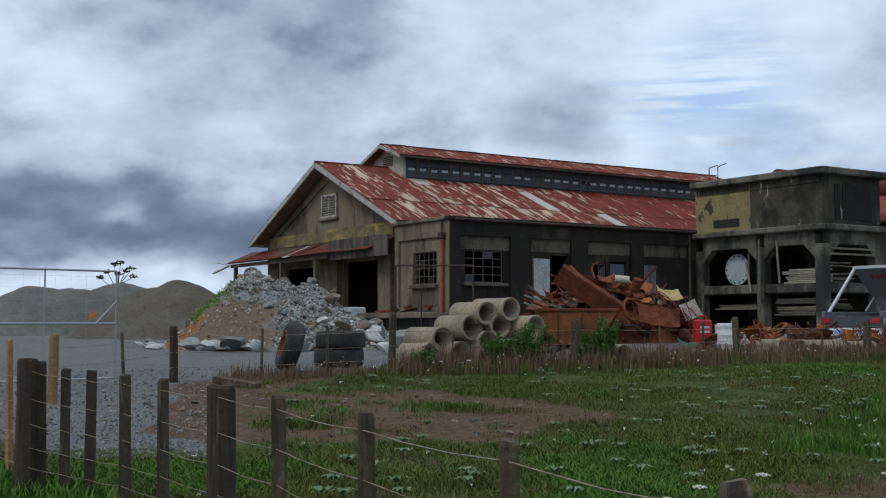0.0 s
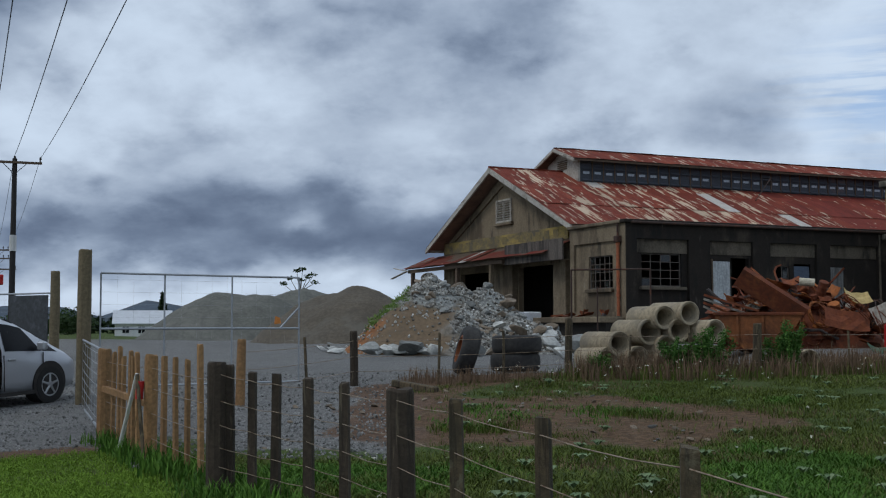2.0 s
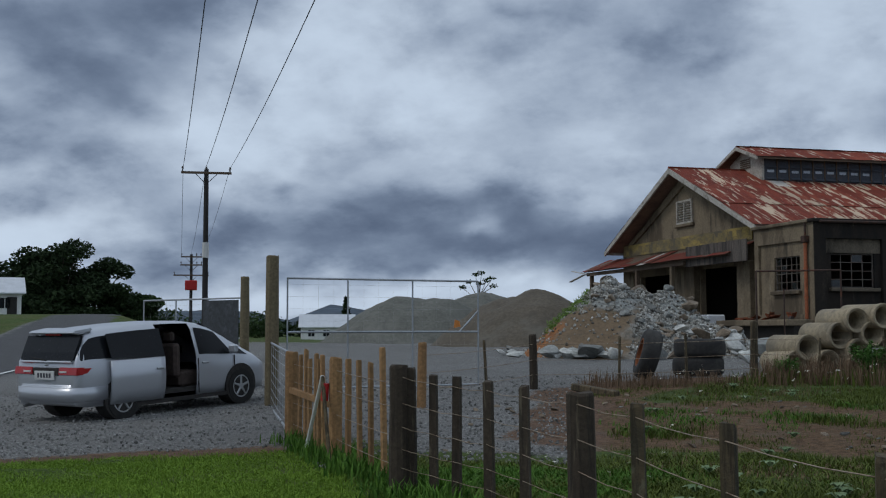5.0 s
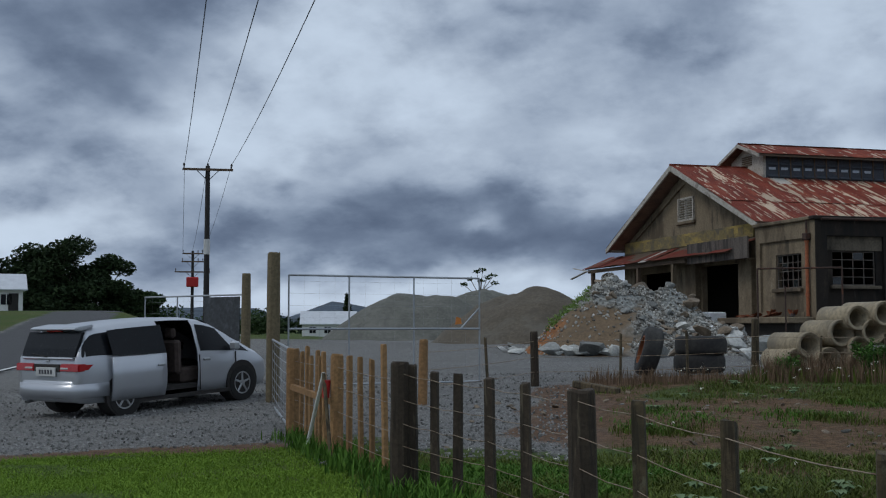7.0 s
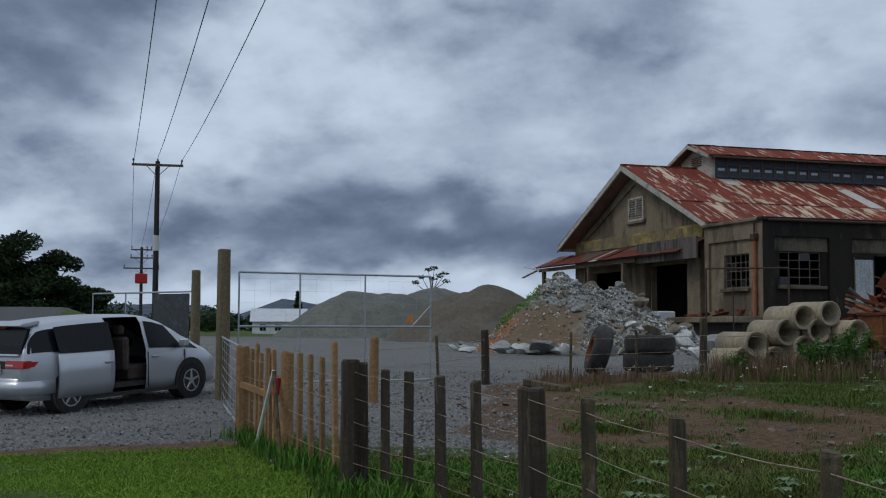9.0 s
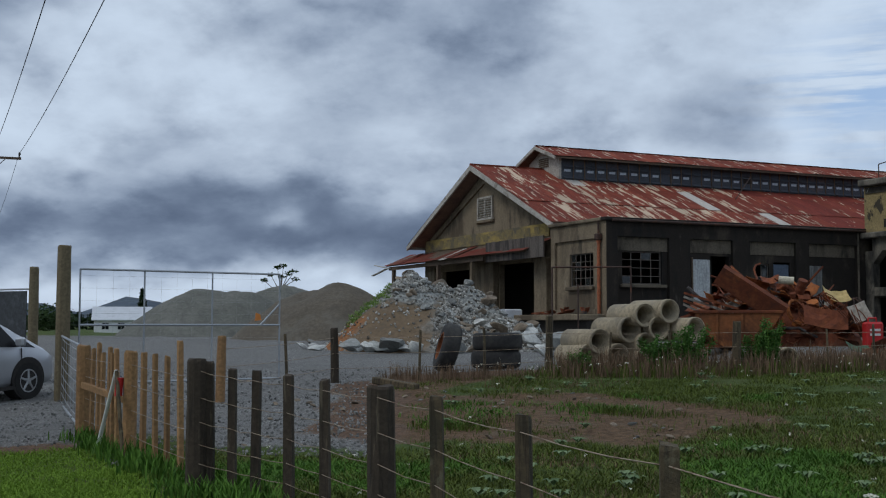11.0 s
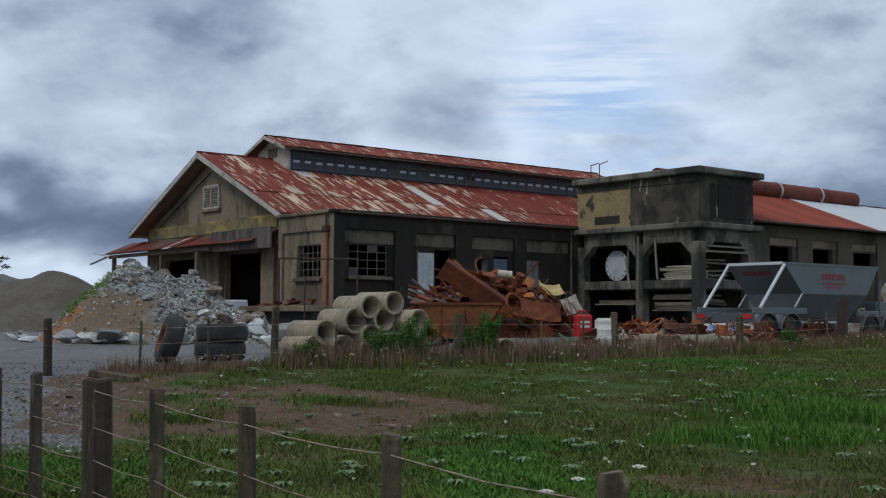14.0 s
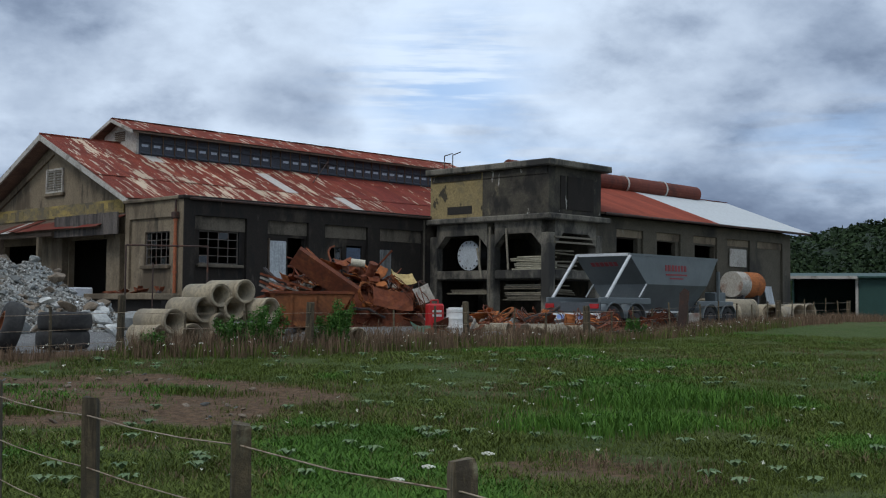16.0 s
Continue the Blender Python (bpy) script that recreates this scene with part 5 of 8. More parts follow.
def heap_soil():
    """Earth that is grey and stony towards the crest and one end, brown on the flank, orange at one toe."""
    m = material("stony_earth_heap", (0.150, 0.105, 0.064), 0.97, spots=[((0.09, 0.075, 0.055), 1.6, 0.52, 0.7, 0.6, None), ((0.10, 0.12, 0.05), 0.7, 0.6, 0.72, 0.6, None)], grain_scale=8, bump=1.0, bump_scale=7)
    g = Net(m.node_tree)
    b = m.node_tree.nodes["Principled BSDF"]
    brown = b.inputs["Base Color"].links[0].from_socket
    tc = g.n("ShaderNodeTexCoord").outputs["Object"]
    sp = g.n("ShaderNodeSeparateXYZ")
    g.link(tc, sp.inputs[0])
    wob = g.math("MULTIPLY", g.math("SUBTRACT", g.noise(tc, 0.9, 4.0, 0.6), 0.5), 2.2)
    stony = g.mix(g.step(g.noise(tc, 7.0, 5.0, 0.7), 0.35, 0.65), (0.115, 0.12, 0.112), (0.31, 0.315, 0.295))
    crest = g.step(g.math("ADD", sp.outputs[2], wob), 2.15, 2.75)
    end = g.step(g.math("ADD", sp.outputs[0], wob), -6.0, -5.0)
    orange = g.mix(g.step(g.noise(tc, 5.0, 4.0, 0.6), 0.3, 0.7), (0.16, 0.065, 0.025), (0.30, 0.13, 0.05))
    toe = g.math("MULTIPLY", g.step(g.math("ADD", sp.outputs[0], wob), -8.2, -8.9), g.step(g.math("ADD", sp.outputs[2], wob), 2.1, 1.7))
    col = g.mix(toe, brown, orange)
    col = g.mix(g.math("MAXIMUM", crest, end), col, stony)
    g.link(col, b.inputs["Base Color"])
    return m


M_HEAP_SOIL = heap_soil()


def heap_height(x, y, peaks, lo, dome=False):
    """Height over the yard of overlapping cones with rounded tops."""
    h = 0.0
    for px, py, ph, rx, ry in peaks:
        d = math.hypot((x - px) / rx, (y - py) / ry)
        h = max(h, (ph * (1 - d ** 1.7) if dome else ph * (1 - smooth(0.0, 1.0, d) * 0.35 - 0.65 * min(1, d))) if d < 1 else 0)
    n = noise.noise((x * 0.45, y * 0.45, lo)) * 0.30 + noise.noise((x * 1.4, y * 1.4, lo)) * 0.16 + noise.noise((x * 4, y * 4, lo)) * 0.06
    return h + n * min(1.0, h * 1.2) - (0.15 if h <= 0 else 0)


def heap(name, label, peaks, mat, seed, step=0.25, dome=False):
    x0 = min(p[0] - p[3] for p in peaks) - 0.3
    x1 = max(p[0] + p[3] for p in peaks) + 0.3
    y0 = min(p[1] - p[4] for p in peaks) - 0.3
    y1 = max(p[1] + p[4] for p in peaks) + 0.3
    nx, ny = int((x1 - x0) / step), int((y1 - y0) / step)
    bm = bmesh.new()
    g = [[bm.verts.new((x0 + i * step, y0 + j * step, lie(x0 + i * step, y0 + j * step) + heap_height(x0 + i * step, y0 + j * step, peaks, seed, dome))) for i in range(nx + 1)] for j in range(ny + 1)]
    for j in range(ny):
        for i in range(nx):
            bm.faces.new((g[j][i], g[j][i + 1], g[j + 1][i + 1], g[j + 1][i])).smooth = True
    return tagged(part(name, bm, mat, None), label, "heap")


RUB = [(-6.95, 42.3, 2.72, 3.1, 4.6), (-5.0, 43.0, 2.15, 2.9, 3.8), (-7.95, 42.3, 2.0, 2.1, 3.8), (-6.0, 40.2, 1.4, 3.0, 2.4), (-5.9, 42.8, 2.3, 2.4, 3.8), (-3.7, 41.4, 1.25, 2.6, 2.8)]
rubble = heap("rock_mound", "heap of grey broken rock over brown earth in the yard", RUB, M_HEAP_SOIL, 3.0, 0.22)
heap("earth_mound", "brown mound of spoil behind the rock", [(-13.3, 59, 2.8, 4.6, 5.5), (-14.6, 59.4, 2.55, 4.4, 5.0), (-12.0, 58.6, 2.3, 4.0, 4.6)], M_HEAP_BROWN, 7.0, 0.35, True)
heap("gravel_mound", "long dark grey gravel heap", [(-24.5, 71, 2.95, 5.6, 6.5), (-23.0, 71.4, 2.9, 5.2, 6.2)], M_HEAP_GRAVEL, 5.0, 0.4, True)
heap("gravel_mound", "grey gravel heap further back", [(-22.3, 80, 3.4, 6.5, 7.0), (-19.2, 81, 3.0, 6.5, 7.0)], M_HEAP_GRAVEL, 9.0, 0.4, True)


def rock_mesh(mat, seed, flat=0.7):
    r = random.Random(seed)
    bm = bmesh.new()
    bmesh.ops.create_icosphere(bm, subdivisions=2, radius=0.56)
    k = [Vector((r.uniform(-1, 1), r.uniform(-1, 1), r.uniform(-1, 1))).normalized() for _ in range(11)]
    cut = [r.uniform(0.20, 0.40) for _ in k]
    for v in bm.verts:
        for n, c in zip(k, cut):
            d = v.co.dot(n)
            if d > c:
                v.co -= n * (d - c)
        v.co.z *= flat
    bmesh.ops.remove_doubles(bm, verts=bm.verts[:], dist=0.02)
    return mesh_of("rock", bm, mat)


rng = random.Random(21)
rocks = {k: [rock_mesh(m, s + i) for i in range(5)] for k, m, s in (("grey", M_ROCK_GREY, 1), ("brown", M_ROCK_BROWN, 31), ("pale", M_ROCK_PALE, 61))}


def lay_rock(kind, x, y, size, z=None, squash=(1, 1, 1), name="rock", parent=None, sink=0.3):
    me = rng.choice(rocks[kind])
    zz = z if z is not None else lie(x, y) + max(0.0, heap_height(x, y, RUB, 3.0))
    m = pose(x, y, zz + size * 0.32 * (1 - sink), rng.uniform(-25, 25), rng.uniform(-25, 25), rng.uniform(0, 360)) @ Matrix.Diagonal((size * squash[0], size * squash[1], size * squash[2], 1))
    ob = new(name, me)
    if parent:
        ob.parent = parent
    ob.matrix_basis = m
    return ob


# loose rock on the heap: greyer and denser towards its crest and its far end
for i in range(340):
    f = rng.random()
    if f < 0.55:
        a, d = rng.uniform(0, math.tau), rng.random() ** 0.5
        x, y = -4.6 + 3.8 * d * math.cos(a), 42.4 + 2.7 * d * math.sin(a)
    elif f < 0.8:
        a, d = rng.uniform(0, math.tau), rng.random() ** 0.5
        x, y = -7.7 + 2.2 * d * math.cos(a), 42.2 + 1.8 * d * math.sin(a)
    else:
        x, y = rng.uniform(-10.8, -2.0), rng.uniform(38.3, 40.6)
    if x < -5.4 and y > 38.2 and heap_height(x, y, RUB, 3.0) < 1.9 and rng.random() < 0.93:
        continue
    k = rng.choices(("grey", "brown", "pale"), (0.46, 0.36, 0.18))[0]
    lay_rock(k, x, y, rng.choice((0.12, 0.14, 0.17, 0.2, 0.26, 0.36, 0.55)) * rng.uniform(0.8, 1.2) * (0.6 if x < -6.0 and y > 40.8 else 1.0), parent=rubble)
for k, x, y, s, sq in (("pale", -5.9, 37.7, 0.75, (0.9, 0.6, 1.2)), ("grey", -8.2, 37.7, 0.9, (1, 1, 0.8)), ("grey", -6.9, 37.7, 1.2, (1.3, 0.8, 0.7)), ("pale", -7.6, 37.7, 0.7, (1, 1, 1)), ("brown", -3.9, 38.3, 1.0, (1.3, 1, 0.7)),
                       ("pale", -2.4, 39.6, 1.0, (1, 1, 1)), ("brown", -3.0, 38.3, 0.8, (1.2, 1, 0.8)), ("pale", -4.95, 37.7, 1.15, (1.0, 0.5, 1.25)), ("pale", -9.3, 37.7, 0.7, (1.4, 0.8, 0.7)), ("pale", -9.9, 39.6, 0.6, (1.2, 1, 0.7)), ("pale", -10.4, 40.0, 0.55, (1.3, 1, 0.6)), ("grey", -10.0, 40.3, 0.7, (1.3, 0.9, 0.6)), ("pale", -7.9, 37.7, 0.65, (1, 1, 0.9)), ("grey", -7.2, 37.7, 0.8, (1.3, 0.9, 0.7)), ("pale", -6.3, 37.7, 0.65, (1.2, 1, 0.8)), ("brown", -3.4, 40.2, 0.8, (1.2, 1, 0.8)), ("pale", -4.1, 40.4, 0.7, (1.2, 0.8, 0.8)), ("brown", -2.7, 40.4, 0.7, (1, 1, 0.8)), ("pale", -1.6, 39.8, 0.55, (1.2, 1, 0.7)), ("grey", -4.6, 37.7, 0.7, (1, 1, 1)), ("pale", -1.9, 38.9, 0.6, (1.3, 1, 0.7))):
    lay_rock(k, x, y, s, squash=sq, parent=rubble)
for x, y, s, sq, k in ((-1.0, 36.0, 1.5, (1.35, 0.7, 0.85), "grey"), (-0.2, 36.3, 1.1, (1.0, 0.8, 1.0), "grey"), (-1.7, 35.6, 0.9, (1.2, 0.8, 0.9), "pale")):
    tagged(lay_rock(k, x, y, s, lie(x, y), sq, "boulder"), "large angular grey boulder in the yard", "boulder", group="boulders")

# small broken stone that covers the heap
tv, tf = [], []
for i in range(14000):
    if rng.random() < 0.6:
        a, d = rng.uniform(0, math.tau), rng.random() ** 0.5
        x, y = (-7.5 + 2.6 * d * math.cos(a), 41.6 + 2.2 * d * math.sin(a)) if rng.random() < 0.55 else (-4.5 + 3.6 * d * math.cos(a), 42.0 + 3.2 * d * math.sin(a))
    else:
        x, y = rng.uniform(-11, -1.6), rng.uniform(38.0, 42)
    h = heap_height(x, y, RUB, 3.0)
    if x < -5.6 and h < 1.95 and rng.random() < 0.93:
        continue
    if h < 0.02 and rng.random() < 0.8:
        continue
    s = rng.uniform(0.025, 0.08)
    c = Vector((x, y, lie(x, y) + max(0, h) + s * 0.4))
    k = len(tv)
    m = Euler((rng.uniform(0, 6), rng.uniform(0, 6), rng.uniform(0, 6))).to_matrix()
    tv += [c + m @ Vector(q) * s for q in ((1, 0, 0), (-0.9, 0.3, 0), (0, 1, 0.2), (0.1, -0.9, 0), (0, 0, 0.8), (0.1, 0, -0.8))]
    tf += [(k + a, k + b, k + c2) for a, b, c2 in ((0, 2, 4), (2, 1, 4), (1, 3, 4), (3, 0, 4), (2, 0, 5), (1, 2, 5), (3, 1, 5), (0, 3, 5))]
M_STONES = material("mixed_broken_stone", (0.25, 0.24, 0.21), 0.9, grain_scale=9, bump=0)
g = Net(M_STONES.node_tree)
isle = g.n("ShaderNodeNewGeometry").outputs["Random Per Island"]
ramp = g.n("ShaderNodeValToRGB")
for pos, c in ((0.0, (0.075, 0.066, 0.054)), (0.35, (0.17, 0.155, 0.13)), (0.62, (0.24, 0.245, 0.23)), (1.0, (0.44, 0.43, 0.39))):
    e = ramp.color_ramp.elements[0 if pos == 0 else 1] if pos in (0.0, 1.0) else ramp.color_ramp.elements.new(pos)
    e.position, e.color = pos, (*c, 1)
g.link(isle, ramp.inputs[0])
g.link(ramp.outputs[0], M_STONES.node_tree.nodes["Principled BSDF"].inputs["Base Color"])
me = bpy.data.meshes.new("broken_stone")
me.from_pydata([tuple(v) for v in tv], [], tf)
me.materials.append(M_STONES)
ob = new("broken_stone", me)
tagged(ob, "loose small grey stone over the mound", "stones", kind="stuff")

tuft_v, tuft_f = [], []
leafy = random.Random(3)
for k in range(60):
    x, y = -8.1 + leafy.uniform(-0.9, 0.7), 41.5 + leafy.uniform(-0.8, 0.7)
    hh = lie(x, y) + heap_height(x, y, RUB, 3.0)
    for q in range(30):
        p = Vector((x + leafy.uniform(-0.2, 0.2), y + leafy.uniform(-0.2, 0.2), hh - 0.02))
        d = Vector((leafy.uniform(-0.12, 0.12), leafy.uniform(-0.12, 0.12), leafy.uniform(0.04, 0.15)))
        i = len(tuft_v)
        tuft_v += [p - Vector((0.015, 0, 0)), p + Vector((0.015, 0, 0)), p + d]
        tuft_f.append((i, i + 1, i + 2))

# ---- tyres ----
def tyre_mesh(r, w, seg=36):
    """A truck tyre lying flat, with rounded shoulders and a hollow middle."""
    prof = [(r * 0.54, 0.06 * w), (r * 0.60, 0.0), (r * 0.86, 0.0), (r * 0.97, 0.12 * w), (r, 0.3 * w), (r, 0.7 * w), (r * 0.97, 0.88 * w), (r * 0.86, w), (r * 0.60, w), (r * 0.54, 0.94 * w), (r * 0.56, 0.8 * w), (r * 0.8, 0.75 * w), (r * 0.8, 0.25 * w), (r * 0.56, 0.2 * w)]
    bm = bmesh.new()
    rows = []
    for i in range(seg):
        a = i * math.tau / seg
        rows.append([bm.verts.new(((q * (0.985 if (i % 2 and 3 < k < 6) else 1)) * math.cos(a), (q * (0.985 if (i % 2 and 3 < k < 6) else 1)) * math.sin(a), z)) for k, (q, z) in enumerate(prof)])
    n = len(prof)
    for i in range(seg):
        p, q = rows[i], rows[(i + 1) % seg]
        for k in range(n):
            bm.faces.new((p[k], q[k], q[(k + 1) % n], p[(k + 1) % n])).smooth = True
    bmesh.ops.recalc_face_normals(bm, faces=bm.faces[:])
    return bm


M_TYRE = material("dusty_tyre_rubber", (0.032, 0.031, 0.030), 0.9, spots=[((0.075, 0.07, 0.062), 1.6, 0.5, 0.7, 0.7, None)], bump=0.4)
M_RUSTRIM = material("orange_rusty_rim", (0.21, 0.072, 0.028), 0.85, spots=[((0.12, 0.045, 0.02), 3, 0.5, 0.7, 0.7, None)])
for k, (dx, dy) in enumerate(((0.0, 0.0), (0.04, -0.03))):
    t = part("tyre", tyre_mesh(0.60, 0.42), M_TYRE, None, m=pose(-2.5 + dx, 27.95 + dy, lie(-2.5, 27.9) + 0.03 + k * 0.425, 0, 0, 20 * k))
    tagged(t, "worn black truck tyre lying in a stack of two", "tyre", group="stacked tyres")
lean = tagged(empty("wheel_with_tyre", pose(-3.5, 26.7, lie(-3.5, 26.7) + 0.55, 0, 0, 16) @ pose(0, 0, 0, 0, -74, 0)), "truck tyre on a rusty orange rim, leaning against the stack", "wheel")
part("tyre", tyre_mesh(0.57, 0.4), M_TYRE, lean, m=pose(0, 0, -0.2))
bm = tube(bmesh.new(), (0, 0, -0.12), (0, 0, 0.2), 0.325, 0.03, 24)
tube(bm, (0, 0, 0.05), (0, 0, 0.08), 0.30, 0.13, 24)
part("rim", bm, M_RUSTRIM, lean)

# ---- stacked concrete pipes ----
M_PIPE = material("buff_concrete_pipe", (0.34, 0.28, 0.19), 0.92, spots=[((0.20, 0.175, 0.135), 1.5, 0.45, 0.7, 0.8, None), ((0.09, 0.08, 0.065), 2.0, 0.6, 0.75, 0.7, None)], grain_scale=10, bump=0.4, per_piece=0.15)


def concrete_pipe(x, y, z, r, length, turn, tilt=0.0, label="buff concrete drainage pipe in a stack", group="stacked pipes", wall=0.06):
    bm = tube(bmesh.new(), (0, 0, 0), (0, length, 0), r, wall, 28)
    tube(bm, (0, -0.02, 0), (0, 0.10, 0), r + 0.012, wall * 0.6, 28)
    for f in bm.faces:
        f.smooth = True
    ob = part("concrete_pipe", bm, M_PIPE, None, m=pose(x, y, z, tilt, 0, turn))
    tagged(ob, label, "pipe", group=group)


g0 = lie(0.5, 29.5)
for x, z, r in ((-0.03, 1.27, 0.30), (0.71, 1.56, 0.31), (1.08, 1.92, 0.285), (1.68, 2.02, 0.285), (1.43, 1.60, 0.285), (1.11, 1.20, 0.28), (-0.30, 0.84, 0.28), (0.42, 0.90, 0.29), (2.3, 1.58, 0.28), (2.3, 0.95, 0.28), (1.1, 0.84, 0.26)):
    y = 29.3 + rng.uniform(-0.08, 0.1)
    concrete_pipe(x, y, max(z, g0 + r + 0.01), r, 1.35, rng.uniform(29, 35))
for x, y, r, ln, tn in ((4.3, 28.0, 0.27, 0.9, 20), (9.2, 31.9, 0.30, 1.3, 58), (10.2, 32.2, 0.24, 1.2, -58)):
    concrete_pipe(x, y, lie(x, y) + r, r, ln, tn, label="short concrete pipe lying among the scrap", group="loose pipes")
for x, y, r, ln, tn in ((23.4, 44.6, 0.52, 2.4, 98), (25.1, 46.3, 0.40, 1.2, 20), (25.9, 46.7, 0.40, 1.2, 15), (22.2, 43.6, 0.42, 1.6, 95), (28.6, 49.8, 0.4, 1.2, 12), (29.4, 50.2, 0.42, 1.2, 20), (27.6, 49.6, 0.36, 1.2, 60)):
    concrete_pipe(x, y, lie(x, y) + r, r, ln, tn, label="large grey concrete pipe lying by the fence", group="large pipes", wall=0.07)

# ---- scrap metal ----
M_RUST = material("deep_brown_rust", (0.145, 0.042, 0.019), 0.9, spots=[((0.28, 0.092, 0.03), 1.6, 0.5, 0.7, 0.8, None), ((0.045, 0.022, 0.016), 2.2, 0.5, 0.7, 0.7, None)], grain_scale=9, bump=0.4, per_piece=0.3)
M_RUST_ORANGE = material("orange_rust", (0.35, 0.115, 0.034), 0.9, spots=[((0.14, 0.05, 0.02), 1.6, 0.45, 0.7, 0.8, None)], grain_scale=9, bump=0.4, per_piece=0.3)
M_SCRAP_PALE = material("scuffed_pale_metal", (0.34, 0.31, 0.26), 0.7, spots=[((0.16, 0.07, 0.04), 1.5, 0.5, 0.68, 0.8, None)], per_piece=0.3)
M_SCRAP_GREY = material("dark_grey_scrap", (0.075, 0.072, 0.07), 0.75, metal=0.2, spots=[((0.12, 0.05, 0.03), 1.5, 0.5, 0.7, 0.7, None)], per_piece=0.3)
M_SCRAP_GREEN = material("faded_green_paint", (0.07, 0.13, 0.085), 0.7, spots=[((0.12, 0.06, 0.04), 1.6, 0.55, 0.7, 0.7, None)])

M_SKIP = material("brown_orange_rust", (0.20, 0.072, 0.026), 0.9, spots=[((0.075, 0.03, 0.016), 1.3, 0.42, 0.66, 0.9, None), ((0.32, 0.12, 0.04), 2.4, 0.6, 0.72, 0.7, None)], grain_scale=9, bump=0.4)
skip = tagged(empty("scrap_skip", pose(2.5, 32.0, lie(3.5, 32.6) + 0.02, 0, 0, -6)), "rusty orange steel hopper bin heaped with scrap", "bin")
for nm, out, y0, y1 in (("front_panel", [(0.0, 0.95), (2.25, 0.95), (1.95, 0.45), (1.3, 0.05), (0.75, 0.05), (0.15, 0.5)], 0.0, 0.05), ("back_panel", [(0.0, 0.95), (2.25, 0.95), (1.95, 0.45), (1.3, 0.05), (0.75, 0.05), (0.15, 0.5)], 1.35, 1.4)):
    part(nm, prism(bmesh.new(), out, "y", y0, y1), M_SKIP, skip)
part("side_panel", boxed((0.0, 0.053, 0.2), (0.05, 1.347, 0.95)), M_RUST, skip)
part("side_panel", boxed((2.2, 0.053, 0.2), (2.25, 1.347, 0.95)), M_RUST, skip)
part("floor_panel", boxed((0.2, 0.053, 0.03), (2.0, 1.347, 0.1)), M_RUST, skip)
part("rim_bar", boxed((-0.04, -0.05, 0.953), (2.29, 0.06, 1.03), 0.01), M_RUST, skip)
for u in (0.55, 1.2, 1.75):
    part("rib", boxed((u, -0.05, 0.15), (u + 0.06, -0.003, 0.94)), M_SKIP, skip)

scrap = tagged(new("scrap_heap"), "tall heap of tangled rusty scrap metal", "scrap heap")
bm = bmesh.new()
w = 0.56
for lo, hi in (((-1.0, -w / 2, 0), (1.0, w / 2, 0.03)), ((-1.0, -w / 2, 0.03), (1.0, -w / 2 + 0.03, 0.2)), ((-1.0, w / 2 - 0.03, 0.03), (1.0, w / 2, 0.2)), ((-0.02, -w / 2 + 0.031, 0.031), (0.02, w / 2 - 0.031, 0.16))):
    box(bm, lo, hi)
part("channel_trough", bm, M_RUST, scrap, "long rusty channel-shaped trough tipped on the heap", m=pose(4.0, 32.35, 2.48, 0, 34, -8) @ pose(0, 0, 0, -62, 0, 0))


def bent_plate(w, h, bend, r):
    bm = bmesh.new()
    n = 5
    rows = []
    for i in range(n + 1):
        f = i / n - 0.5
        rows.append([bm.verts.new((w * f, h * g, bend * (f * f * 4) + r.uniform(-0.03, 0.03))) for g in (-0.5, -0.15, 0.2, 0.5)])
    for p, q in zip(rows, rows[1:]):
        for i in range(3):
            bm.faces.new((p[i], q[i], q[i + 1], p[i + 1]))
    res = bmesh.ops.extrude_face_region(bm, geom=bm.faces[:])
    bmesh.ops.translate(bm, verts=[v for v in res["geom"] if isinstance(v, bmesh.types.BMVert)], vec=(0, 0, 0.012))
    bmesh.ops.recalc_face_normals(bm, faces=bm.faces[:])
    return bm


def angle_bar(L, w):
    bm = boxed((0, 0, 0), (L, w, 0.012))
    box(bm, (0, 0, 0.0125), (L, 0.012, w))
    return bm


def bent_rod(L, r, rr):
    bm = bmesh.new()
    p = Vector((0, 0, 0))
    d = Vector((1, 0, 0))
    for k in range(5):
        q = p + d * (L / 5)
        rod(bm, p, q, r, seg=6)
        d = (d + Vector((rr.uniform(-0.5, 0.5), rr.uniform(-0.5, 0.5), rr.uniform(-0.5, 0.5)))).normalized()
        p = q
    return bm


def drum_mesh(r, h):
    bm = bmesh.new()
    prof = [(r, 0), (r * 1.03, 0.02), (r, 0.04), (r, h * 0.33), (r * 1.025, h * 0.345), (r, h * 0.36), (r, h * 0.64), (r * 1.025, h * 0.655), (r, h * 0.67), (r, h - 0.04), (r * 1.03, h - 0.02), (r, h)]
    seg = 20
    rows = [[bm.verts.new((q * math.cos(i * math.tau / seg), q * math.sin(i * math.tau / seg), z)) for i in range(seg)] for q, z in prof]
    for p, q in zip(rows, rows[1:]):
        for i in range(seg):
            bm.faces.new((p[i], p[(i + 1) % seg], q[(i + 1) % seg], q[i])).smooth = True
    bm.faces.new(rows[0][::-1])
    bm.faces.new(rows[-1])
    return bm


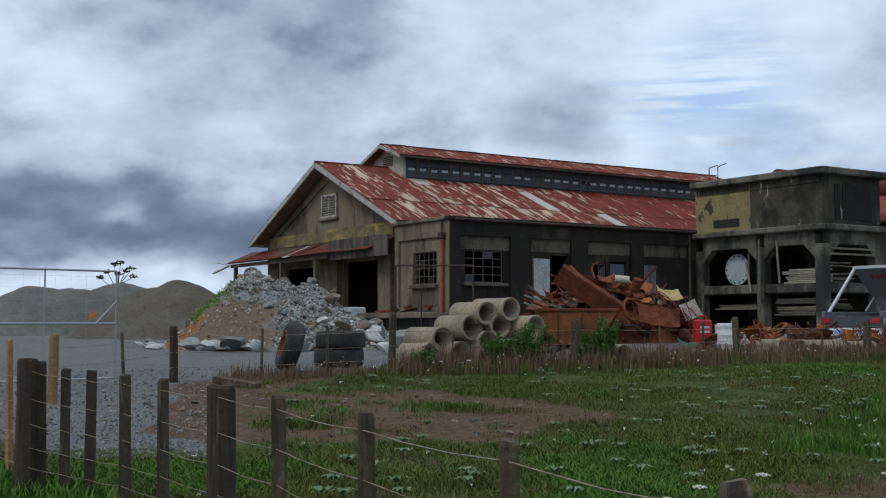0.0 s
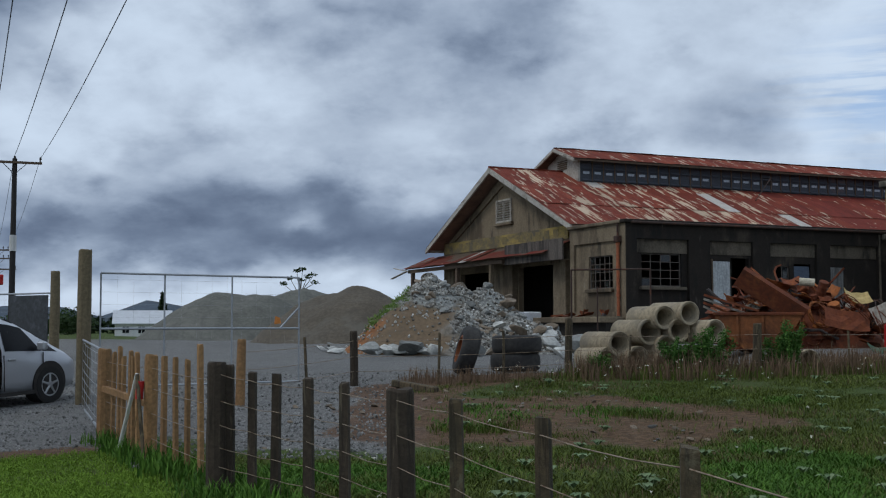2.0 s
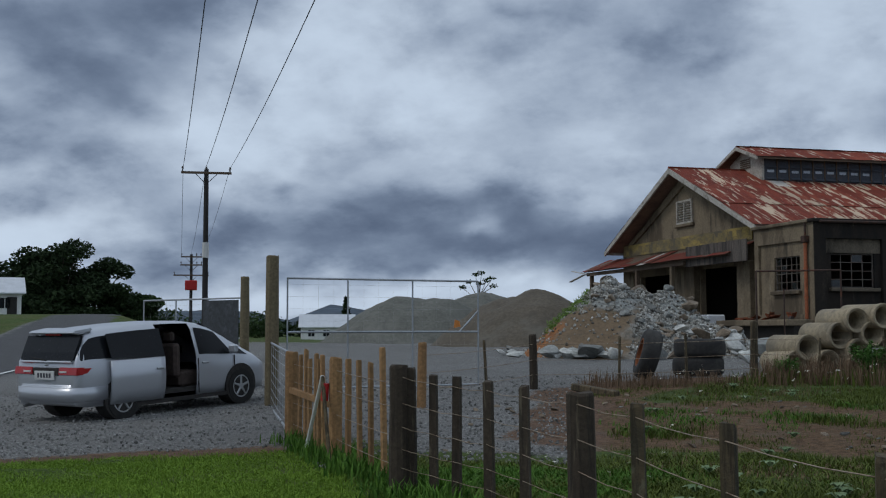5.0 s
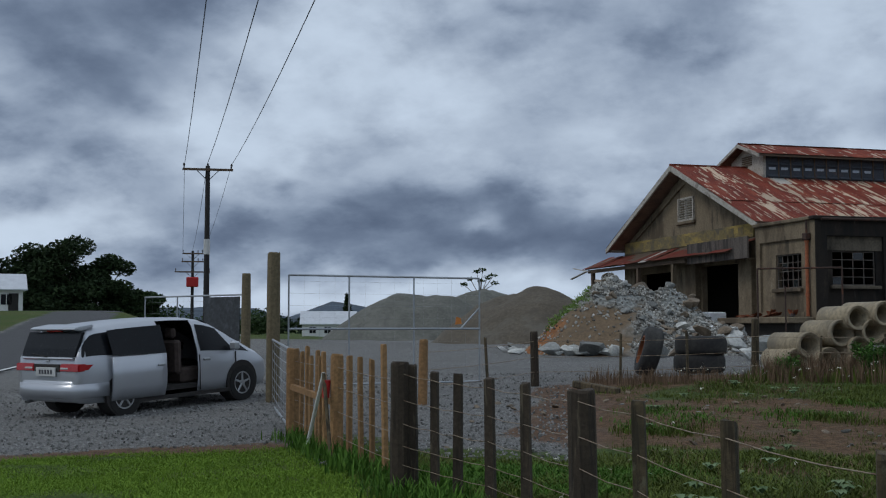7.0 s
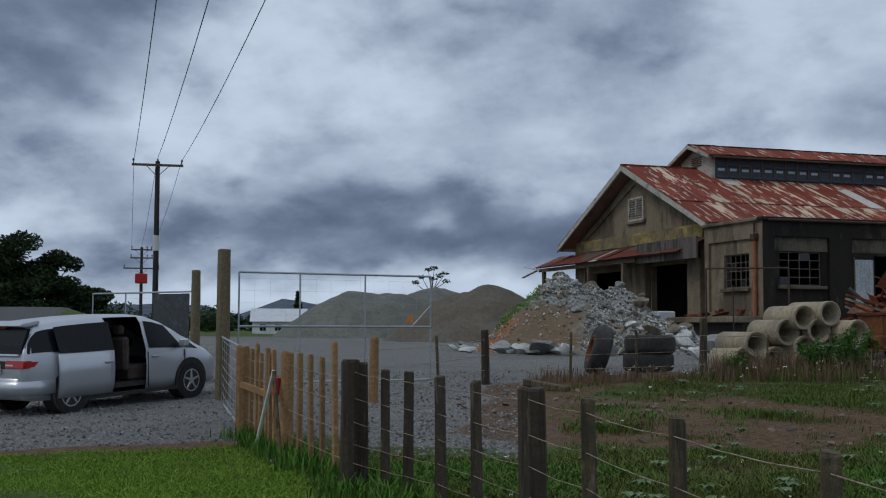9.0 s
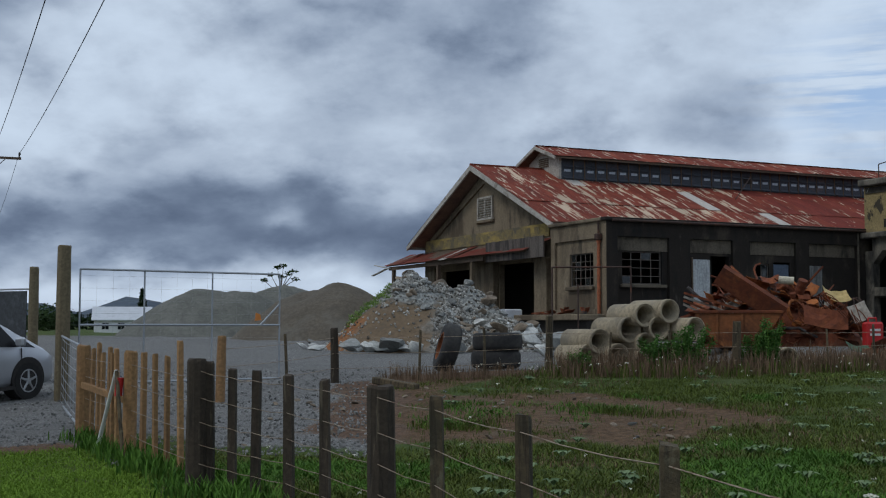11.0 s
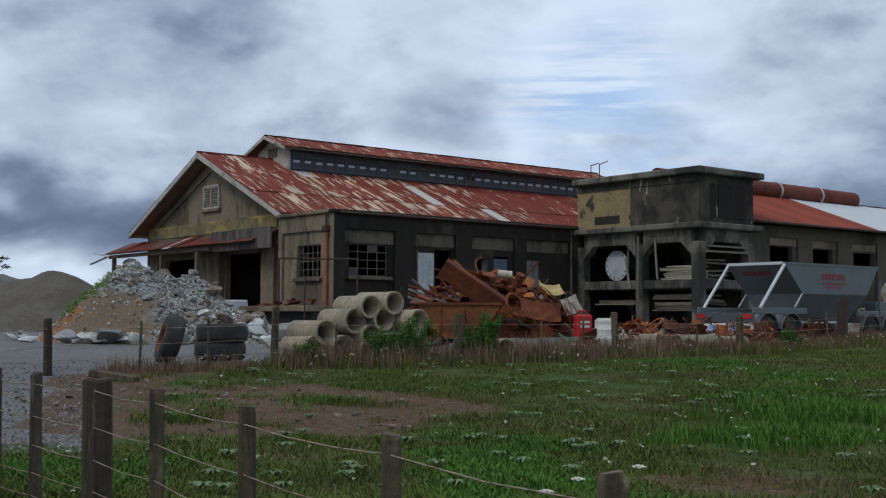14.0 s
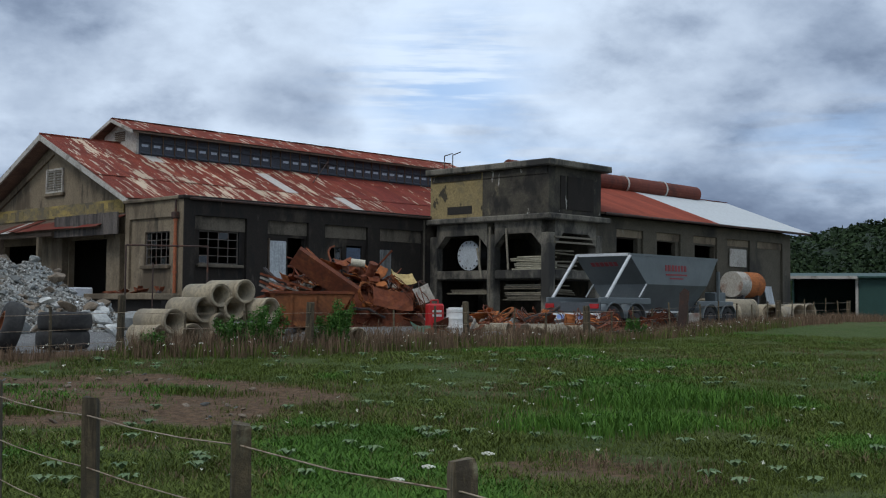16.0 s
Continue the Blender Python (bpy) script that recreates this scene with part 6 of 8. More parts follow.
rs = random.Random(77)
kit = []
for i in range(6):
    kit += [("plate", mesh_of("plate", bent_plate(rs.uniform(0.5, 1.1), rs.uniform(0.3, 0.7), rs.uniform(-0.2, 0.3), rs), m)) for m in (M_RUST, M_RUST, M_RUST_ORANGE)]
    kit.append(("bar", mesh_of("bar", angle_bar(rs.uniform(0.8, 1.9), rs.uniform(0.05, 0.1)), M_RUST)))
    kit.append(("pipe", mesh_of("pipe", bent_rod(rs.uniform(0.8, 1.8), rs.uniform(0.02, 0.05), rs), rs.choice((M_RUST, M_RUST_ORANGE, M_SCRAP_GREY)))))
for m in (M_RUST, M_RUST_ORANGE, M_SCRAP_PALE, M_SCRAP_GREY):
    if m in (M_RUST, M_RUST_ORANGE):
        kit.append(("drum", mesh_of("drum", drum_mesh(rs.uniform(0.12, 0.18), rs.uniform(0.35, 0.5)), m)))
    kit.append(("block", mesh_of("block", boxed((-0.15, -0.1, -0.09), (0.15, 0.1, 0.09), 0.03), m)))
    kit.append(("plate", mesh_of("plate", bent_plate(0.6, 0.4, 0.15, rs), M_SCRAP_PALE if m is M_SCRAP_PALE else M_RUST)))


def scrap_top(x):
    """Profile of the heap's crest along x, over the ground."""
    pts = [(2.3, 1.15), (3.2, 1.7), (4.3, 2.0), (5.2, 1.85), (5.9, 1.55), (6.6, 1.3), (7.1, 0.8), (7.6, 0.35), (11.5, 0.4)]
    for (a, ha), (b, hb) in zip(pts, pts[1:]):
        if a <= x <= b:
            return ha + (hb - ha) * (x - a) / (b - a)
    return 0.3


bm = bmesh.new()
nx, ny = 26, 9
core = [[bm.verts.new((2.9 + 4.2 * i / nx, 32.75 + 3.0 * j / ny, lie(4, 33) - 0.05 + max(0, (scrap_top(2.9 + 4.2 * i / nx) - 0.45) * (1 - ((j - ny * 0.5) / (ny * 0.5)) ** 2) + 0.15 * noise.noise((i * 0.7, j * 0.7, 3.3))))) for i in range(nx + 1)] for j in range(ny + 1)]
for j in range(ny):
    for i in range(nx):
        bm.faces.new((core[j][i], core[j][i + 1], core[j + 1][i + 1], core[j + 1][i]))
part("rust_core", bm, M_RUST, scrap, "compacted rusty swarf and earth")
for i in range(210):
    x = rs.uniform(2.7, 7.0)
    f = rs.uniform(-1, 1)
    y = 34.1 + 1.25 * f
    z = lie(x, y) + scrap_top(x) * (1 - f * f) * rs.uniform(0.72, 0.97)
    nm, me = rs.choice(kit)
    piece(nm, me, scrap, pose(x, y, z, rs.uniform(-40, 40), rs.uniform(-28, 28), rs.uniform(0, 360)) @ Matrix.Scale(rs.uniform(0.55, 0.95), 4))
for i in range(90):
    x = rs.uniform(7.0, 17.0)
    y = yard_edge(x) + rs.uniform(1.3, 3.2)
    nm, me = rs.choice(kit)
    piece(nm, me, scrap, pose(x, y, lie(x, y) + rs.uniform(0.08, 0.35), rs.uniform(-25, 25), rs.uniform(-25, 25), rs.uniform(0, 360)))
part("roll", rod(bmesh.new(), (4.85, 33.0, 2.92), (5.25, 32.95, 2.88), 0.11, seg=14), material("cream_roll", (0.50, 0.45, 0.34), 0.8), scrap, "cream coloured rolled sheet")
part("yellow_sheet", bent_plate(0.7, 0.5, 0.12, rs), material("straw_coloured_sheet", (0.44, 0.32, 0.13), 0.8), scrap, "straw coloured bent sheet", m=pose(6.35, 33.0, 2.45, 35, 8, 15))
part("hull_plate", bent_plate(1.2, 0.55, 0.12, rs), M_RUST, scrap, m=pose(5.9, 32.2, 1.85, 68, 8, 10))
part("pale_sheet", bent_plate(0.5, 0.5, 0.1, rs), M_SCRAP_PALE, scrap, "pale bent sheet", m=pose(6.85, 32.5, 2.0, 70, -20, 10))
part("green_sheet", bent_plate(0.6, 0.35, 0.1, rs), M_SCRAP_GREEN, scrap, m=pose(6.6, 31.6, 1.05, 35, 10, 10))
for k in range(4):
    part("ladder_rail", boxed((0, -0.02, -0.03), (1.5, 0.02, 0.03)), M_SCRAP_PALE if k % 2 else M_RUST, scrap, m=pose(2.25, 32.4 + 0.12 * k, 2.55 - 0.1 * k, 0, 17 + 3 * k, -4))

def hoop(R, r, turns, rr):
    """A loose coil of rusty rod."""
    bm = bmesh.new()
    path = []
    n = int(18 * turns)
    for i in range(n + 1):
        a = i * math.tau / 18
        q = R * (1 + 0.12 * math.sin(a * 0.37 + rr))
        path.append(Vector((q * math.cos(a), q * math.sin(a), 0.05 * i / 18 + 0.06 * math.sin(a * 1.7 + rr))))
    for a, b in zip(path, path[1:]):
        rod(bm, a, b, r, seg=5, caps=False)
    return bm


coils = [mesh_of("coil", hoop(R, r, t, q), m) for R, r, t, q, m in ((0.42, 0.018, 3.2, 0.3, M_RUST), (0.55, 0.013, 4.3, 1.7, M_RUST), (0.34, 0.024, 2.0, 2.9, M_RUST_ORANGE), (0.48, 0.014, 3.5, 4.1, M_STEEL_DARK), (0.30, 0.045, 0.7, 1.0, M_SCRAP_PALE))]
for i in range(46):
    if i < 7:
        x, y = rs.uniform(3.6, 6.9), 32.6 + rs.uniform(-0.3, 1.0)
        z = lie(x, y) + scrap_top(x) * rs.uniform(0.4, 0.75)
    else:
        x = rs.uniform(7.2, 18.5)
        y = yard_edge(x) + rs.uniform(1.0, 2.6)
        z = lie(x, y) + rs.uniform(0.15, 0.42)
    piece("coil", rs.choice(coils), scrap, pose(x, y, z, rs.uniform(-70, 70), rs.uniform(-60, 60), rs.uniform(0, 360)) @ Matrix.Scale(rs.uniform(0.7, 1.15), 4))
for k, (x, tilt) in enumerate(((12.6, 62), (13.6, 70), (14.5, 55), (15.6, 66))):
    y = yard_edge(x) + 1.5
    mat_ = tagged(empty("steel_mesh_sheet", pose(x, y, lie(x, y) + 0.05, 0, 0, 36 + 6 * k) @ pose(0, 0, 0, tilt, 0, 0)), "rusty reinforcing mesh sheet dumped along the yard fence", "mesh", group="mesh sheets")
    for q in range(8):
        part("mesh_rod", rod(bmesh.new(), (0.16 * q, 0, 0), (0.16 * q + 0.03 * math.sin(q + k), 0.85, 0.03 * math.sin(q)), 0.010, seg=5), M_RUST, mat_)
    for q in range(5):
        part("mesh_rod", rod(bmesh.new(), (-0.05, 0.18 * q + 0.04, 0.012), (1.2, 0.18 * q + 0.03 * math.sin(q * 2 + k), 0.012), 0.010, seg=5), M_RUST, mat_)

# containers and lumps by the scrap
can = tagged(empty("jerry_can", pose(7.07, 31.9, lie(7, 31.9), 0, 0, 12)), "red plastic fuel can standing by the scrap", "can")
part("body", boxed((-0.24, -0.15, 0.0), (0.24, 0.15, 0.72), 0.05), M_RED, can)
part("handle", rod(rod(rod(bmesh.new(), (-0.12, 0, 0.71), (-0.12, 0, 0.82), 0.02), (-0.12, 0, 0.82), (0.1, 0, 0.82), 0.02), (0.1, 0, 0.82), (0.1, 0, 0.71), 0.02), M_RED, can)
for k in range(2):
    part("label_bar", boxed((-0.14, -0.156, 0.36 + 0.12 * k), (0.14, -0.152, 0.42 + 0.12 * k)), M_PLATE, can)
drum = tagged(empty("plastic_drum", pose(7.7, 31.8, lie(7.7, 31.8), 0, 0, 0)), "white plastic drum standing by the scrap", "drum")
part("body", drum_mesh(0.31, 0.80), M_WHITE, drum)
part("lid", rod(bmesh.new(), (0, 0, 0.803), (0, 0, 0.84), 0.25, seg=20), M_WHITE, drum)
for x, y, s, sq in ((8.5, 31.3, 0.95, (1.3, 1, 0.7)), (9.2, 32.0, 0.8, (1.4, 1, 0.8)), (10.6, 32.6, 0.6, (1.4, 1, 0.7))):
    tagged(lay_rock("pale", x, y, s, lie(x, y), sq, "concrete_lump"), "pale broken lump of concrete among the scrap", "rubble", group="concrete lumps")

for x, y, r, L, turn, lab in ((10.0, 32.75, 0.30, 1.5, -62, "stained concrete pipe half sunk among the scrap"), (11.6, 33.8, 0.26, 1.4, -50, "stained concrete pipe half sunk among the scrap"), (24.6, 45.0, 0.42, 2.6, -40, "wide buff concrete pipe lying by the fence")):
    concrete_pipe(x, y, lie(x, y) + r * 0.8, r, L, turn, 0.0, lab, "scattered pipes")

# ---- bin trailer ----
M_TRAILER = material("grey_trailer_steel", (0.15, 0.168, 0.17), 0.5, metal=0.2, spots=[((0.11, 0.115, 0.12), 0.8, 0.5, 0.7, 0.6, None)], bump=0.08, grain=0.08)
M_TRAILER_IN = material("dark_trailer_steel", (0.075, 0.082, 0.09), 0.6, grain=0.15)
M_FRAME = material("bare_aluminium_frame", (0.55, 0.55, 0.54), 0.45, metal=0.35, bump=0.05, grain=0.08)
M_LOGO = material("dull_red_print", (0.27, 0.05, 0.055), 0.6, bump=0, grain=0.1)
M_BLUE = material("blue_white_reflector", (0.25, 0.34, 0.62), 0.4, bump=0, grain=0.15)
TR = pose(14.06, 37.4, lie(15, 38.5), 0, 0, 33)
trailer = tagged(empty("bin_trailer", TR), "grey steel hopper trailer on four axles, parked by the fence", "trailer")
W = 2.4
part("chassis_beam", boxed((0.2, 0.55, 0.78), (8.6, 0.75, 1.0)), M_TRAILER_IN, trailer)
part("chassis_beam", boxed((0.2, W - 0.75, 0.78), (8.6, W - 0.55, 1.0)), M_TRAILER_IN, trailer)
part("side_rail", boxed((0.0, 0.0, 1.0), (3.0, 0.12, 1.22), 0.02), M_TRAILER, trailer)
part("side_rail", boxed((0.0, W - 0.12, 1.0), (3.0, W, 1.22), 0.02), M_TRAILER, trailer)
part("side_rail", boxed((6.2, 0.0, 0.95), (8.7, 0.12, 1.15), 0.02), M_TRAILER, trailer)
HT = 2.72
bm = bmesh.new()
top = [(1.7, 0), (7.5, 0), (7.5, W), (1.7, W)]
bot = [(3.0, 0.55), (6.3, 0.55), (6.3, W - 0.55), (3.0, W - 0.55)]
prof = [[(u, v, HT) for u, v in top], [(2.75 if u < 4 else 6.75, v, 1.72) for u, v in top], [(u, v, 0.72) for u, v in bot]]
rings = [[bm.verts.new(c) for c in r] for r in prof]
inner = [[bm.verts.new((c[0] + (0.05 if c[0] < 4 else -0.05), c[1] + (0.05 if c[1] < 1 else -0.05), c[2] + 0.02)) for c in r] for r in prof]
for rr, flip in ((rings, False), (inner, True)):
    for p, q in zip(rr, rr[1:]):
        for i in range(4):
            f = (p[i], p[(i + 1) % 4], q[(i + 1) % 4], q[i])
            bm.faces.new(f[::-1] if not flip else f)
bm.faces.new(rings[2])
for i in range(4):
    bm.faces.new((rings[0][i], rings[0][(i + 1) % 4], inner[0][(i + 1) % 4], inner[0][i]))
bmesh.ops.recalc_face_normals(bm, faces=bm.faces[:])
hop = part("hopper", bm, M_TRAILER, trailer, "grey tapered steel hopper")
# lettering that cannot be shown, as plain bars, on the side and on the rear slope
for k in range(7):
    part("logo_bar", boxed((3.9 + 0.21 * k, -0.012, 2.22), (4.04 + 0.21 * k, -0.003, 2.44)), M_LOGO, hop)
part("logo_bar", boxed((3.95, -0.012, 2.06), (5.35, -0.003, 2.12)), M_LOGO, hop)
part("logo_bar", boxed((4.2, -0.012, 1.93), (5.1, -0.003, 1.98)), M_LOGO, hop)
slope = math.degrees(math.atan2(1.05, 1.0))
for k in range(6):
    part("logo_bar", boxed((-0.10, 0, 0.003), (0.10, 0.16, 0.012)), M_LOGO, hop, m=pose(2.0, 0.75 + 0.2 * k, HT - 0.30, 0, 43.5, 0))
for v in (0.03, W - 0.03):
    part("frame_brace", rod(bmesh.new(), (0.35, v, 1.2), (1.75, v, HT), 0.06, seg=6), M_FRAME, trailer)
    part("top_rail", boxed((1.7, v - 0.05, HT), (7.5, v + 0.05, HT + 0.07)), M_FRAME if v > 1 else M_TRAILER, trailer)
    part("corner_gusset", rod(bmesh.new(), (2.3, v, 1.25), (2.75, v, 1.72), 0.03, seg=6), M_FRAME, trailer)
part("cross_rail", boxed((1.66, 0.08, HT - 0.02), (1.76, W - 0.08, HT + 0.08)), M_FRAME, trailer)
part("cross_rail", boxed((7.44, 0.08, HT - 0.02), (7.54, W - 0.08, HT + 0.08)), M_TRAILER, trailer)
part("front_frame", boxed((7.6, 0.0, 1.15), (7.7, 0.1, 2.3)), M_TRAILER, trailer)
part("control_box", boxed((7.55, 0.1, 1.1), (8.3, 0.6, 1.5), 0.03), M_TRAILER, trailer)
tail = part("tail_panel", boxed((-0.05, 0.0, 0.72), (0.02, W, 1.05)), M_TRAILER_IN, trailer)
for a, b, m in ((0.05, 0.42, M_TAIL), (W - 0.42, W - 0.05, M_TAIL)):
    part("tail_lamp", boxed((-0.08, a, 0.84), (-0.053, b, 1.0)), m, tail)
part("bumper", boxed((-0.1, 0.0, 0.42), (0.0, W, 0.68), 0.02), M_WHITE, trailer)
for k in range(5):
    part("reflector", boxed((-0.115, 0.12 + 0.46 * k, 0.47), (-0.103, 0.42 + 0.46 * k, 0.62)), M_BLUE, trailer)
part("mud_flap", boxed((-0.06, 0.2, 0.12), (-0.02, 1.0, 0.41)), M_WHITE, trailer)
part("mud_flap", boxed((-0.06, 1.4, 0.12), (-0.02, 2.2, 0.41)), M_WHITE, trailer)
for u in (0.75, 2.05, 7.0, 8.3):
    for v0, v1 in ((0.0, 0.35), (W - 0.35, W)):
        t = part("wheel", tyre_mesh(0.47, 0.34, 28), M_TYRE, trailer, m=pose(u, v0, 0.47, -90, 0, 0))
        part("hub", rod(bmesh.new(), (0, 0, -0.02 if v0 < 1 else 0.1), (0, 0, 0.2), 0.24, 0.2, 16), M_SCRAP_GREY, t)
        bm = bmesh.new()
        seg = 12
        ring = []
        for i in range(seg + 1):
            a = math.pi * (0.02 + 0.96 * i / seg)
            ring.append([bm.verts.new((u + rr * math.cos(a), v, 0.47 + rr * math.sin(a))) for rr in (0.56, 0.60) for v in (v0 - 0.04, v1 + 0.04)])
        for p, q in zip(ring, ring[1:]):
            for a, b in ((0, 1), (1, 3), (3, 2), (2, 0)):
                bm.faces.new((p[a], p[b], q[b], q[a]))
        bmesh.ops.recalc_face_normals(bm, faces=bm.faces[:])
        part("mudguard", bm, M_TRAILER, trailer)
part("toolbox", boxed((5.4, 0.02, 0.3), (6.4, 0.5, 0.7), 0.03), M_SCRAP_PALE, trailer)
part("edge_marker", boxed((3.0, 0.52, 0.70), (6.3, 0.545, 0.76)), M_WHITE, trailer)

# ---- things in and round the tower, in the building's plan ----
BOARD = material("stacked_grey_boards", (0.20, 0.175, 0.13), 0.9, spots=[((0.10, 0.085, 0.065), 1.6, 0.5, 0.7, 0.7, None)], per_piece=0.3)
PALE_BOARD = material("stacked_pale_boards", (0.36, 0.33, 0.24), 0.9, spots=[((0.18, 0.16, 0.12), 1.6, 0.5, 0.7, 0.6, None)], per_piece=0.25)
tank = tagged(empty("steel_tank", HOUSE @ pose(15.5, -2.35, 4.27)), "pale round-ended steel tank lying in the open tower bay", "tank")
bm = rod(bmesh.new(), (0.0, 0, 0), (2.2, 0, 0), 0.74, seg=32)
part("shell", bm, M_SCRAP_GREY, tank)
end = part("end_plate", rod(bmesh.new(), (-0.08, 0, 0), (-0.003, 0, 0), 0.76, seg=32), material("pale_blue_grey_paint", (0.42, 0.45, 0.47), 0.6, spots=[((0.2, 0.18, 0.16), 2.0, 0.6, 0.72, 0.6, None)]), tank, "pale blue-grey bolted end plate")
for k in range(14):
    a = k * math.tau / 14
    part("bolt", rod(bmesh.new(), (-0.11, 0.66 * math.cos(a), 0.66 * math.sin(a)), (-0.083, 0.66 * math.cos(a), 0.66 * math.sin(a)), 0.045, seg=6), M_SCRAP_GREY, end)
rb = random.Random(5)
for nm, u, v0, v1, z, n, mat, grp in (("plank", 15.45, -7.4, -5.3, 3.49, 8, PALE_BOARD, "stacked planks"), ("plank", 15.4, -7.3, -4.7, 2.0, 5, BOARD, "stacked planks"), ("plank", 15.3, -7.4, -4.7, 2.55, 3, BOARD, "stacked planks"), ("plank", 15.4, -3.8, -0.9, 2.3, 3, BOARD, "stacked planks")):
    for k in range(n):
        for q in range(3):
            ob = part(nm, boxed((0, 0, 0), (0.26, (v1 - v0) * rb.uniform(0.8, 1.0), 0.07), 0.01), mat, None, m=HOUSE @ pose(u + 0.3 * q, v0 + rb.uniform(0, 0.25), z + k * 0.085, 0, rb.uniform(-1, 1), rb.uniform(-2, 2)))
            tagged(ob, "rough sawn plank stacked in the tower bay", "plank", group=grp)
for u0, z, n in ((15.6, 3.49, 5), (15.6, 4.3, 2), (15.5, 2.4, 4)):
    for k in range(n):
        ob = part("plank", boxed((0, 0, 0), (2.7 * rb.uniform(0.7, 1.0), 0.25, 0.07), 0.01), BOARD, None, m=HOUSE @ pose(u0, -7.3 + rb.uniform(0, 0.3), z + k * 0.09, 0, rb.uniform(-2, 3), rb.uniform(-4, 4)))
        tagged(ob, "rough sawn plank stacked in the tower bay", "plank", group="stacked planks")
for a, b in (((14.75, -5.6, 3.5), (14.8, -5.4, 5.5)), ((14.7, -3.9, 3.1), (14.8, -3.5, 4.6)), ((15.2, -3.3, 3.5), (15.25, -3.3, 5.3)), ((14.55, -4.55, 0.9), (14.6, -4.52, 5.6))):
    ob = part("prop", rod(bmesh.new(), a, b, 0.055, seg=6), BOARD, None, m=HOUSE)
    tagged(ob, "grey timber prop leaning in the tower bay", "post", group="props")
for u, z in ((15.3, 5.0), (15.3, 4.75)):
    ob = part("rail_bar", boxed((u, -8.05, z), (18.5, -7.98, z + 0.09)), BOARD, None, m=HOUSE)
    tagged(ob, "timber rail across the tower bay", "rail", group="tower rails")

water = tagged(empty("water_tank", HOUSE @ pose(29.8, -9.0, 3.05)), "rusty white cylinder tank on stands by the wing", "tank")
part("shell", rod(bmesh.new(), (0, 0, 0), (2.5, 0.0, 0), 0.72, seg=28), M_RUST_ORANGE, water)
part("painted_end", tube(bmesh.new(), (-0.02, 0, 0), (0.95, 0, 0), 0.728, 0.02, 28), M_SCRAP_PALE, water)
part("end_plate", rod(bmesh.new(), (-0.05, 0, 0), (-0.022, 0, 0), 0.72, seg=28), M_SCRAP_PALE, water)
for u in (0.4, 2.0):
    part("stand", boxed((u, -0.5, -2.1), (u + 0.15, 0.5, -0.6)), M_SCRAP_GREY, water)
lean_board = part("sheet", boxed((0, 0, 0), (1.0, 0.04, 1.9)), M_DOOR_WHITE, None, m=HOUSE @ pose(36.0, -8.0, 1.2, -12, 0, 4))
tagged(lean_board, "pale sheet leaning on the wing wall", "sheet")

# plastic crates of liquid in front of the dock
M_IBC = material("cloudy_white_plastic", (0.62, 0.64, 0.66), 0.4, grain=0.08, bump=0)
for k in range(2):
    ib = tagged(empty("liquid_container", HOUSE @ pose(-1.75, 6.0 + 1.45 * k, 0.98)), "white caged liquid container by the loading dock", "container", group="liquid containers")
    part("bottle", boxed((0.03, 0.03, 0.98), (0.97, 1.17, 1.42), 0.06), M_IBC, ib)
    # lower half of the same white bottle, with shade painted in as grey
    part("lower_bottle", boxed((0.03, 0.03, 0.12), (0.97, 1.17, 0.97), 0.06), material("white_plastic_painted_in_shade", (0.25, 0.26, 0.28), 0.4, bump=0), ib)
    part("pallet", boxed((0, 0, 0), (1.0, 1.2, 0.115)), M_TIMBER_DARK, ib)
    for q in range(6):
        part("cage_bar", rod(bmesh.new(), (0.0, 0.1 + 0.2 * q, 0.12), (0.0, 0.1 + 0.2 * q, 1.4), 0.012, seg=6), M_GALV, ib)
    for z in (0.5, 0.95, 1.4):
        part("cage_bar", rod(bmesh.new(), (0.0, 0.03, z), (0.0, 1.17, z), 0.012, seg=6), M_GALV, ib)

# pipe rail standing before the corner, and rusty litter on the platform
rail = tagged(new("pipe_rail"), "dark rusty pipe frame standing before the building", "rail")
part("top_bar", rod(bmesh.new(), (-1.89, 45.96, 3.92), (1.17, 45.99, 3.92), 0.035), M_STEEL_DARK, rail)
part("upright", rod(bmesh.new(), (-1.89, 45.96, 0.85), (-1.89, 45.96, 3.92), 0.035), M_STEEL_DARK, rail)
part("upright", rod(bmesh.new(), (1.17, 45.99, 0.85), (1.17, 45.99, 3.92), 0.035), M_STEEL_DARK, rail)
part("upright", rod(bmesh.new(), (-0.88, 45.99, 0.85), (-0.88, 45.99, 3.26), 0.03), M_STEEL_DARK, rail)
for k in range(14):
    nm, me = rs.choice(kit)
    ob = new("scrap_" + nm, me)
    ob.matrix_basis = HOUSE @ pose(-0.7 + rs.uniform(-0.2, 0.2), rs.uniform(0.8, 5.0), 2.2, rs.uniform(-15, 15), rs.uniform(-10, 10), 90 + rs.uniform(-25, 25)) @ Matrix.Scale(0.75, 4)
    tagged(ob, "rusty scrap piece lying on the loading platform", "scrap", group="platform scrap")

# rusty upright by the trailer
ob = part("steel_channel", prism(bmesh.new(), [(-0.18, 0), (0.12, 0), (0.2, 0.7), (0.28, 1.5), (0.1, 1.62), (-0.05, 1.45), (-0.1, 0.7)], "y", -0.05, 0.05), M_STEEL_DARK, None, m=pose(16.9, 37.2, lie(17, 37.2), 0, 0, -22))
tagged(ob, "bent rusty steel channel standing by the trailer", "scrap")

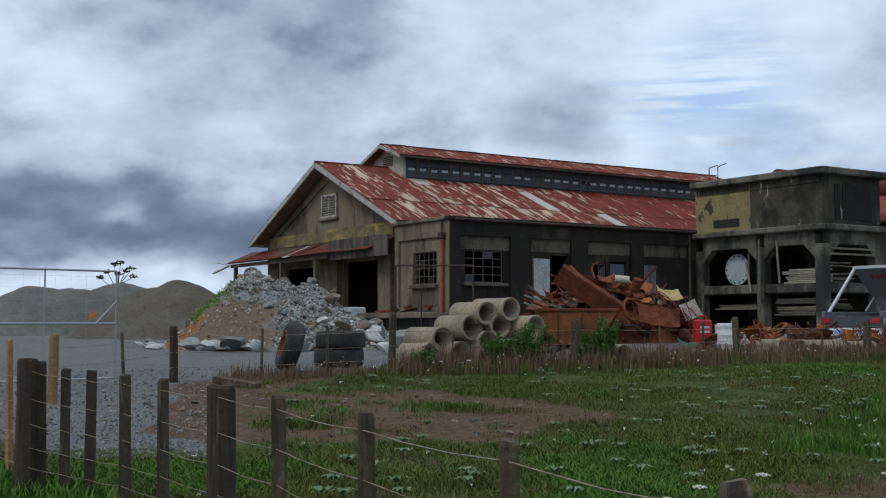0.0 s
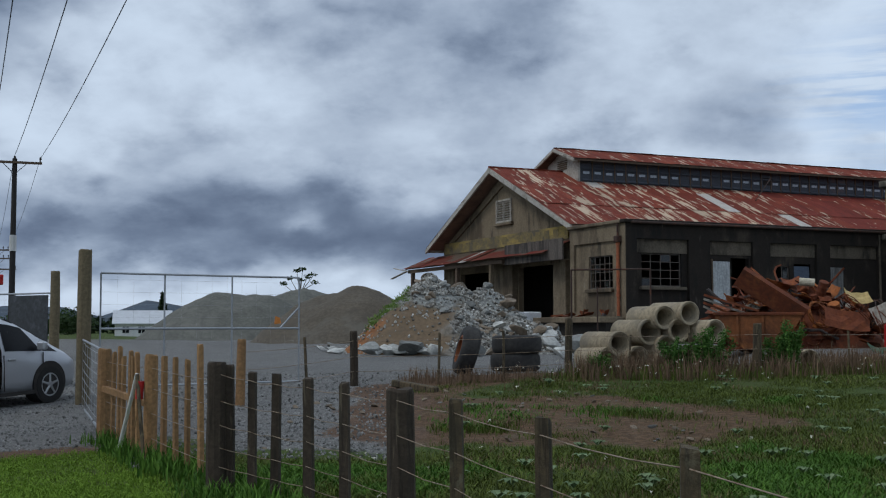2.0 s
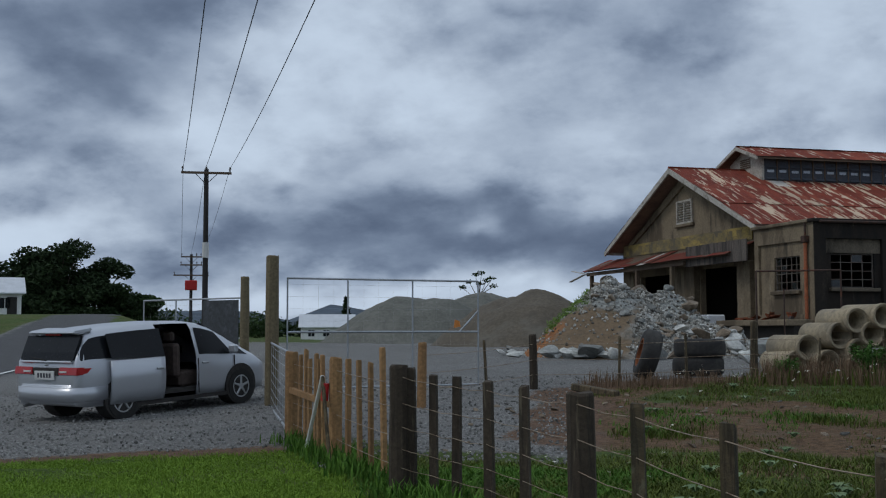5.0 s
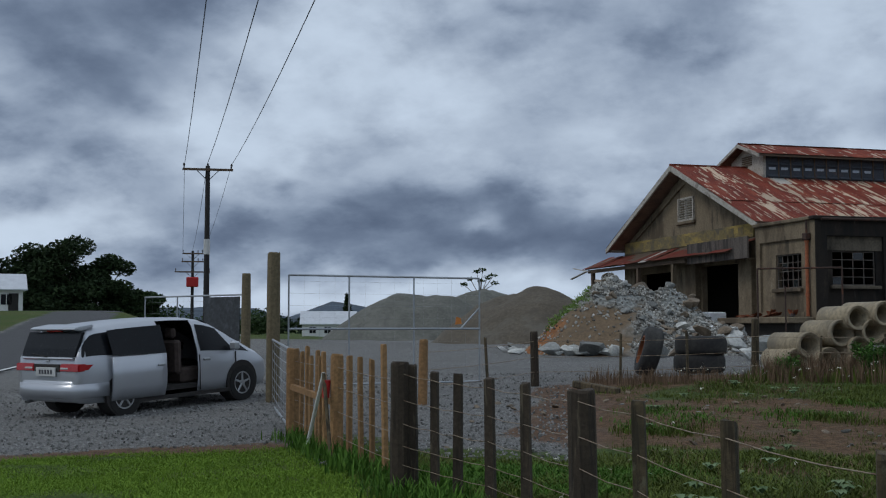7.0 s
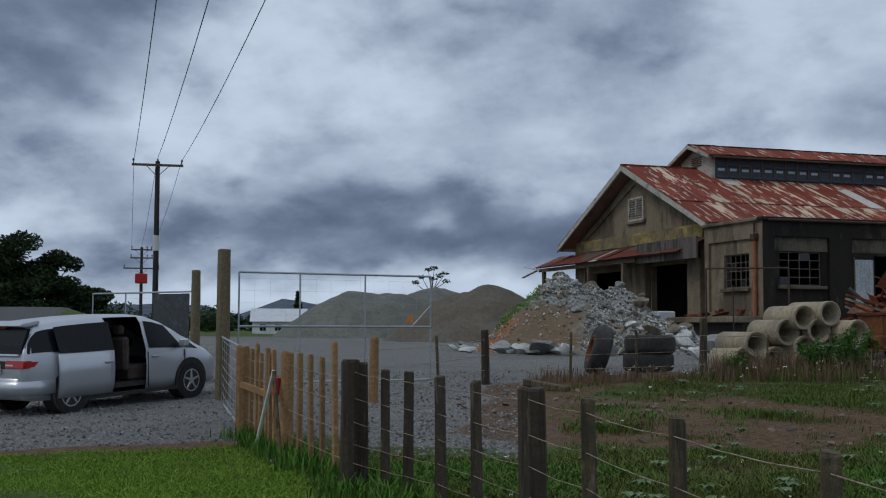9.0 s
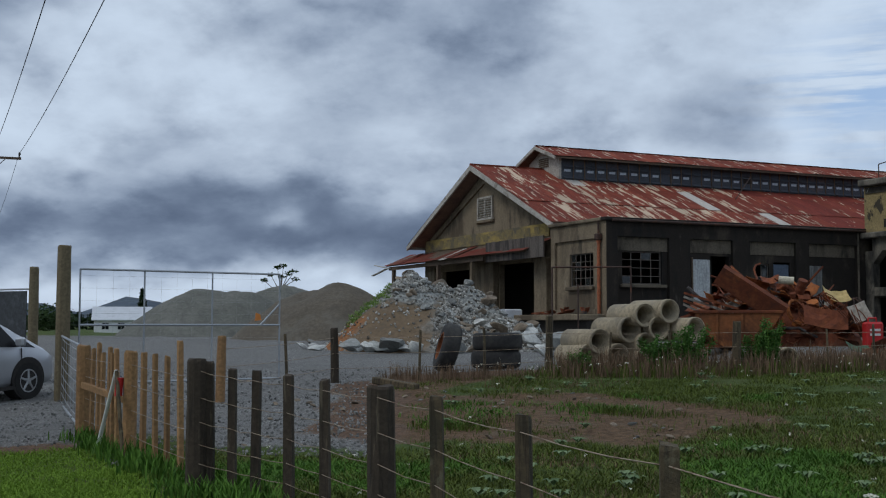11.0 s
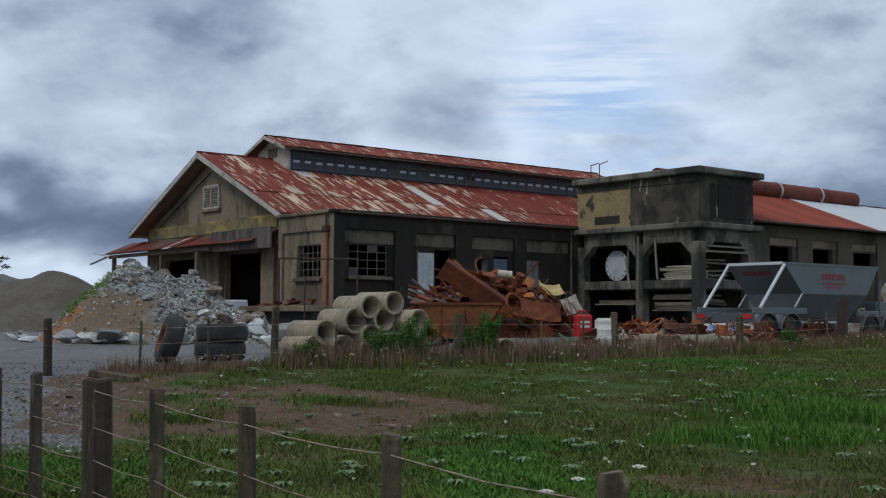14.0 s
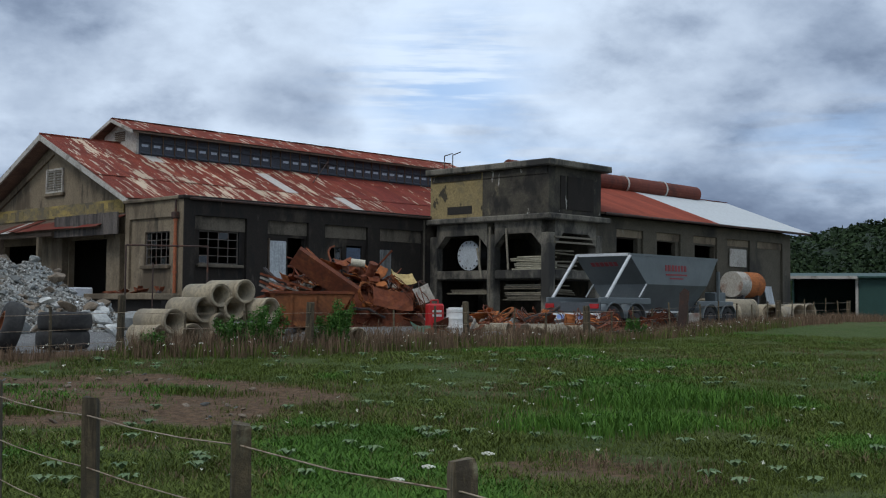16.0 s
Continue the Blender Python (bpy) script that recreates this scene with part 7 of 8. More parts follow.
# ---- green shed beyond ----
M_SHED = material("dark_green_cladding", (0.022, 0.060, 0.048), 0.6, grain=0.15, bump=0.1)
shed = tagged(empty("farm_shed", pose(41.3, 72.8, 0.95, 0, 0, -31)), "low dark green farm shed with an open front", "shed")
SW, SD, SH = 15.0, 8.0, 3.1
part("side_wall", boxed((4.3, 0.0, 0.0), (SW, 0.12, SH - 0.1)), M_SHED, shed)
part("side_wall", boxed((0.0, SD - 0.12, 0.0), (SW, SD, SH - 0.1)), M_SHED, shed)
part("end_wall", boxed((SW - 0.1, 0.123, 0.0), (SW, SD - 0.123, SH - 0.1)), M_SHED, shed)
part("end_wall", boxed((0.0, 0.123, 0.0), (0.1, SD - 0.123, SH - 0.1)), M_SHED, shed)
part("roof", prism(bmesh.new(), [(-0.5, SH - 0.1), (SD * 0.5, SH + 0.25), (SD + 0.3, SH - 0.1), (SD + 0.3, SH - 0.2), (SD * 0.5, SH + 0.15), (-0.5, SH - 0.2)], "x", -0.6, SW + 0.3), M_SHED, shed)
part("post", boxed((4.1, -0.02, 0.0), (4.28, 0.14, SH - 0.15)), M_TIMBER_PALE, shed)
part("fascia", boxed((-0.6, -0.56, SH - 0.28), (4.2, -0.51, SH - 0.08)), M_TIMBER_PALE, shed)

# ---- power poles and lines ----
M_POLE = material("dark_tarred_pole", (0.030, 0.028, 0.027), 0.9, spots=[((0.06, 0.055, 0.05), 1.0, 0.5, 0.7, 0.6, (4, 4, 0.3))])
M_CABLE = material("black_cable", (0.035, 0.037, 0.042), 0.7, bump=0)


def power_pole(x, y, top, arms, ang, label):
    root = tagged(empty("power_pole", pose(x, y, lie(x, y), 0, 0, ang)), label, "power pole", group="power poles")
    h = top - lie(x, y)
    part("pole", rod(bmesh.new(), (0, 0, -0.3), (0, 0, h), 0.17, 0.12, 14), M_POLE, root)
    for z, w in arms:
        arm = part("crossarm", boxed((-w / 2, -0.16, z - lie(x, y) - 0.06), (w / 2, -0.06, z - lie(x, y) + 0.06)), M_TIMBER_DARK, root)
        for s in (-w / 2 + 0.08, 0.0 if w > 2.2 else w / 4, w / 2 - 0.08):
            part("insulator", rod(rod(bmesh.new(), (s, -0.11, z - lie(x, y) + 0.06), (s, -0.11, z - lie(x, y) + 0.2), 0.03, 0.03, 8), (s, -0.11, z - lie(x, y) + 0.2), (s, -0.11, z - lie(x, y) + 0.32), 0.065, 0.04, 8), M_SCRAP_GREY, arm)
        for s in (-0.55, 0.55):
            part("arm_stay", rod(bmesh.new(), (0, -0.08, z - lie(x, y) - 0.6), (s, -0.08, z - lie(x, y) - 0.06), 0.02, seg=5), M_SCRAP_GREY, arm)
    return root


pole = power_pole(-30.0, 54.26, 10.15, [(9.95, 2.6)], 29, "tall dark timber power pole with one crossarm")
part("marker_band", rod(bmesh.new(), (0, 0, 4.6), (0, 0, 5.4), 0.175, 0.17, 14), M_PLATE, pole, "pale marker band")
pole2 = power_pole(-54.3, 95.6, 8.75, [(8.5, 1.9), (7.75, 2.0), (6.8, 3.2)], 29, "far power pole with three crossarms and a transformer")
part("transformer", boxed((-0.55, -0.6, 4.6), (0.55, 0.0, 5.5), 0.06), M_RED, pole2, "red transformer box")
for k, off in enumerate((-1.2, -0.05, 1.2)):
    c, s_ = math.cos(radians(29)), math.sin(radians(29))
    a = Vector((-30.0 + off * c, 54.26 + off * s_, 10.2))
    b = Vector((10.6 + off * c, -14.0 + off * s_, 10.0))
    far_end = Vector((-54.3 + off * 0.75 * c, 95.6 + off * 0.75 * s_, 8.8))
    line_ob = tagged(new("power_line"), "thin black overhead power line", "cable", group="power lines")
    for p, q, sag in ((a, b, 1.0), (a, far_end, 0.5)):
        bm = wire_run([p, q], sag, 0.013 if q is b else 0.011)
        part("strand", bm, M_CABLE, line_ob)

# ---- trees, hills, houses ----
def foliage(name, dark, light):
    m = bpy.data.materials.new(name)
    m.use_nodes = True
    g = Net(m.node_tree)
    m.node_tree.nodes.clear()
    out, b = g.n("ShaderNodeOutputMaterial"), g.n("ShaderNodeBsdfPrincipled")
    g.link(b.outputs[0], out.inputs[0])
    geo = g.n("ShaderNodeNewGeometry")
    tc = g.n("ShaderNodeTexCoord").outputs["Object"]
    col = g.mix(geo.outputs["Random Per Island"], dark, light)
    col = g.mix(g.step(g.noise(tc, 0.4, 3.0, 0.6), 0.4, 0.65, 0.0, 0.5), col, tuple(0.5 * (a + c) * 0.7 for a, c in zip(dark, light)))
    g.link(col, b.inputs["Base Color"])
    b.inputs["Roughness"].default_value = 0.8
    b.inputs["Specular IOR Level"].default_value = 0.15
    return m


M_LEAF = foliage("dark_tree_leaves", (0.013, 0.025, 0.010), (0.034, 0.056, 0.021))
M_LEAF_MID = foliage("mid_green_leaves", (0.022, 0.042, 0.014), (0.050, 0.082, 0.028))
M_BARK = material("grey_brown_bark", (0.085, 0.068, 0.052), 0.95, grain_scale=6)


def leaf_cloud(verts, faces, centre, rad, n, size, r):
    """n small leaf sprays scattered through an uneven blob."""
    c = Vector(centre)
    for _ in range(n):
        d = Vector((r.gauss(0, 1), r.gauss(0, 1), r.gauss(0, 1))).normalized()
        p = c + Vector((d.x * rad[0], d.y * rad[1], d.z * rad[2])) * (r.random() ** 0.4)
        u = Vector((r.gauss(0, 1), r.gauss(0, 1), r.gauss(0, 0.6))).normalized()
        w = u.cross(Vector((r.gauss(0, 1), r.gauss(0, 1), r.gauss(0, 1)))).normalized()
        s = size * r.uniform(0.6, 1.3)
        k = len(verts)
        verts += [p - u * s, p + w * s * 0.5, p + u * s, p - w * s * 0.5]
        faces.append((k, k + 1, k + 2, k + 3))


def leaves(name, verts, faces, mat, parent, label=""):
    me = bpy.data.meshes.new(name)
    me.from_pydata([tuple(v) for v in verts], [], faces)
    me.materials.append(mat)
    ob = new(name, me)
    ob.parent = parent
    if label:
        tagged(ob, label)
    return ob


def tree(x, y, z, h, spread, label, mat, seed, n=900, leaf=0.35, bare=0.3, flat=0.5, clumps=9):
    r = random.Random(seed)
    root = tagged(empty("tree", pose(x, y, z)), label, "tree", group="trees")
    bm = bmesh.new()
    rod(bm, (0, 0, -0.3), (0.1, 0, h * 0.45), h * 0.035, h * 0.022, 8)
    rod(bm, (0.1, 0, h * 0.45), (0.0, 0.1, h * 0.8), h * 0.022, h * 0.008, 7)
    vs, fs = [], []
    for k in range(clumps):
        a = k * 2.4 + r.uniform(-0.3, 0.3)
        d = spread * (k / clumps) ** 0.6
        top = Vector((d * math.cos(a), d * math.sin(a), h * (bare + (1 - bare) * r.uniform(0.35, 0.95) * (1 - 0.35 * (d / max(spread, 0.1)) ** 2))))
        rod(bm, (0.05, 0, h * bare * r.uniform(0.7, 1.3)), top, h * 0.012, h * 0.004, 5)
        leaf_cloud(vs, fs, top, (spread * 0.42, spread * 0.42, spread * 0.42 * flat), n // clumps, leaf, r)
    part("trunk", bm, M_BARK, root)
    leaves("crown", vs, fs, mat, root)
    return root


M_HEAP_GRASS = foliage("fresh_heap_grass", (0.09, 0.16, 0.035), (0.20, 0.29, 0.08))
tagged(leaves("heap_grass", tuft_v, tuft_f, M_HEAP_GRASS, None), "green grass tuft on the crest of the heap", "grass", kind="stuff")

# wood beside the road
rt = random.Random(8)
for i, (px, py, h, sp) in enumerate(((-103, 108, 12.0, 7), (-98, 115, 10.0, 6.0), (-92, 120, 11.0, 5.5), (-87.5, 122, 12.6, 5.5), (-84.5, 125, 10.6, 4.6), (-81, 127, 7.2, 3.4), (-79.6, 128, 6.4, 2.6), (-95, 106, 7, 5), (-101, 101, 8.0, 6), (-107, 99, 15.0, 7), (-90, 116, 6.5, 5), (-85, 119, 5.5, 4))):
    tree(px, py, lie(px, py) - 0.1, h - 0.9, sp, "dark broad-crowned tree in a roadside wood", M_LEAF if i < 6 or i > 8 else M_LEAF_MID, 40 + i, 9000, 0.27, 0.14, 0.55, 16)
vs, fs = [], []
for i in range(46):
    f = i / 45
    x, y = -112 + 44 * f, 104 + 36 * f
    leaf_cloud(vs, fs, (x + rt.uniform(-2, 2), y + rt.uniform(-3, 3), lie(x, y) + rt.uniform(1.0, 2.6)), (2.6, 2.6, 1.5), 260, 0.24, rt)
hedge = leaves("hedge", vs, fs, M_LEAF_MID, None)
tagged(hedge, "low dense scrub along the field edge", "hedge", kind="stuff")
vs, fs = [], []
for i in range(60):
    f = i / 59
    x, y = -140 + 120 * f, 262 + 30 * f
    leaf_cloud(vs, fs, (x, y + rt.uniform(-4, 4), lie(x, y) + rt.uniform(0.8, 3.4)), (3.5, 3, 2.2), 70, 0.8, rt)
far_hedge = leaves("far_hedge", vs, fs, M_LEAF, None)
tagged(far_hedge, "dark tree belt beyond the field", "hedge", kind="stuff")
con = tagged(empty("conifer", pose(-94.3, 231.5, -0.3)), "dark pointed conifer behind the white house", "tree")
part("trunk", rod(bmesh.new(), (0, 0, 0), (0, 0, 7.5), 0.25, 0.05, 7), M_BARK, con)
vs, fs = [], []
for k in range(14):
    leaf_cloud(vs, fs, (0, 0, 1.2 + 7.4 * k / 13), (2.4 * (1 - k / 14), 2.4 * (1 - k / 14), 0.6), 70, 0.45, rt)
leaves("crown", vs, fs, M_LEAF, con)
# thin umbrella tree behind the gravel
thin = tagged(empty("tree", pose(-29.7, 105.9, lie(-29.7, 105.9))), "thin sparse tree with flat tufts of leaves", "tree", group="trees")
bm = bmesh.new()
rod(bm, (0, 0, -0.2), (0.1, 0, 4.4), 0.12, 0.07, 7)
vs, fs = [], []
for k, (dx, dz) in enumerate(((-1.5, 4.9), (-0.9, 5.4), (-0.3, 6.1), (0.3, 6.25), (0.8, 5.5), (1.4, 5.7), (1.5, 5.0), (0.1, 5.2))):
    rod(bm, (0.1, 0, 3.6 + 0.1 * k), (dx, 0.2 * math.sin(k), dz), 0.05, 0.02, 5)
    leaf_cloud(vs, fs, (dx, 0.2 * math.sin(k), dz + 0.1), (0.42, 0.42, 0.2), 45, 0.14, rt)
part("trunk", bm, M_BARK, thin)
leaves("crown", vs, fs, M_LEAF_MID, thin)


def hill(name, label, pts, depth, mat, seed, trees=0.0, step=6.0):
    """A ridge: pts are (x, y, height) along its crest."""
    bm = bmesh.new()
    cols = []
    for (x0, y0, h0), (x1, y1, h1) in zip(pts, pts[1:]):
        n = max(2, int(math.hypot(x1 - x0, y1 - y0) / step))
        for i in range(n):
            f = i / n
            cols.append((x0 + (x1 - x0) * f, y0 + (y1 - y0) * f, h0 + (h1 - h0) * smooth(0, 1, f)))
    cols.append(pts[-1])
    rows = 26
    g = []
    for x, y, h in cols:
        d = Vector((x, y)).normalized()
        row = []
        for j in range(rows + 1):
            s = j / rows
            px, py = x - d.x * depth * (1 - s), y - d.y * depth * (1 - s)
            z = h * smooth(0, 1, s) + trees * (noise.noise((px * 0.12, py * 0.12, seed)) + 0.8 * noise.noise((px * 0.33, py * 0.33, seed))) * min(1.0, s * 6)
            row.append(bm.verts.new((px, py, z - 1.2 * (1 - s))))
        g.append(row)
    for p, q in zip(g, g[1:]):
        for j in range(rows):
            bm.faces.new((p[j], q[j], q[j + 1], p[j + 1])).smooth = trees == 0
    ob = part(name, bm, mat, None)
    tagged(ob, label, "hill", kind="structure")


M_FOREST = material("dark_bush_cover", (0.018, 0.030, 0.016), 0.95, spots=[((0.045, 0.06, 0.028), 0.12, 0.5, 0.7, 0.7, None), ((0.008, 0.012, 0.008), 0.35, 0.5, 0.7, 0.8, None)], grain_scale=0.6, bump=0)
# blue of the distance haze is mixed into the hills' own base colour
M_HILL_HAZE = material("haze_tinted_far_hills", (0.055, 0.075, 0.10), 0.95, spots=[((0.035, 0.05, 0.06), 0.02, 0.5, 0.7, 0.7, None)], grain_scale=0.05, bump=0)
hill("backdrop_hill", "far wooded hills with distance haze painted in as blue", [(-700, 560, 8), (-520, 720, 17), (-404, 804, 16), (-380, 815, 9), (-350, 829, 21), (-300, 850, 12), (-230, 870, 6), (0, 900, 5), (200, 890, 8)], 260, M_HILL_HAZE, 2.0, 1.2, 12)
hill("backdrop_hill", "dark bush-covered hill beyond the sheds", [(120, 330, 8), (150, 318, 15), (173, 304, 21), (190, 293, 24), (230, 270, 31), (300, 230, 36), (360, 160, 30)], 130, M_FOREST, 6.0, 3.2, 3.0)
vs, fs = [], []
for i in range(420):
    f = rt.random()
    x, y, h = (150 + 60 * f, 318 - 37 * f, 15 + 12.5 * f)
    leaf_cloud(vs, fs, (x + rt.uniform(-3, 3), y - rt.uniform(0, 6), h + rt.uniform(-1.5, 1.8)), (2.2, 2.2, 1.6), 26, 0.7, rt)
for i in range(1500):
    f, s = rt.random(), rt.random() ** 0.8
    x, y, h = (128 + 92 * f, 326 - 52 * f, 10 + 19 * f)
    d = Vector((x, y)).normalized()
    px, py = x - d.x * 130 * (1 - s), y - d.y * 130 * (1 - s)
    leaf_cloud(vs, fs, (px, py, h * smooth(0, 1, s) + rt.uniform(-0.5, 1.6)), (2.4, 2.4, 1.5), 20, 0.75, rt)
ob = leaves("hill_trees", vs, fs, M_LEAF, None)
tagged(ob, "ragged bush along the hill crest", "trees", kind="stuff")

M_HOUSE = material("white_weatherboard", (0.70, 0.70, 0.68), 0.6, grain=0.06, bump=0.05)
M_HOUSE_ROOF = material("pale_grey_roof", (0.55, 0.57, 0.60), 0.5, grain=0.06, bump=0.05)


def cottage(x, y, z, ang, L, Wd, wall, ridge, label):
    root = tagged(empty("house", pose(x, y, z, 0, 0, ang)), label, "house")
    part("wall", boxed((0, 0, 0), (L, Wd, wall)), M_HOUSE, root)
    part("roof", prism(bmesh.new(), [(-0.4, wall), (Wd / 2, ridge), (Wd + 0.4, wall), (Wd + 0.4, wall - 0.12), (Wd / 2, ridge - 0.15), (-0.4, wall - 0.12)], "x", -0.4, L + 0.4), M_HOUSE_ROOF, root)
    for g in (0.01, L - 0.11):
        part("gable", prism(bmesh.new(), [(0.1, wall), (Wd - 0.1, wall), (Wd / 2, ridge - 0.2)], "x", g, g + 0.1), M_HOUSE, root)
    for u in (1.2, 3.6, 6.0):
        if u + 1.0 < L:
            w = part("window", boxed((u, -0.05, 0.9), (u + 1.0, -0.003, 1.9)), M_TINT, root)
            part("window_frame", boxed((u + 0.47, -0.07, 0.9), (u + 0.53, -0.052, 1.9)), M_HOUSE, w)
    part("door", boxed((L - 1.3, -0.05, 0.0), (L - 0.4, -0.003, 2.0)), M_TRIM, root)
    return root


cottage(-78.3, 173.1, -0.15, 22, 8.4, 6.0, 2.4, 4.5, "small white house with a pale roof across the field")
cottage(-78.6, 90.1, lie(-76, 93) - 0.1, 40, 8.0, 6.0, 2.4, 4.0, "white gabled house among the roadside trees")
ob = part("road_marking", boxed((-0.06, -9, 0), (0.06, 9, 0.012)), M_WHITE, None, m=pose(-23.6, 30.6, lie(-23.6, 30.6) + 0.02, 0, 0, 30))
tagged(ob, "worn white edge line on the road", "road marking", kind="structure")
for k in range(7):
    x, y = -60 + 5.0 * k, 150 + 2 * k
    p = part("field_post", round_post(1.1, 0.07, rngf), M_POST_OLD, None, m=pose(x, y, lie(x, y)))
    tagged(p, "small grey fence post in the far field", "post", group="field posts")

# ---- grass, weeds and flowers ----
def blades(name, spots, mat, label, per, height, width, spread, seed, lean=0.5):
    """Tufts of curved blades at the spots (x, y, scale), as one sheet of growth."""
    r = np.random.RandomState(seed)
    n = len(spots) * per
    s = np.repeat(np.array(spots), per, axis=0)
    base = s[:, :2] + r.normal(0, 1, (n, 2)) * spread * s[:, 2:3] ** 0.5
    z0 = np.array([lie(x, y) for x, y in base])
    h = height * s[:, 2] * r.uniform(0.55, 1.25, n)
    a = r.uniform(0, math.tau, n)
    d = np.stack([np.cos(a), np.sin(a)], 1)
    bend = h[:, None] * lean * r.uniform(0.2, 1.0, (n, 1))
    half = np.stack([-d[:, 1], d[:, 0]], 1) * (width * s[:, 2:3] ** 0.5 * r.uniform(0.7, 1.3, (n, 1)))
    v = np.zeros((n, 5, 3))
    v[:, 0, :2], v[:, 1, :2] = base - half, base + half
    v[:, 0, 2] = v[:, 1, 2] = z0 - 0.02
    m = base + d * bend * 0.35
    v[:, 2, :2], v[:, 3, :2] = m + half * 0.8, m - half * 0.8
    v[:, 2, 2] = v[:, 3, 2] = z0 + h * 0.6
    v[:, 4, :2] = base + d * bend
    v[:, 4, 2] = z0 + h
    k = np.arange(n) * 5
    quads = np.stack([k, k + 1, k + 2, k + 3], 1)
    tris = np.stack([k + 3, k + 2, k + 4], 1)
    me = bpy.data.meshes.new(name)
    me.from_pydata(v.reshape(-1, 3).tolist(), [], quads.tolist() + tris.tolist())
    me.materials.append(mat)
    ob = new(name, me)
    return tagged(ob, label, "grass", kind="stuff")


M_GRASS = foliage("paddock_grass", (0.040, 0.057, 0.011), (0.135, 0.170, 0.033))
M_VERGE = foliage("mown_verge_grass", (0.10, 0.19, 0.016), (0.20, 0.31, 0.04))
M_GRASS_DRY = foliage("dry_seeding_grass", (0.085, 0.055, 0.034), (0.24, 0.16, 0.10))
M_GRASS_LUSH = foliage("lush_green_grass", (0.030, 0.085, 0.010), (0.105, 0.21, 0.030))
M_WEED = foliage("pale_broad_weeds", (0.07, 0.12, 0.05), (0.20, 0.26, 0.14))
rg = random.Random(99)


def in_paddock(x, y, margin=0.2):
    az = math.degrees(math.atan2(x, y))
    wob = noise.noise((x * 0.35, y * 0.35, 9.0)) + 0.5 * noise.noise((x * 1.1, y * 1.1, 2.0))
    if fence_side(x, y) < margin - 0.6 or y > yard_edge(x) - 0.2:
        return 0.0
    if y > 14.0 and az + 2.2 * wob < -9.0:
        return 0.0
    bare = max(smooth(1.2, 0.8, math.hypot((x + 0.9) / 3.6, (y - 18.6) / 3.3) + 0.45 * wob), 0.9 * smooth(1.2, 0.5, math.hypot((x - 3.7) * 0.6, (y - 11.6) * 0.9) + 0.5 * wob))
    if az < -5 and y > 14.5:
        bare = max(bare, 0.85)
    clump = smooth(0.12, 0.42, noise.noise((x * 0.8, y * 0.8, 21.0)) + 0.5 * noise.noise((x * 2.1, y * 2.1, 22.0)))
    return 1 - (0.985 - 0.75 * clump) * bare


spots, lush, weeds = [], [], []
while len(spots) < 15000:
    d = 9.5 + 33 * rg.random() ** 1.25
    a = radians(rg.uniform(-22, 37))
    x, y = d * math.sin(a), d * math.cos(a)
    if rg.random() < in_paddock(x, y):
        patch = noise.noise((x * 0.28, y * 0.28, 5.0)) + 0.6 * noise.noise((x * 0.9, y * 0.9, 6.0))
        sc = max(0.35, 0.8 + 0.9 * patch)
        (lush if patch > 0.38 else spots).append((x, y, sc))
blades("paddock_grass", spots, M_GRASS, "rough green paddock grass in uneven tufts", 19, 0.078, 0.0062, 0.16, 1, 1.7)
blades("lush_grass", lush, M_GRASS_LUSH, "lush bright green tufts in the paddock", 26, 0.062, 0.0065, 0.15, 2, 1.5)
tall = [(rg.gauss(7.6, 0.8), rg.gauss(17.2, 0.5), rg.uniform(0.9, 1.3)) for _ in range(120)] + [(rg.gauss(6.0, 0.7), rg.gauss(14.8, 0.4), rg.uniform(0.8, 1.2)) for _ in range(110)]
blades("tall_grass", tall, M_GRASS_LUSH, "tall fresh green grass clumps in the paddock", 40, 0.17, 0.007, 0.18, 3, 0.9)
sorrel = []
while len(sorrel) < 900:
    d, a = rg.uniform(11, 34), radians(rg.uniform(-12, 36))
    x, y = d * math.sin(a), d * math.cos(a)
    if in_paddock(x, y) > 0.3 and noise.noise((x * 0.4, y * 0.4, 15.0)) > 0.05:
        sorrel.append((x, y, rg.uniform(0.6, 1.2)))
blades("dry_grass", sorrel, M_GRASS_DRY, "reddish brown seeding stalks among the grass", 14, 0.085, 0.0055, 0.16, 8, 1.2)
# verge on the road side
vsp = []
while len(vsp) < 2600:
    d, a = rg.uniform(10.5, 15.8), radians(rg.uniform(-40, -14))
    x, y = d * math.sin(a), d * math.cos(a)
    if 0.866 * x + 0.5 * y < 1.9:
        vsp.append((x, y, rg.uniform(0.4, 0.8)))
blades("verge_grass", vsp, M_VERGE, "short mown grass on the road verge", 34, 0.045, 0.006, 0.16, 4, 1.5)
fsp = [(x + rg.uniform(-0.25, 0.35), y + rg.uniform(-0.2, 0.4), rg.uniform(0.6, 1.3)) for x, y in [(-4.05 + (0.9 + 4.05) * f + 0.0, 11.42 + (3.7 - 11.42) * f) for f in [rg.random() * 0.45 for _ in range(130)]]]
fsp += [(-4.1 - 3.0 * f + rg.uniform(-0.2, 0.3), 11.6 + 3.8 * f + rg.uniform(-0.2, 0.2), rg.uniform(0.6, 1.4)) for f in [rg.random() for _ in range(150)]]
blades("fence_grass", fsp, M_GRASS_LUSH, "long grass growing up along the fence", 16, 0.17, 0.010, 0.12, 5, 0.7)
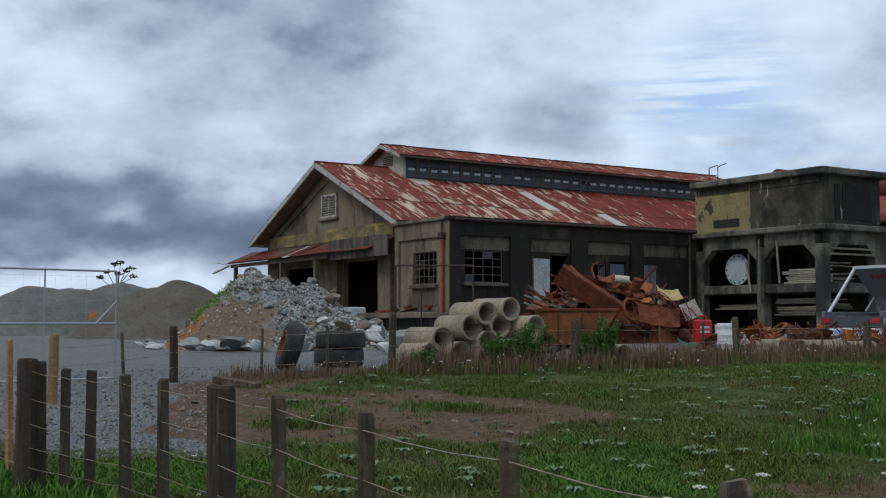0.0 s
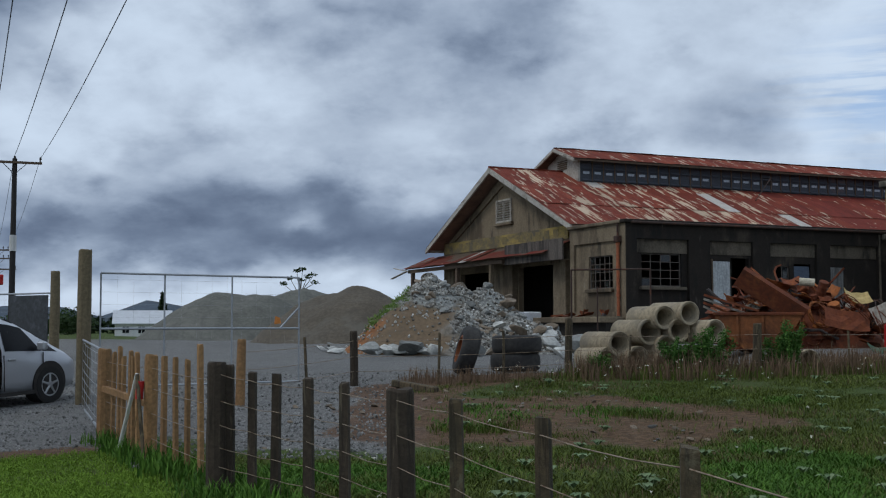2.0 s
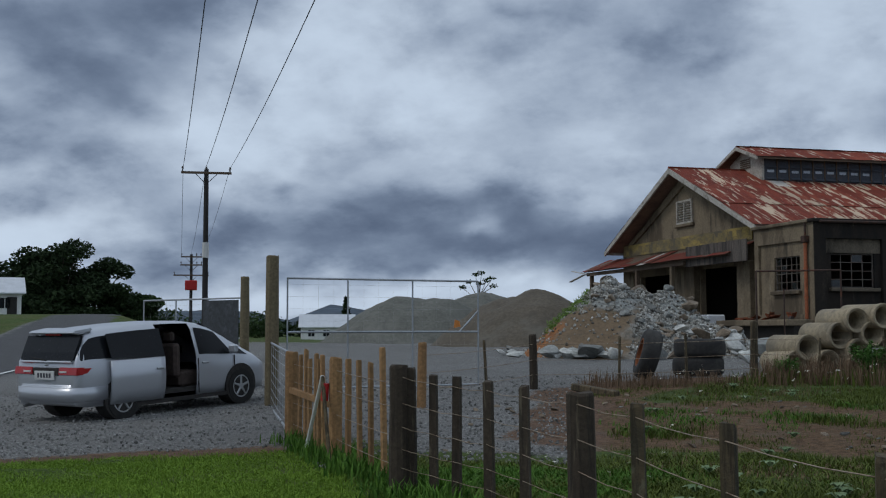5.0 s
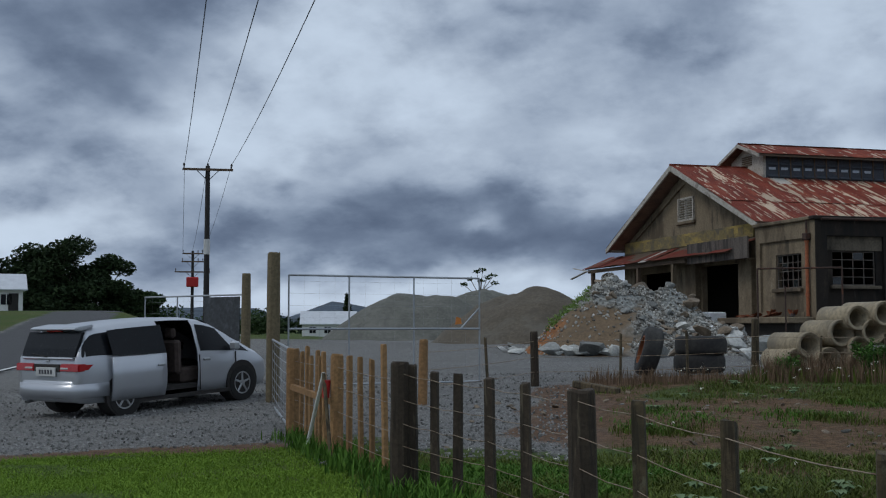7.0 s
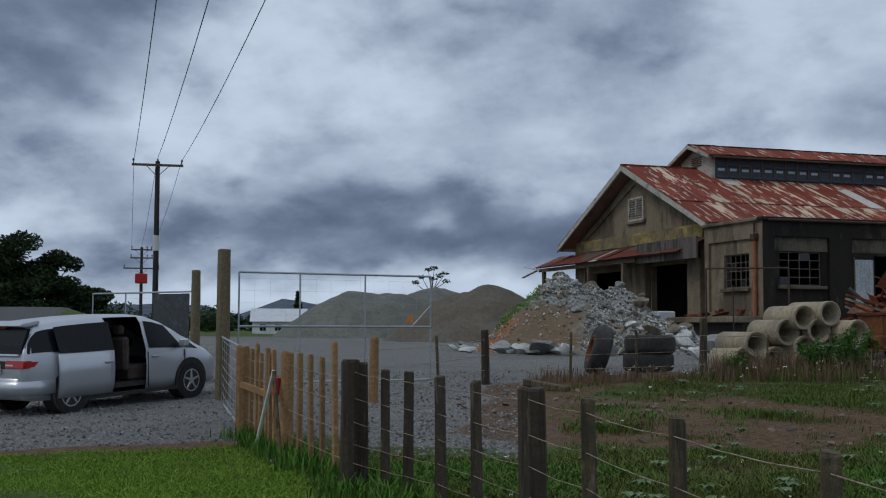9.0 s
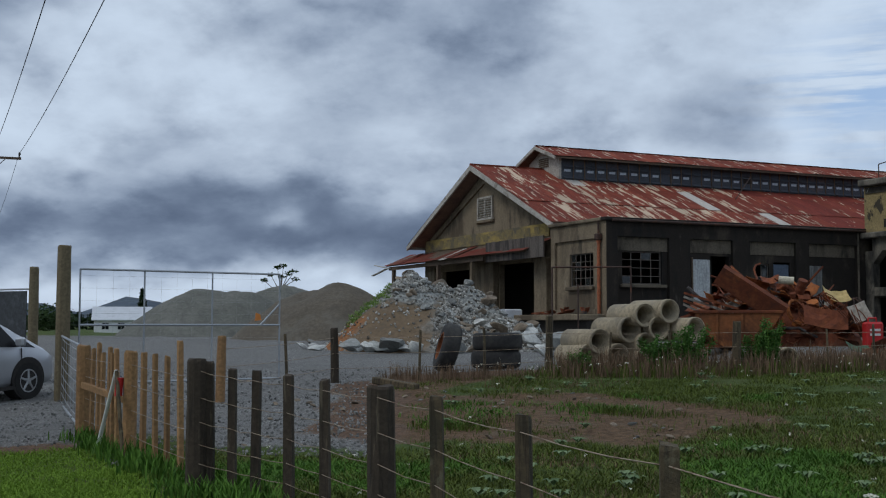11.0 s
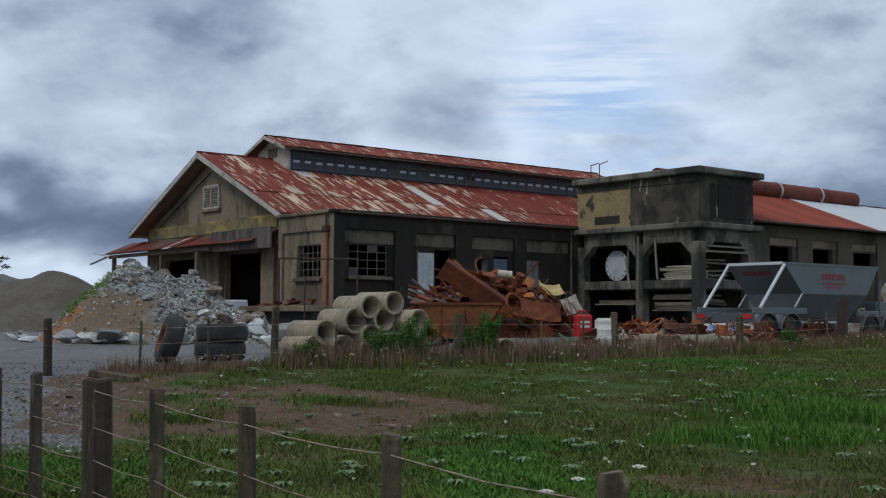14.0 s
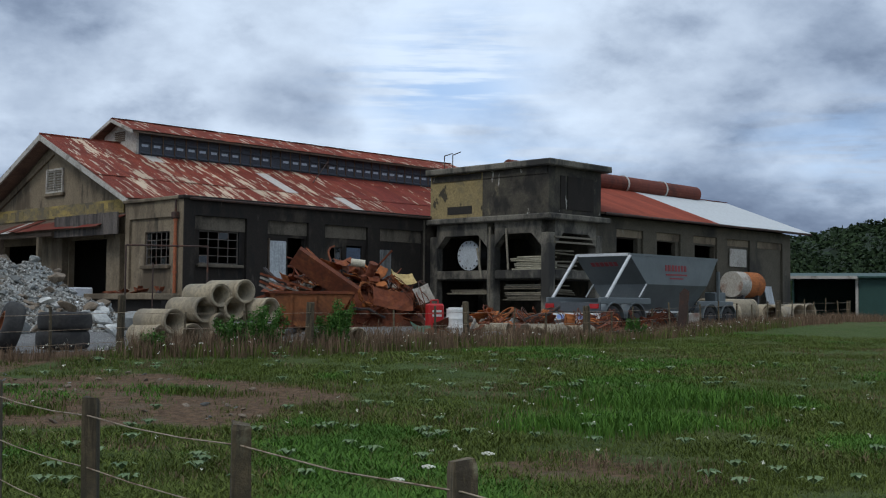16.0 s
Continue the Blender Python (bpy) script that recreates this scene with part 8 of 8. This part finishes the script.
# dry weeds along the yard fence
dsp, gsp = [], []
for _ in range(3300):
    x = rg.uniform(-4.5, 34)
    if x < -0.8 and rg.random() < 0.6:
        continue
    y = yard_edge(x) + rg.gauss(0.0, 0.6)
    dsp.append((x, y, rg.uniform(0.35, 1.25) * (0.75 if x > 12 else 0.55 if x < -1 else 1.0)))
for _ in range(420):
    x = rg.uniform(-1.5, 24)
    gsp.append((x, yard_edge(x) - 0.7 + rg.gauss(0, 0.35), rg.uniform(0.5, 1.2)))
blades("dry_weeds", dsp, M_GRASS_DRY, "brown dry seed heads along the yard fence", 13, 0.48, 0.008, 0.16, 6, 0.45)
blades("fence_weeds", gsp, M_GRASS, "green weeds along the yard fence", 12, 0.30, 0.012, 0.16, 7, 0.6)


def bush(x, y, h, w, label, seed):
    r = random.Random(seed)
    root = tagged(empty("bush", pose(x, y, lie(x, y))), label, "bush", group="bushes")
    bm = bmesh.new()
    vs, fs = [], []
    for k in range(18):
        a, d = r.uniform(0, math.tau), w * r.random() ** 0.7
        top = Vector((d * math.cos(a), d * math.sin(a), h * r.uniform(0.55, 1.0)))
        rod(bm, (0.2 * top.x, 0.2 * top.y, -0.05), top, 0.014, 0.006, 5)
        for q in range(5):
            f = 0.35 + 0.65 * q / 4
            leaf_cloud(vs, fs, (top.x * (0.2 + 0.8 * f), top.y * (0.2 + 0.8 * f), top.z * f), (0.09, 0.09, 0.13), 34, 0.032, r)
    part("stem", bm, M_GRASS_LUSH, root)
    leaves("leaves", vs, fs, M_BUSHLEAF, root)


M_BUSHLEAF = foliage("fennel_green_leaves", (0.032, 0.085, 0.016), (0.085, 0.180, 0.036))
bush(1.95, 26.45, 1.05, 0.55, "feathery green bush by the yard fence", 1)
bush(1.25, 26.3, 0.8, 0.4, "feathery green bush by the yard fence", 2)
bush(3.75, 27.0, 1.15, 0.32, "tall green bush by the yard fence", 3)
bush(3.35, 27.15, 0.8, 0.35, "tall green bush by the yard fence", 4)
bush(14.3, 35.0, 0.6, 0.4, "small green bush by the yard fence", 5)
bush(-0.5, 25.9, 0.5, 0.4, "small green bush by the yard fence", 6)

# broad pale weeds and flower heads in the paddock
vs, fs = [], []
for _ in range(150):
    d, a = rg.uniform(11, 26), radians(rg.uniform(-8, 34))
    x, y = d * math.sin(a), d * math.cos(a)
    if in_paddock(x, y) < 0.4:
        continue
    for k in range(7):
        t = k * math.tau / 7 + rg.uniform(-0.3, 0.3)
        L, w = rg.uniform(0.08, 0.17), 0.03
        u, s = Vector((math.cos(t), math.sin(t), 0)), Vector((-math.sin(t), math.cos(t), 0))
        b0 = Vector((x, y, lie(x, y) + 0.06))
        i = len(vs)
        vs += [b0, b0 + u * L * 0.6 + s * w + Vector((0, 0, 0.07)), b0 + u * L + Vector((0, 0, 0.05)), b0 + u * L * 0.6 - s * w + Vector((0, 0, 0.07))]
        fs.append((i, i + 1, i + 2, i + 3))
tagged(leaves("broad_weeds", vs, fs, M_WEED, None), "pale broad-leaved weeds scattered in the grass", "weeds", kind="stuff")
M_PETAL = material("white_flower_heads", (0.62, 0.60, 0.50), 0.8, bump=0)


def flower_head(x, y, z, r):
    bm = bmesh.new()
    for k in range(16):
        a = k * 2.4
        d = r * (k / 16) ** 0.5
        bmesh.ops.create_icosphere(bm, subdivisions=1, radius=r * 0.24, matrix=Matrix.Translation((d * math.cos(a), d * math.sin(a), 0.02 - 0.3 * d * d / r)) @ Matrix.Diagonal((1, 1, 0.6, 1)))
    root = tagged(empty("wild_carrot_flower", pose(x, y, z)), "flat white wild carrot flower on a thin stem", "flower", group="flowers")
    part("flower", bm, M_PETAL, root)
    part("stem", rod(bmesh.new(), (0.02, 0, lie(x, y) - z), (0, 0, 0.0), 0.006, 0.004, 5), M_GRASS, root)
for x, y, z, r in ((2.95, 10.9, 0.28, 0.065), (2.19, 10.1, 0.28, 0.062), (1.78, 9.4, 0.28, 0.06)):
    flower_head(x, y, z, r)
fl = bmesh.new()
tiny_v, tiny_f = [], []
for _ in range(230):
    x = rg.uniform(-3, 25)
    y = yard_edge(x) - 0.6 + rg.gauss(0, 0.6)
    leaf_cloud(tiny_v, tiny_f, (x, y, lie(x, y) + rg.uniform(0.12, 0.4)), (0.05, 0.05, 0.03), 3, 0.024, rg)
for _ in range(120):
    d, a = rg.uniform(11, 27), radians(rg.uniform(-22, 34))
    x, y = d * math.sin(a), d * math.cos(a)
    if in_paddock(x, y) > 0.4:
        leaf_cloud(tiny_v, tiny_f, (x, y, lie(x, y) + rg.uniform(0.1, 0.2)), (0.04, 0.04, 0.02), 4, 0.02, rg)
fl.free()
tagged(leaves("small_flowers", tiny_v, tiny_f, M_PETAL, None), "tiny white flowers scattered through the weeds", "flowers", kind="stuff")

# stones on the gravel and the bare earth
stone_me = [rock_mesh(M_ROCK_BROWN, 200), rock_mesh(M_ROCK_BROWN, 201), rock_mesh(M_ROCK_GREY, 202)]
for k in range(90):
    d, a = rg.uniform(14.5, 24), radians(rg.uniform(-18, 4))
    x, y = d * math.sin(a), d * math.cos(a)
    if in_paddock(x, y) > 0.5 or y > yard_edge(x) - 0.3:
        continue
    s = rg.uniform(0.05, 0.13)
    ob = new("stone", rng.choice(stone_me))
    ob.matrix_basis = pose(x, y, lie(x, y) + s * 0.15, rg.uniform(-20, 20), rg.uniform(-20, 20), rg.uniform(0, 360)) @ Matrix.Diagonal((s * 1.4, s, s * 0.7, 1))
    tagged(ob, "small loose stone on the bare earth", "stone", group="stones")
ob = part("timber_offcut", boxed((-0.55, -0.09, 0), (0.55, 0.09, 0.14), 0.02), M_POST_OLD, None, m=pose(-4.0, 22.6, lie(-4.0, 22.6), 0, 6, -30))
tagged(ob, "weathered timber offcut lying on the earth", "timber")

# loose gravel on the yard and the gateway
rv = np.random.RandomState(17)
gv, gf = [], []
while len(gv) < 6 * 7000:
    d, a = 14.2 + 14 * rv.rand() ** 1.6, radians(rv.uniform(-40, -10.5))
    x, y = d * math.sin(a), d * math.cos(a)
    along = 0.866 * x + 0.5 * y
    if along < -4.7 or (math.hypot(x, y) < 16.3 and along < 1.6) or in_paddock(x, y) > 0.4:
        continue
    r = rv.uniform(0.012, 0.034)
    m = Euler(rv.uniform(0, 6, 3)).to_matrix()
    c, k = Vector((x, y, lie(x, y) + 0.05 * noise.noise((x * 0.5, y * 0.5, 1.0)) + 0.03 * noise.noise((x * 1.7, y * 1.7, 4.0)) + r * 0.3)), len(gv)
    gv += [tuple(c + m @ Vector(q) * r) for q in ((1, 0, 0), (-0.9, 0.3, 0), (0, 1, 0.2), (0.1, -0.9, 0), (0, 0, 0.7), (0.1, 0, -0.7))]
    gf += [(k + i, k + j, k + l) for i, j, l in ((0, 2, 4), (2, 1, 4), (1, 3, 4), (3, 0, 4), (2, 0, 5), (1, 2, 5), (3, 1, 5), (0, 3, 5))]
M_PEBBLE = foliage("mixed_grey_pebbles", (0.065, 0.064, 0.06), (0.32, 0.315, 0.30))
tagged(leaves("loose_gravel", gv, gf, M_PEBBLE, None), "loose mixed grey gravel on the yard", "gravel", kind="stuff")
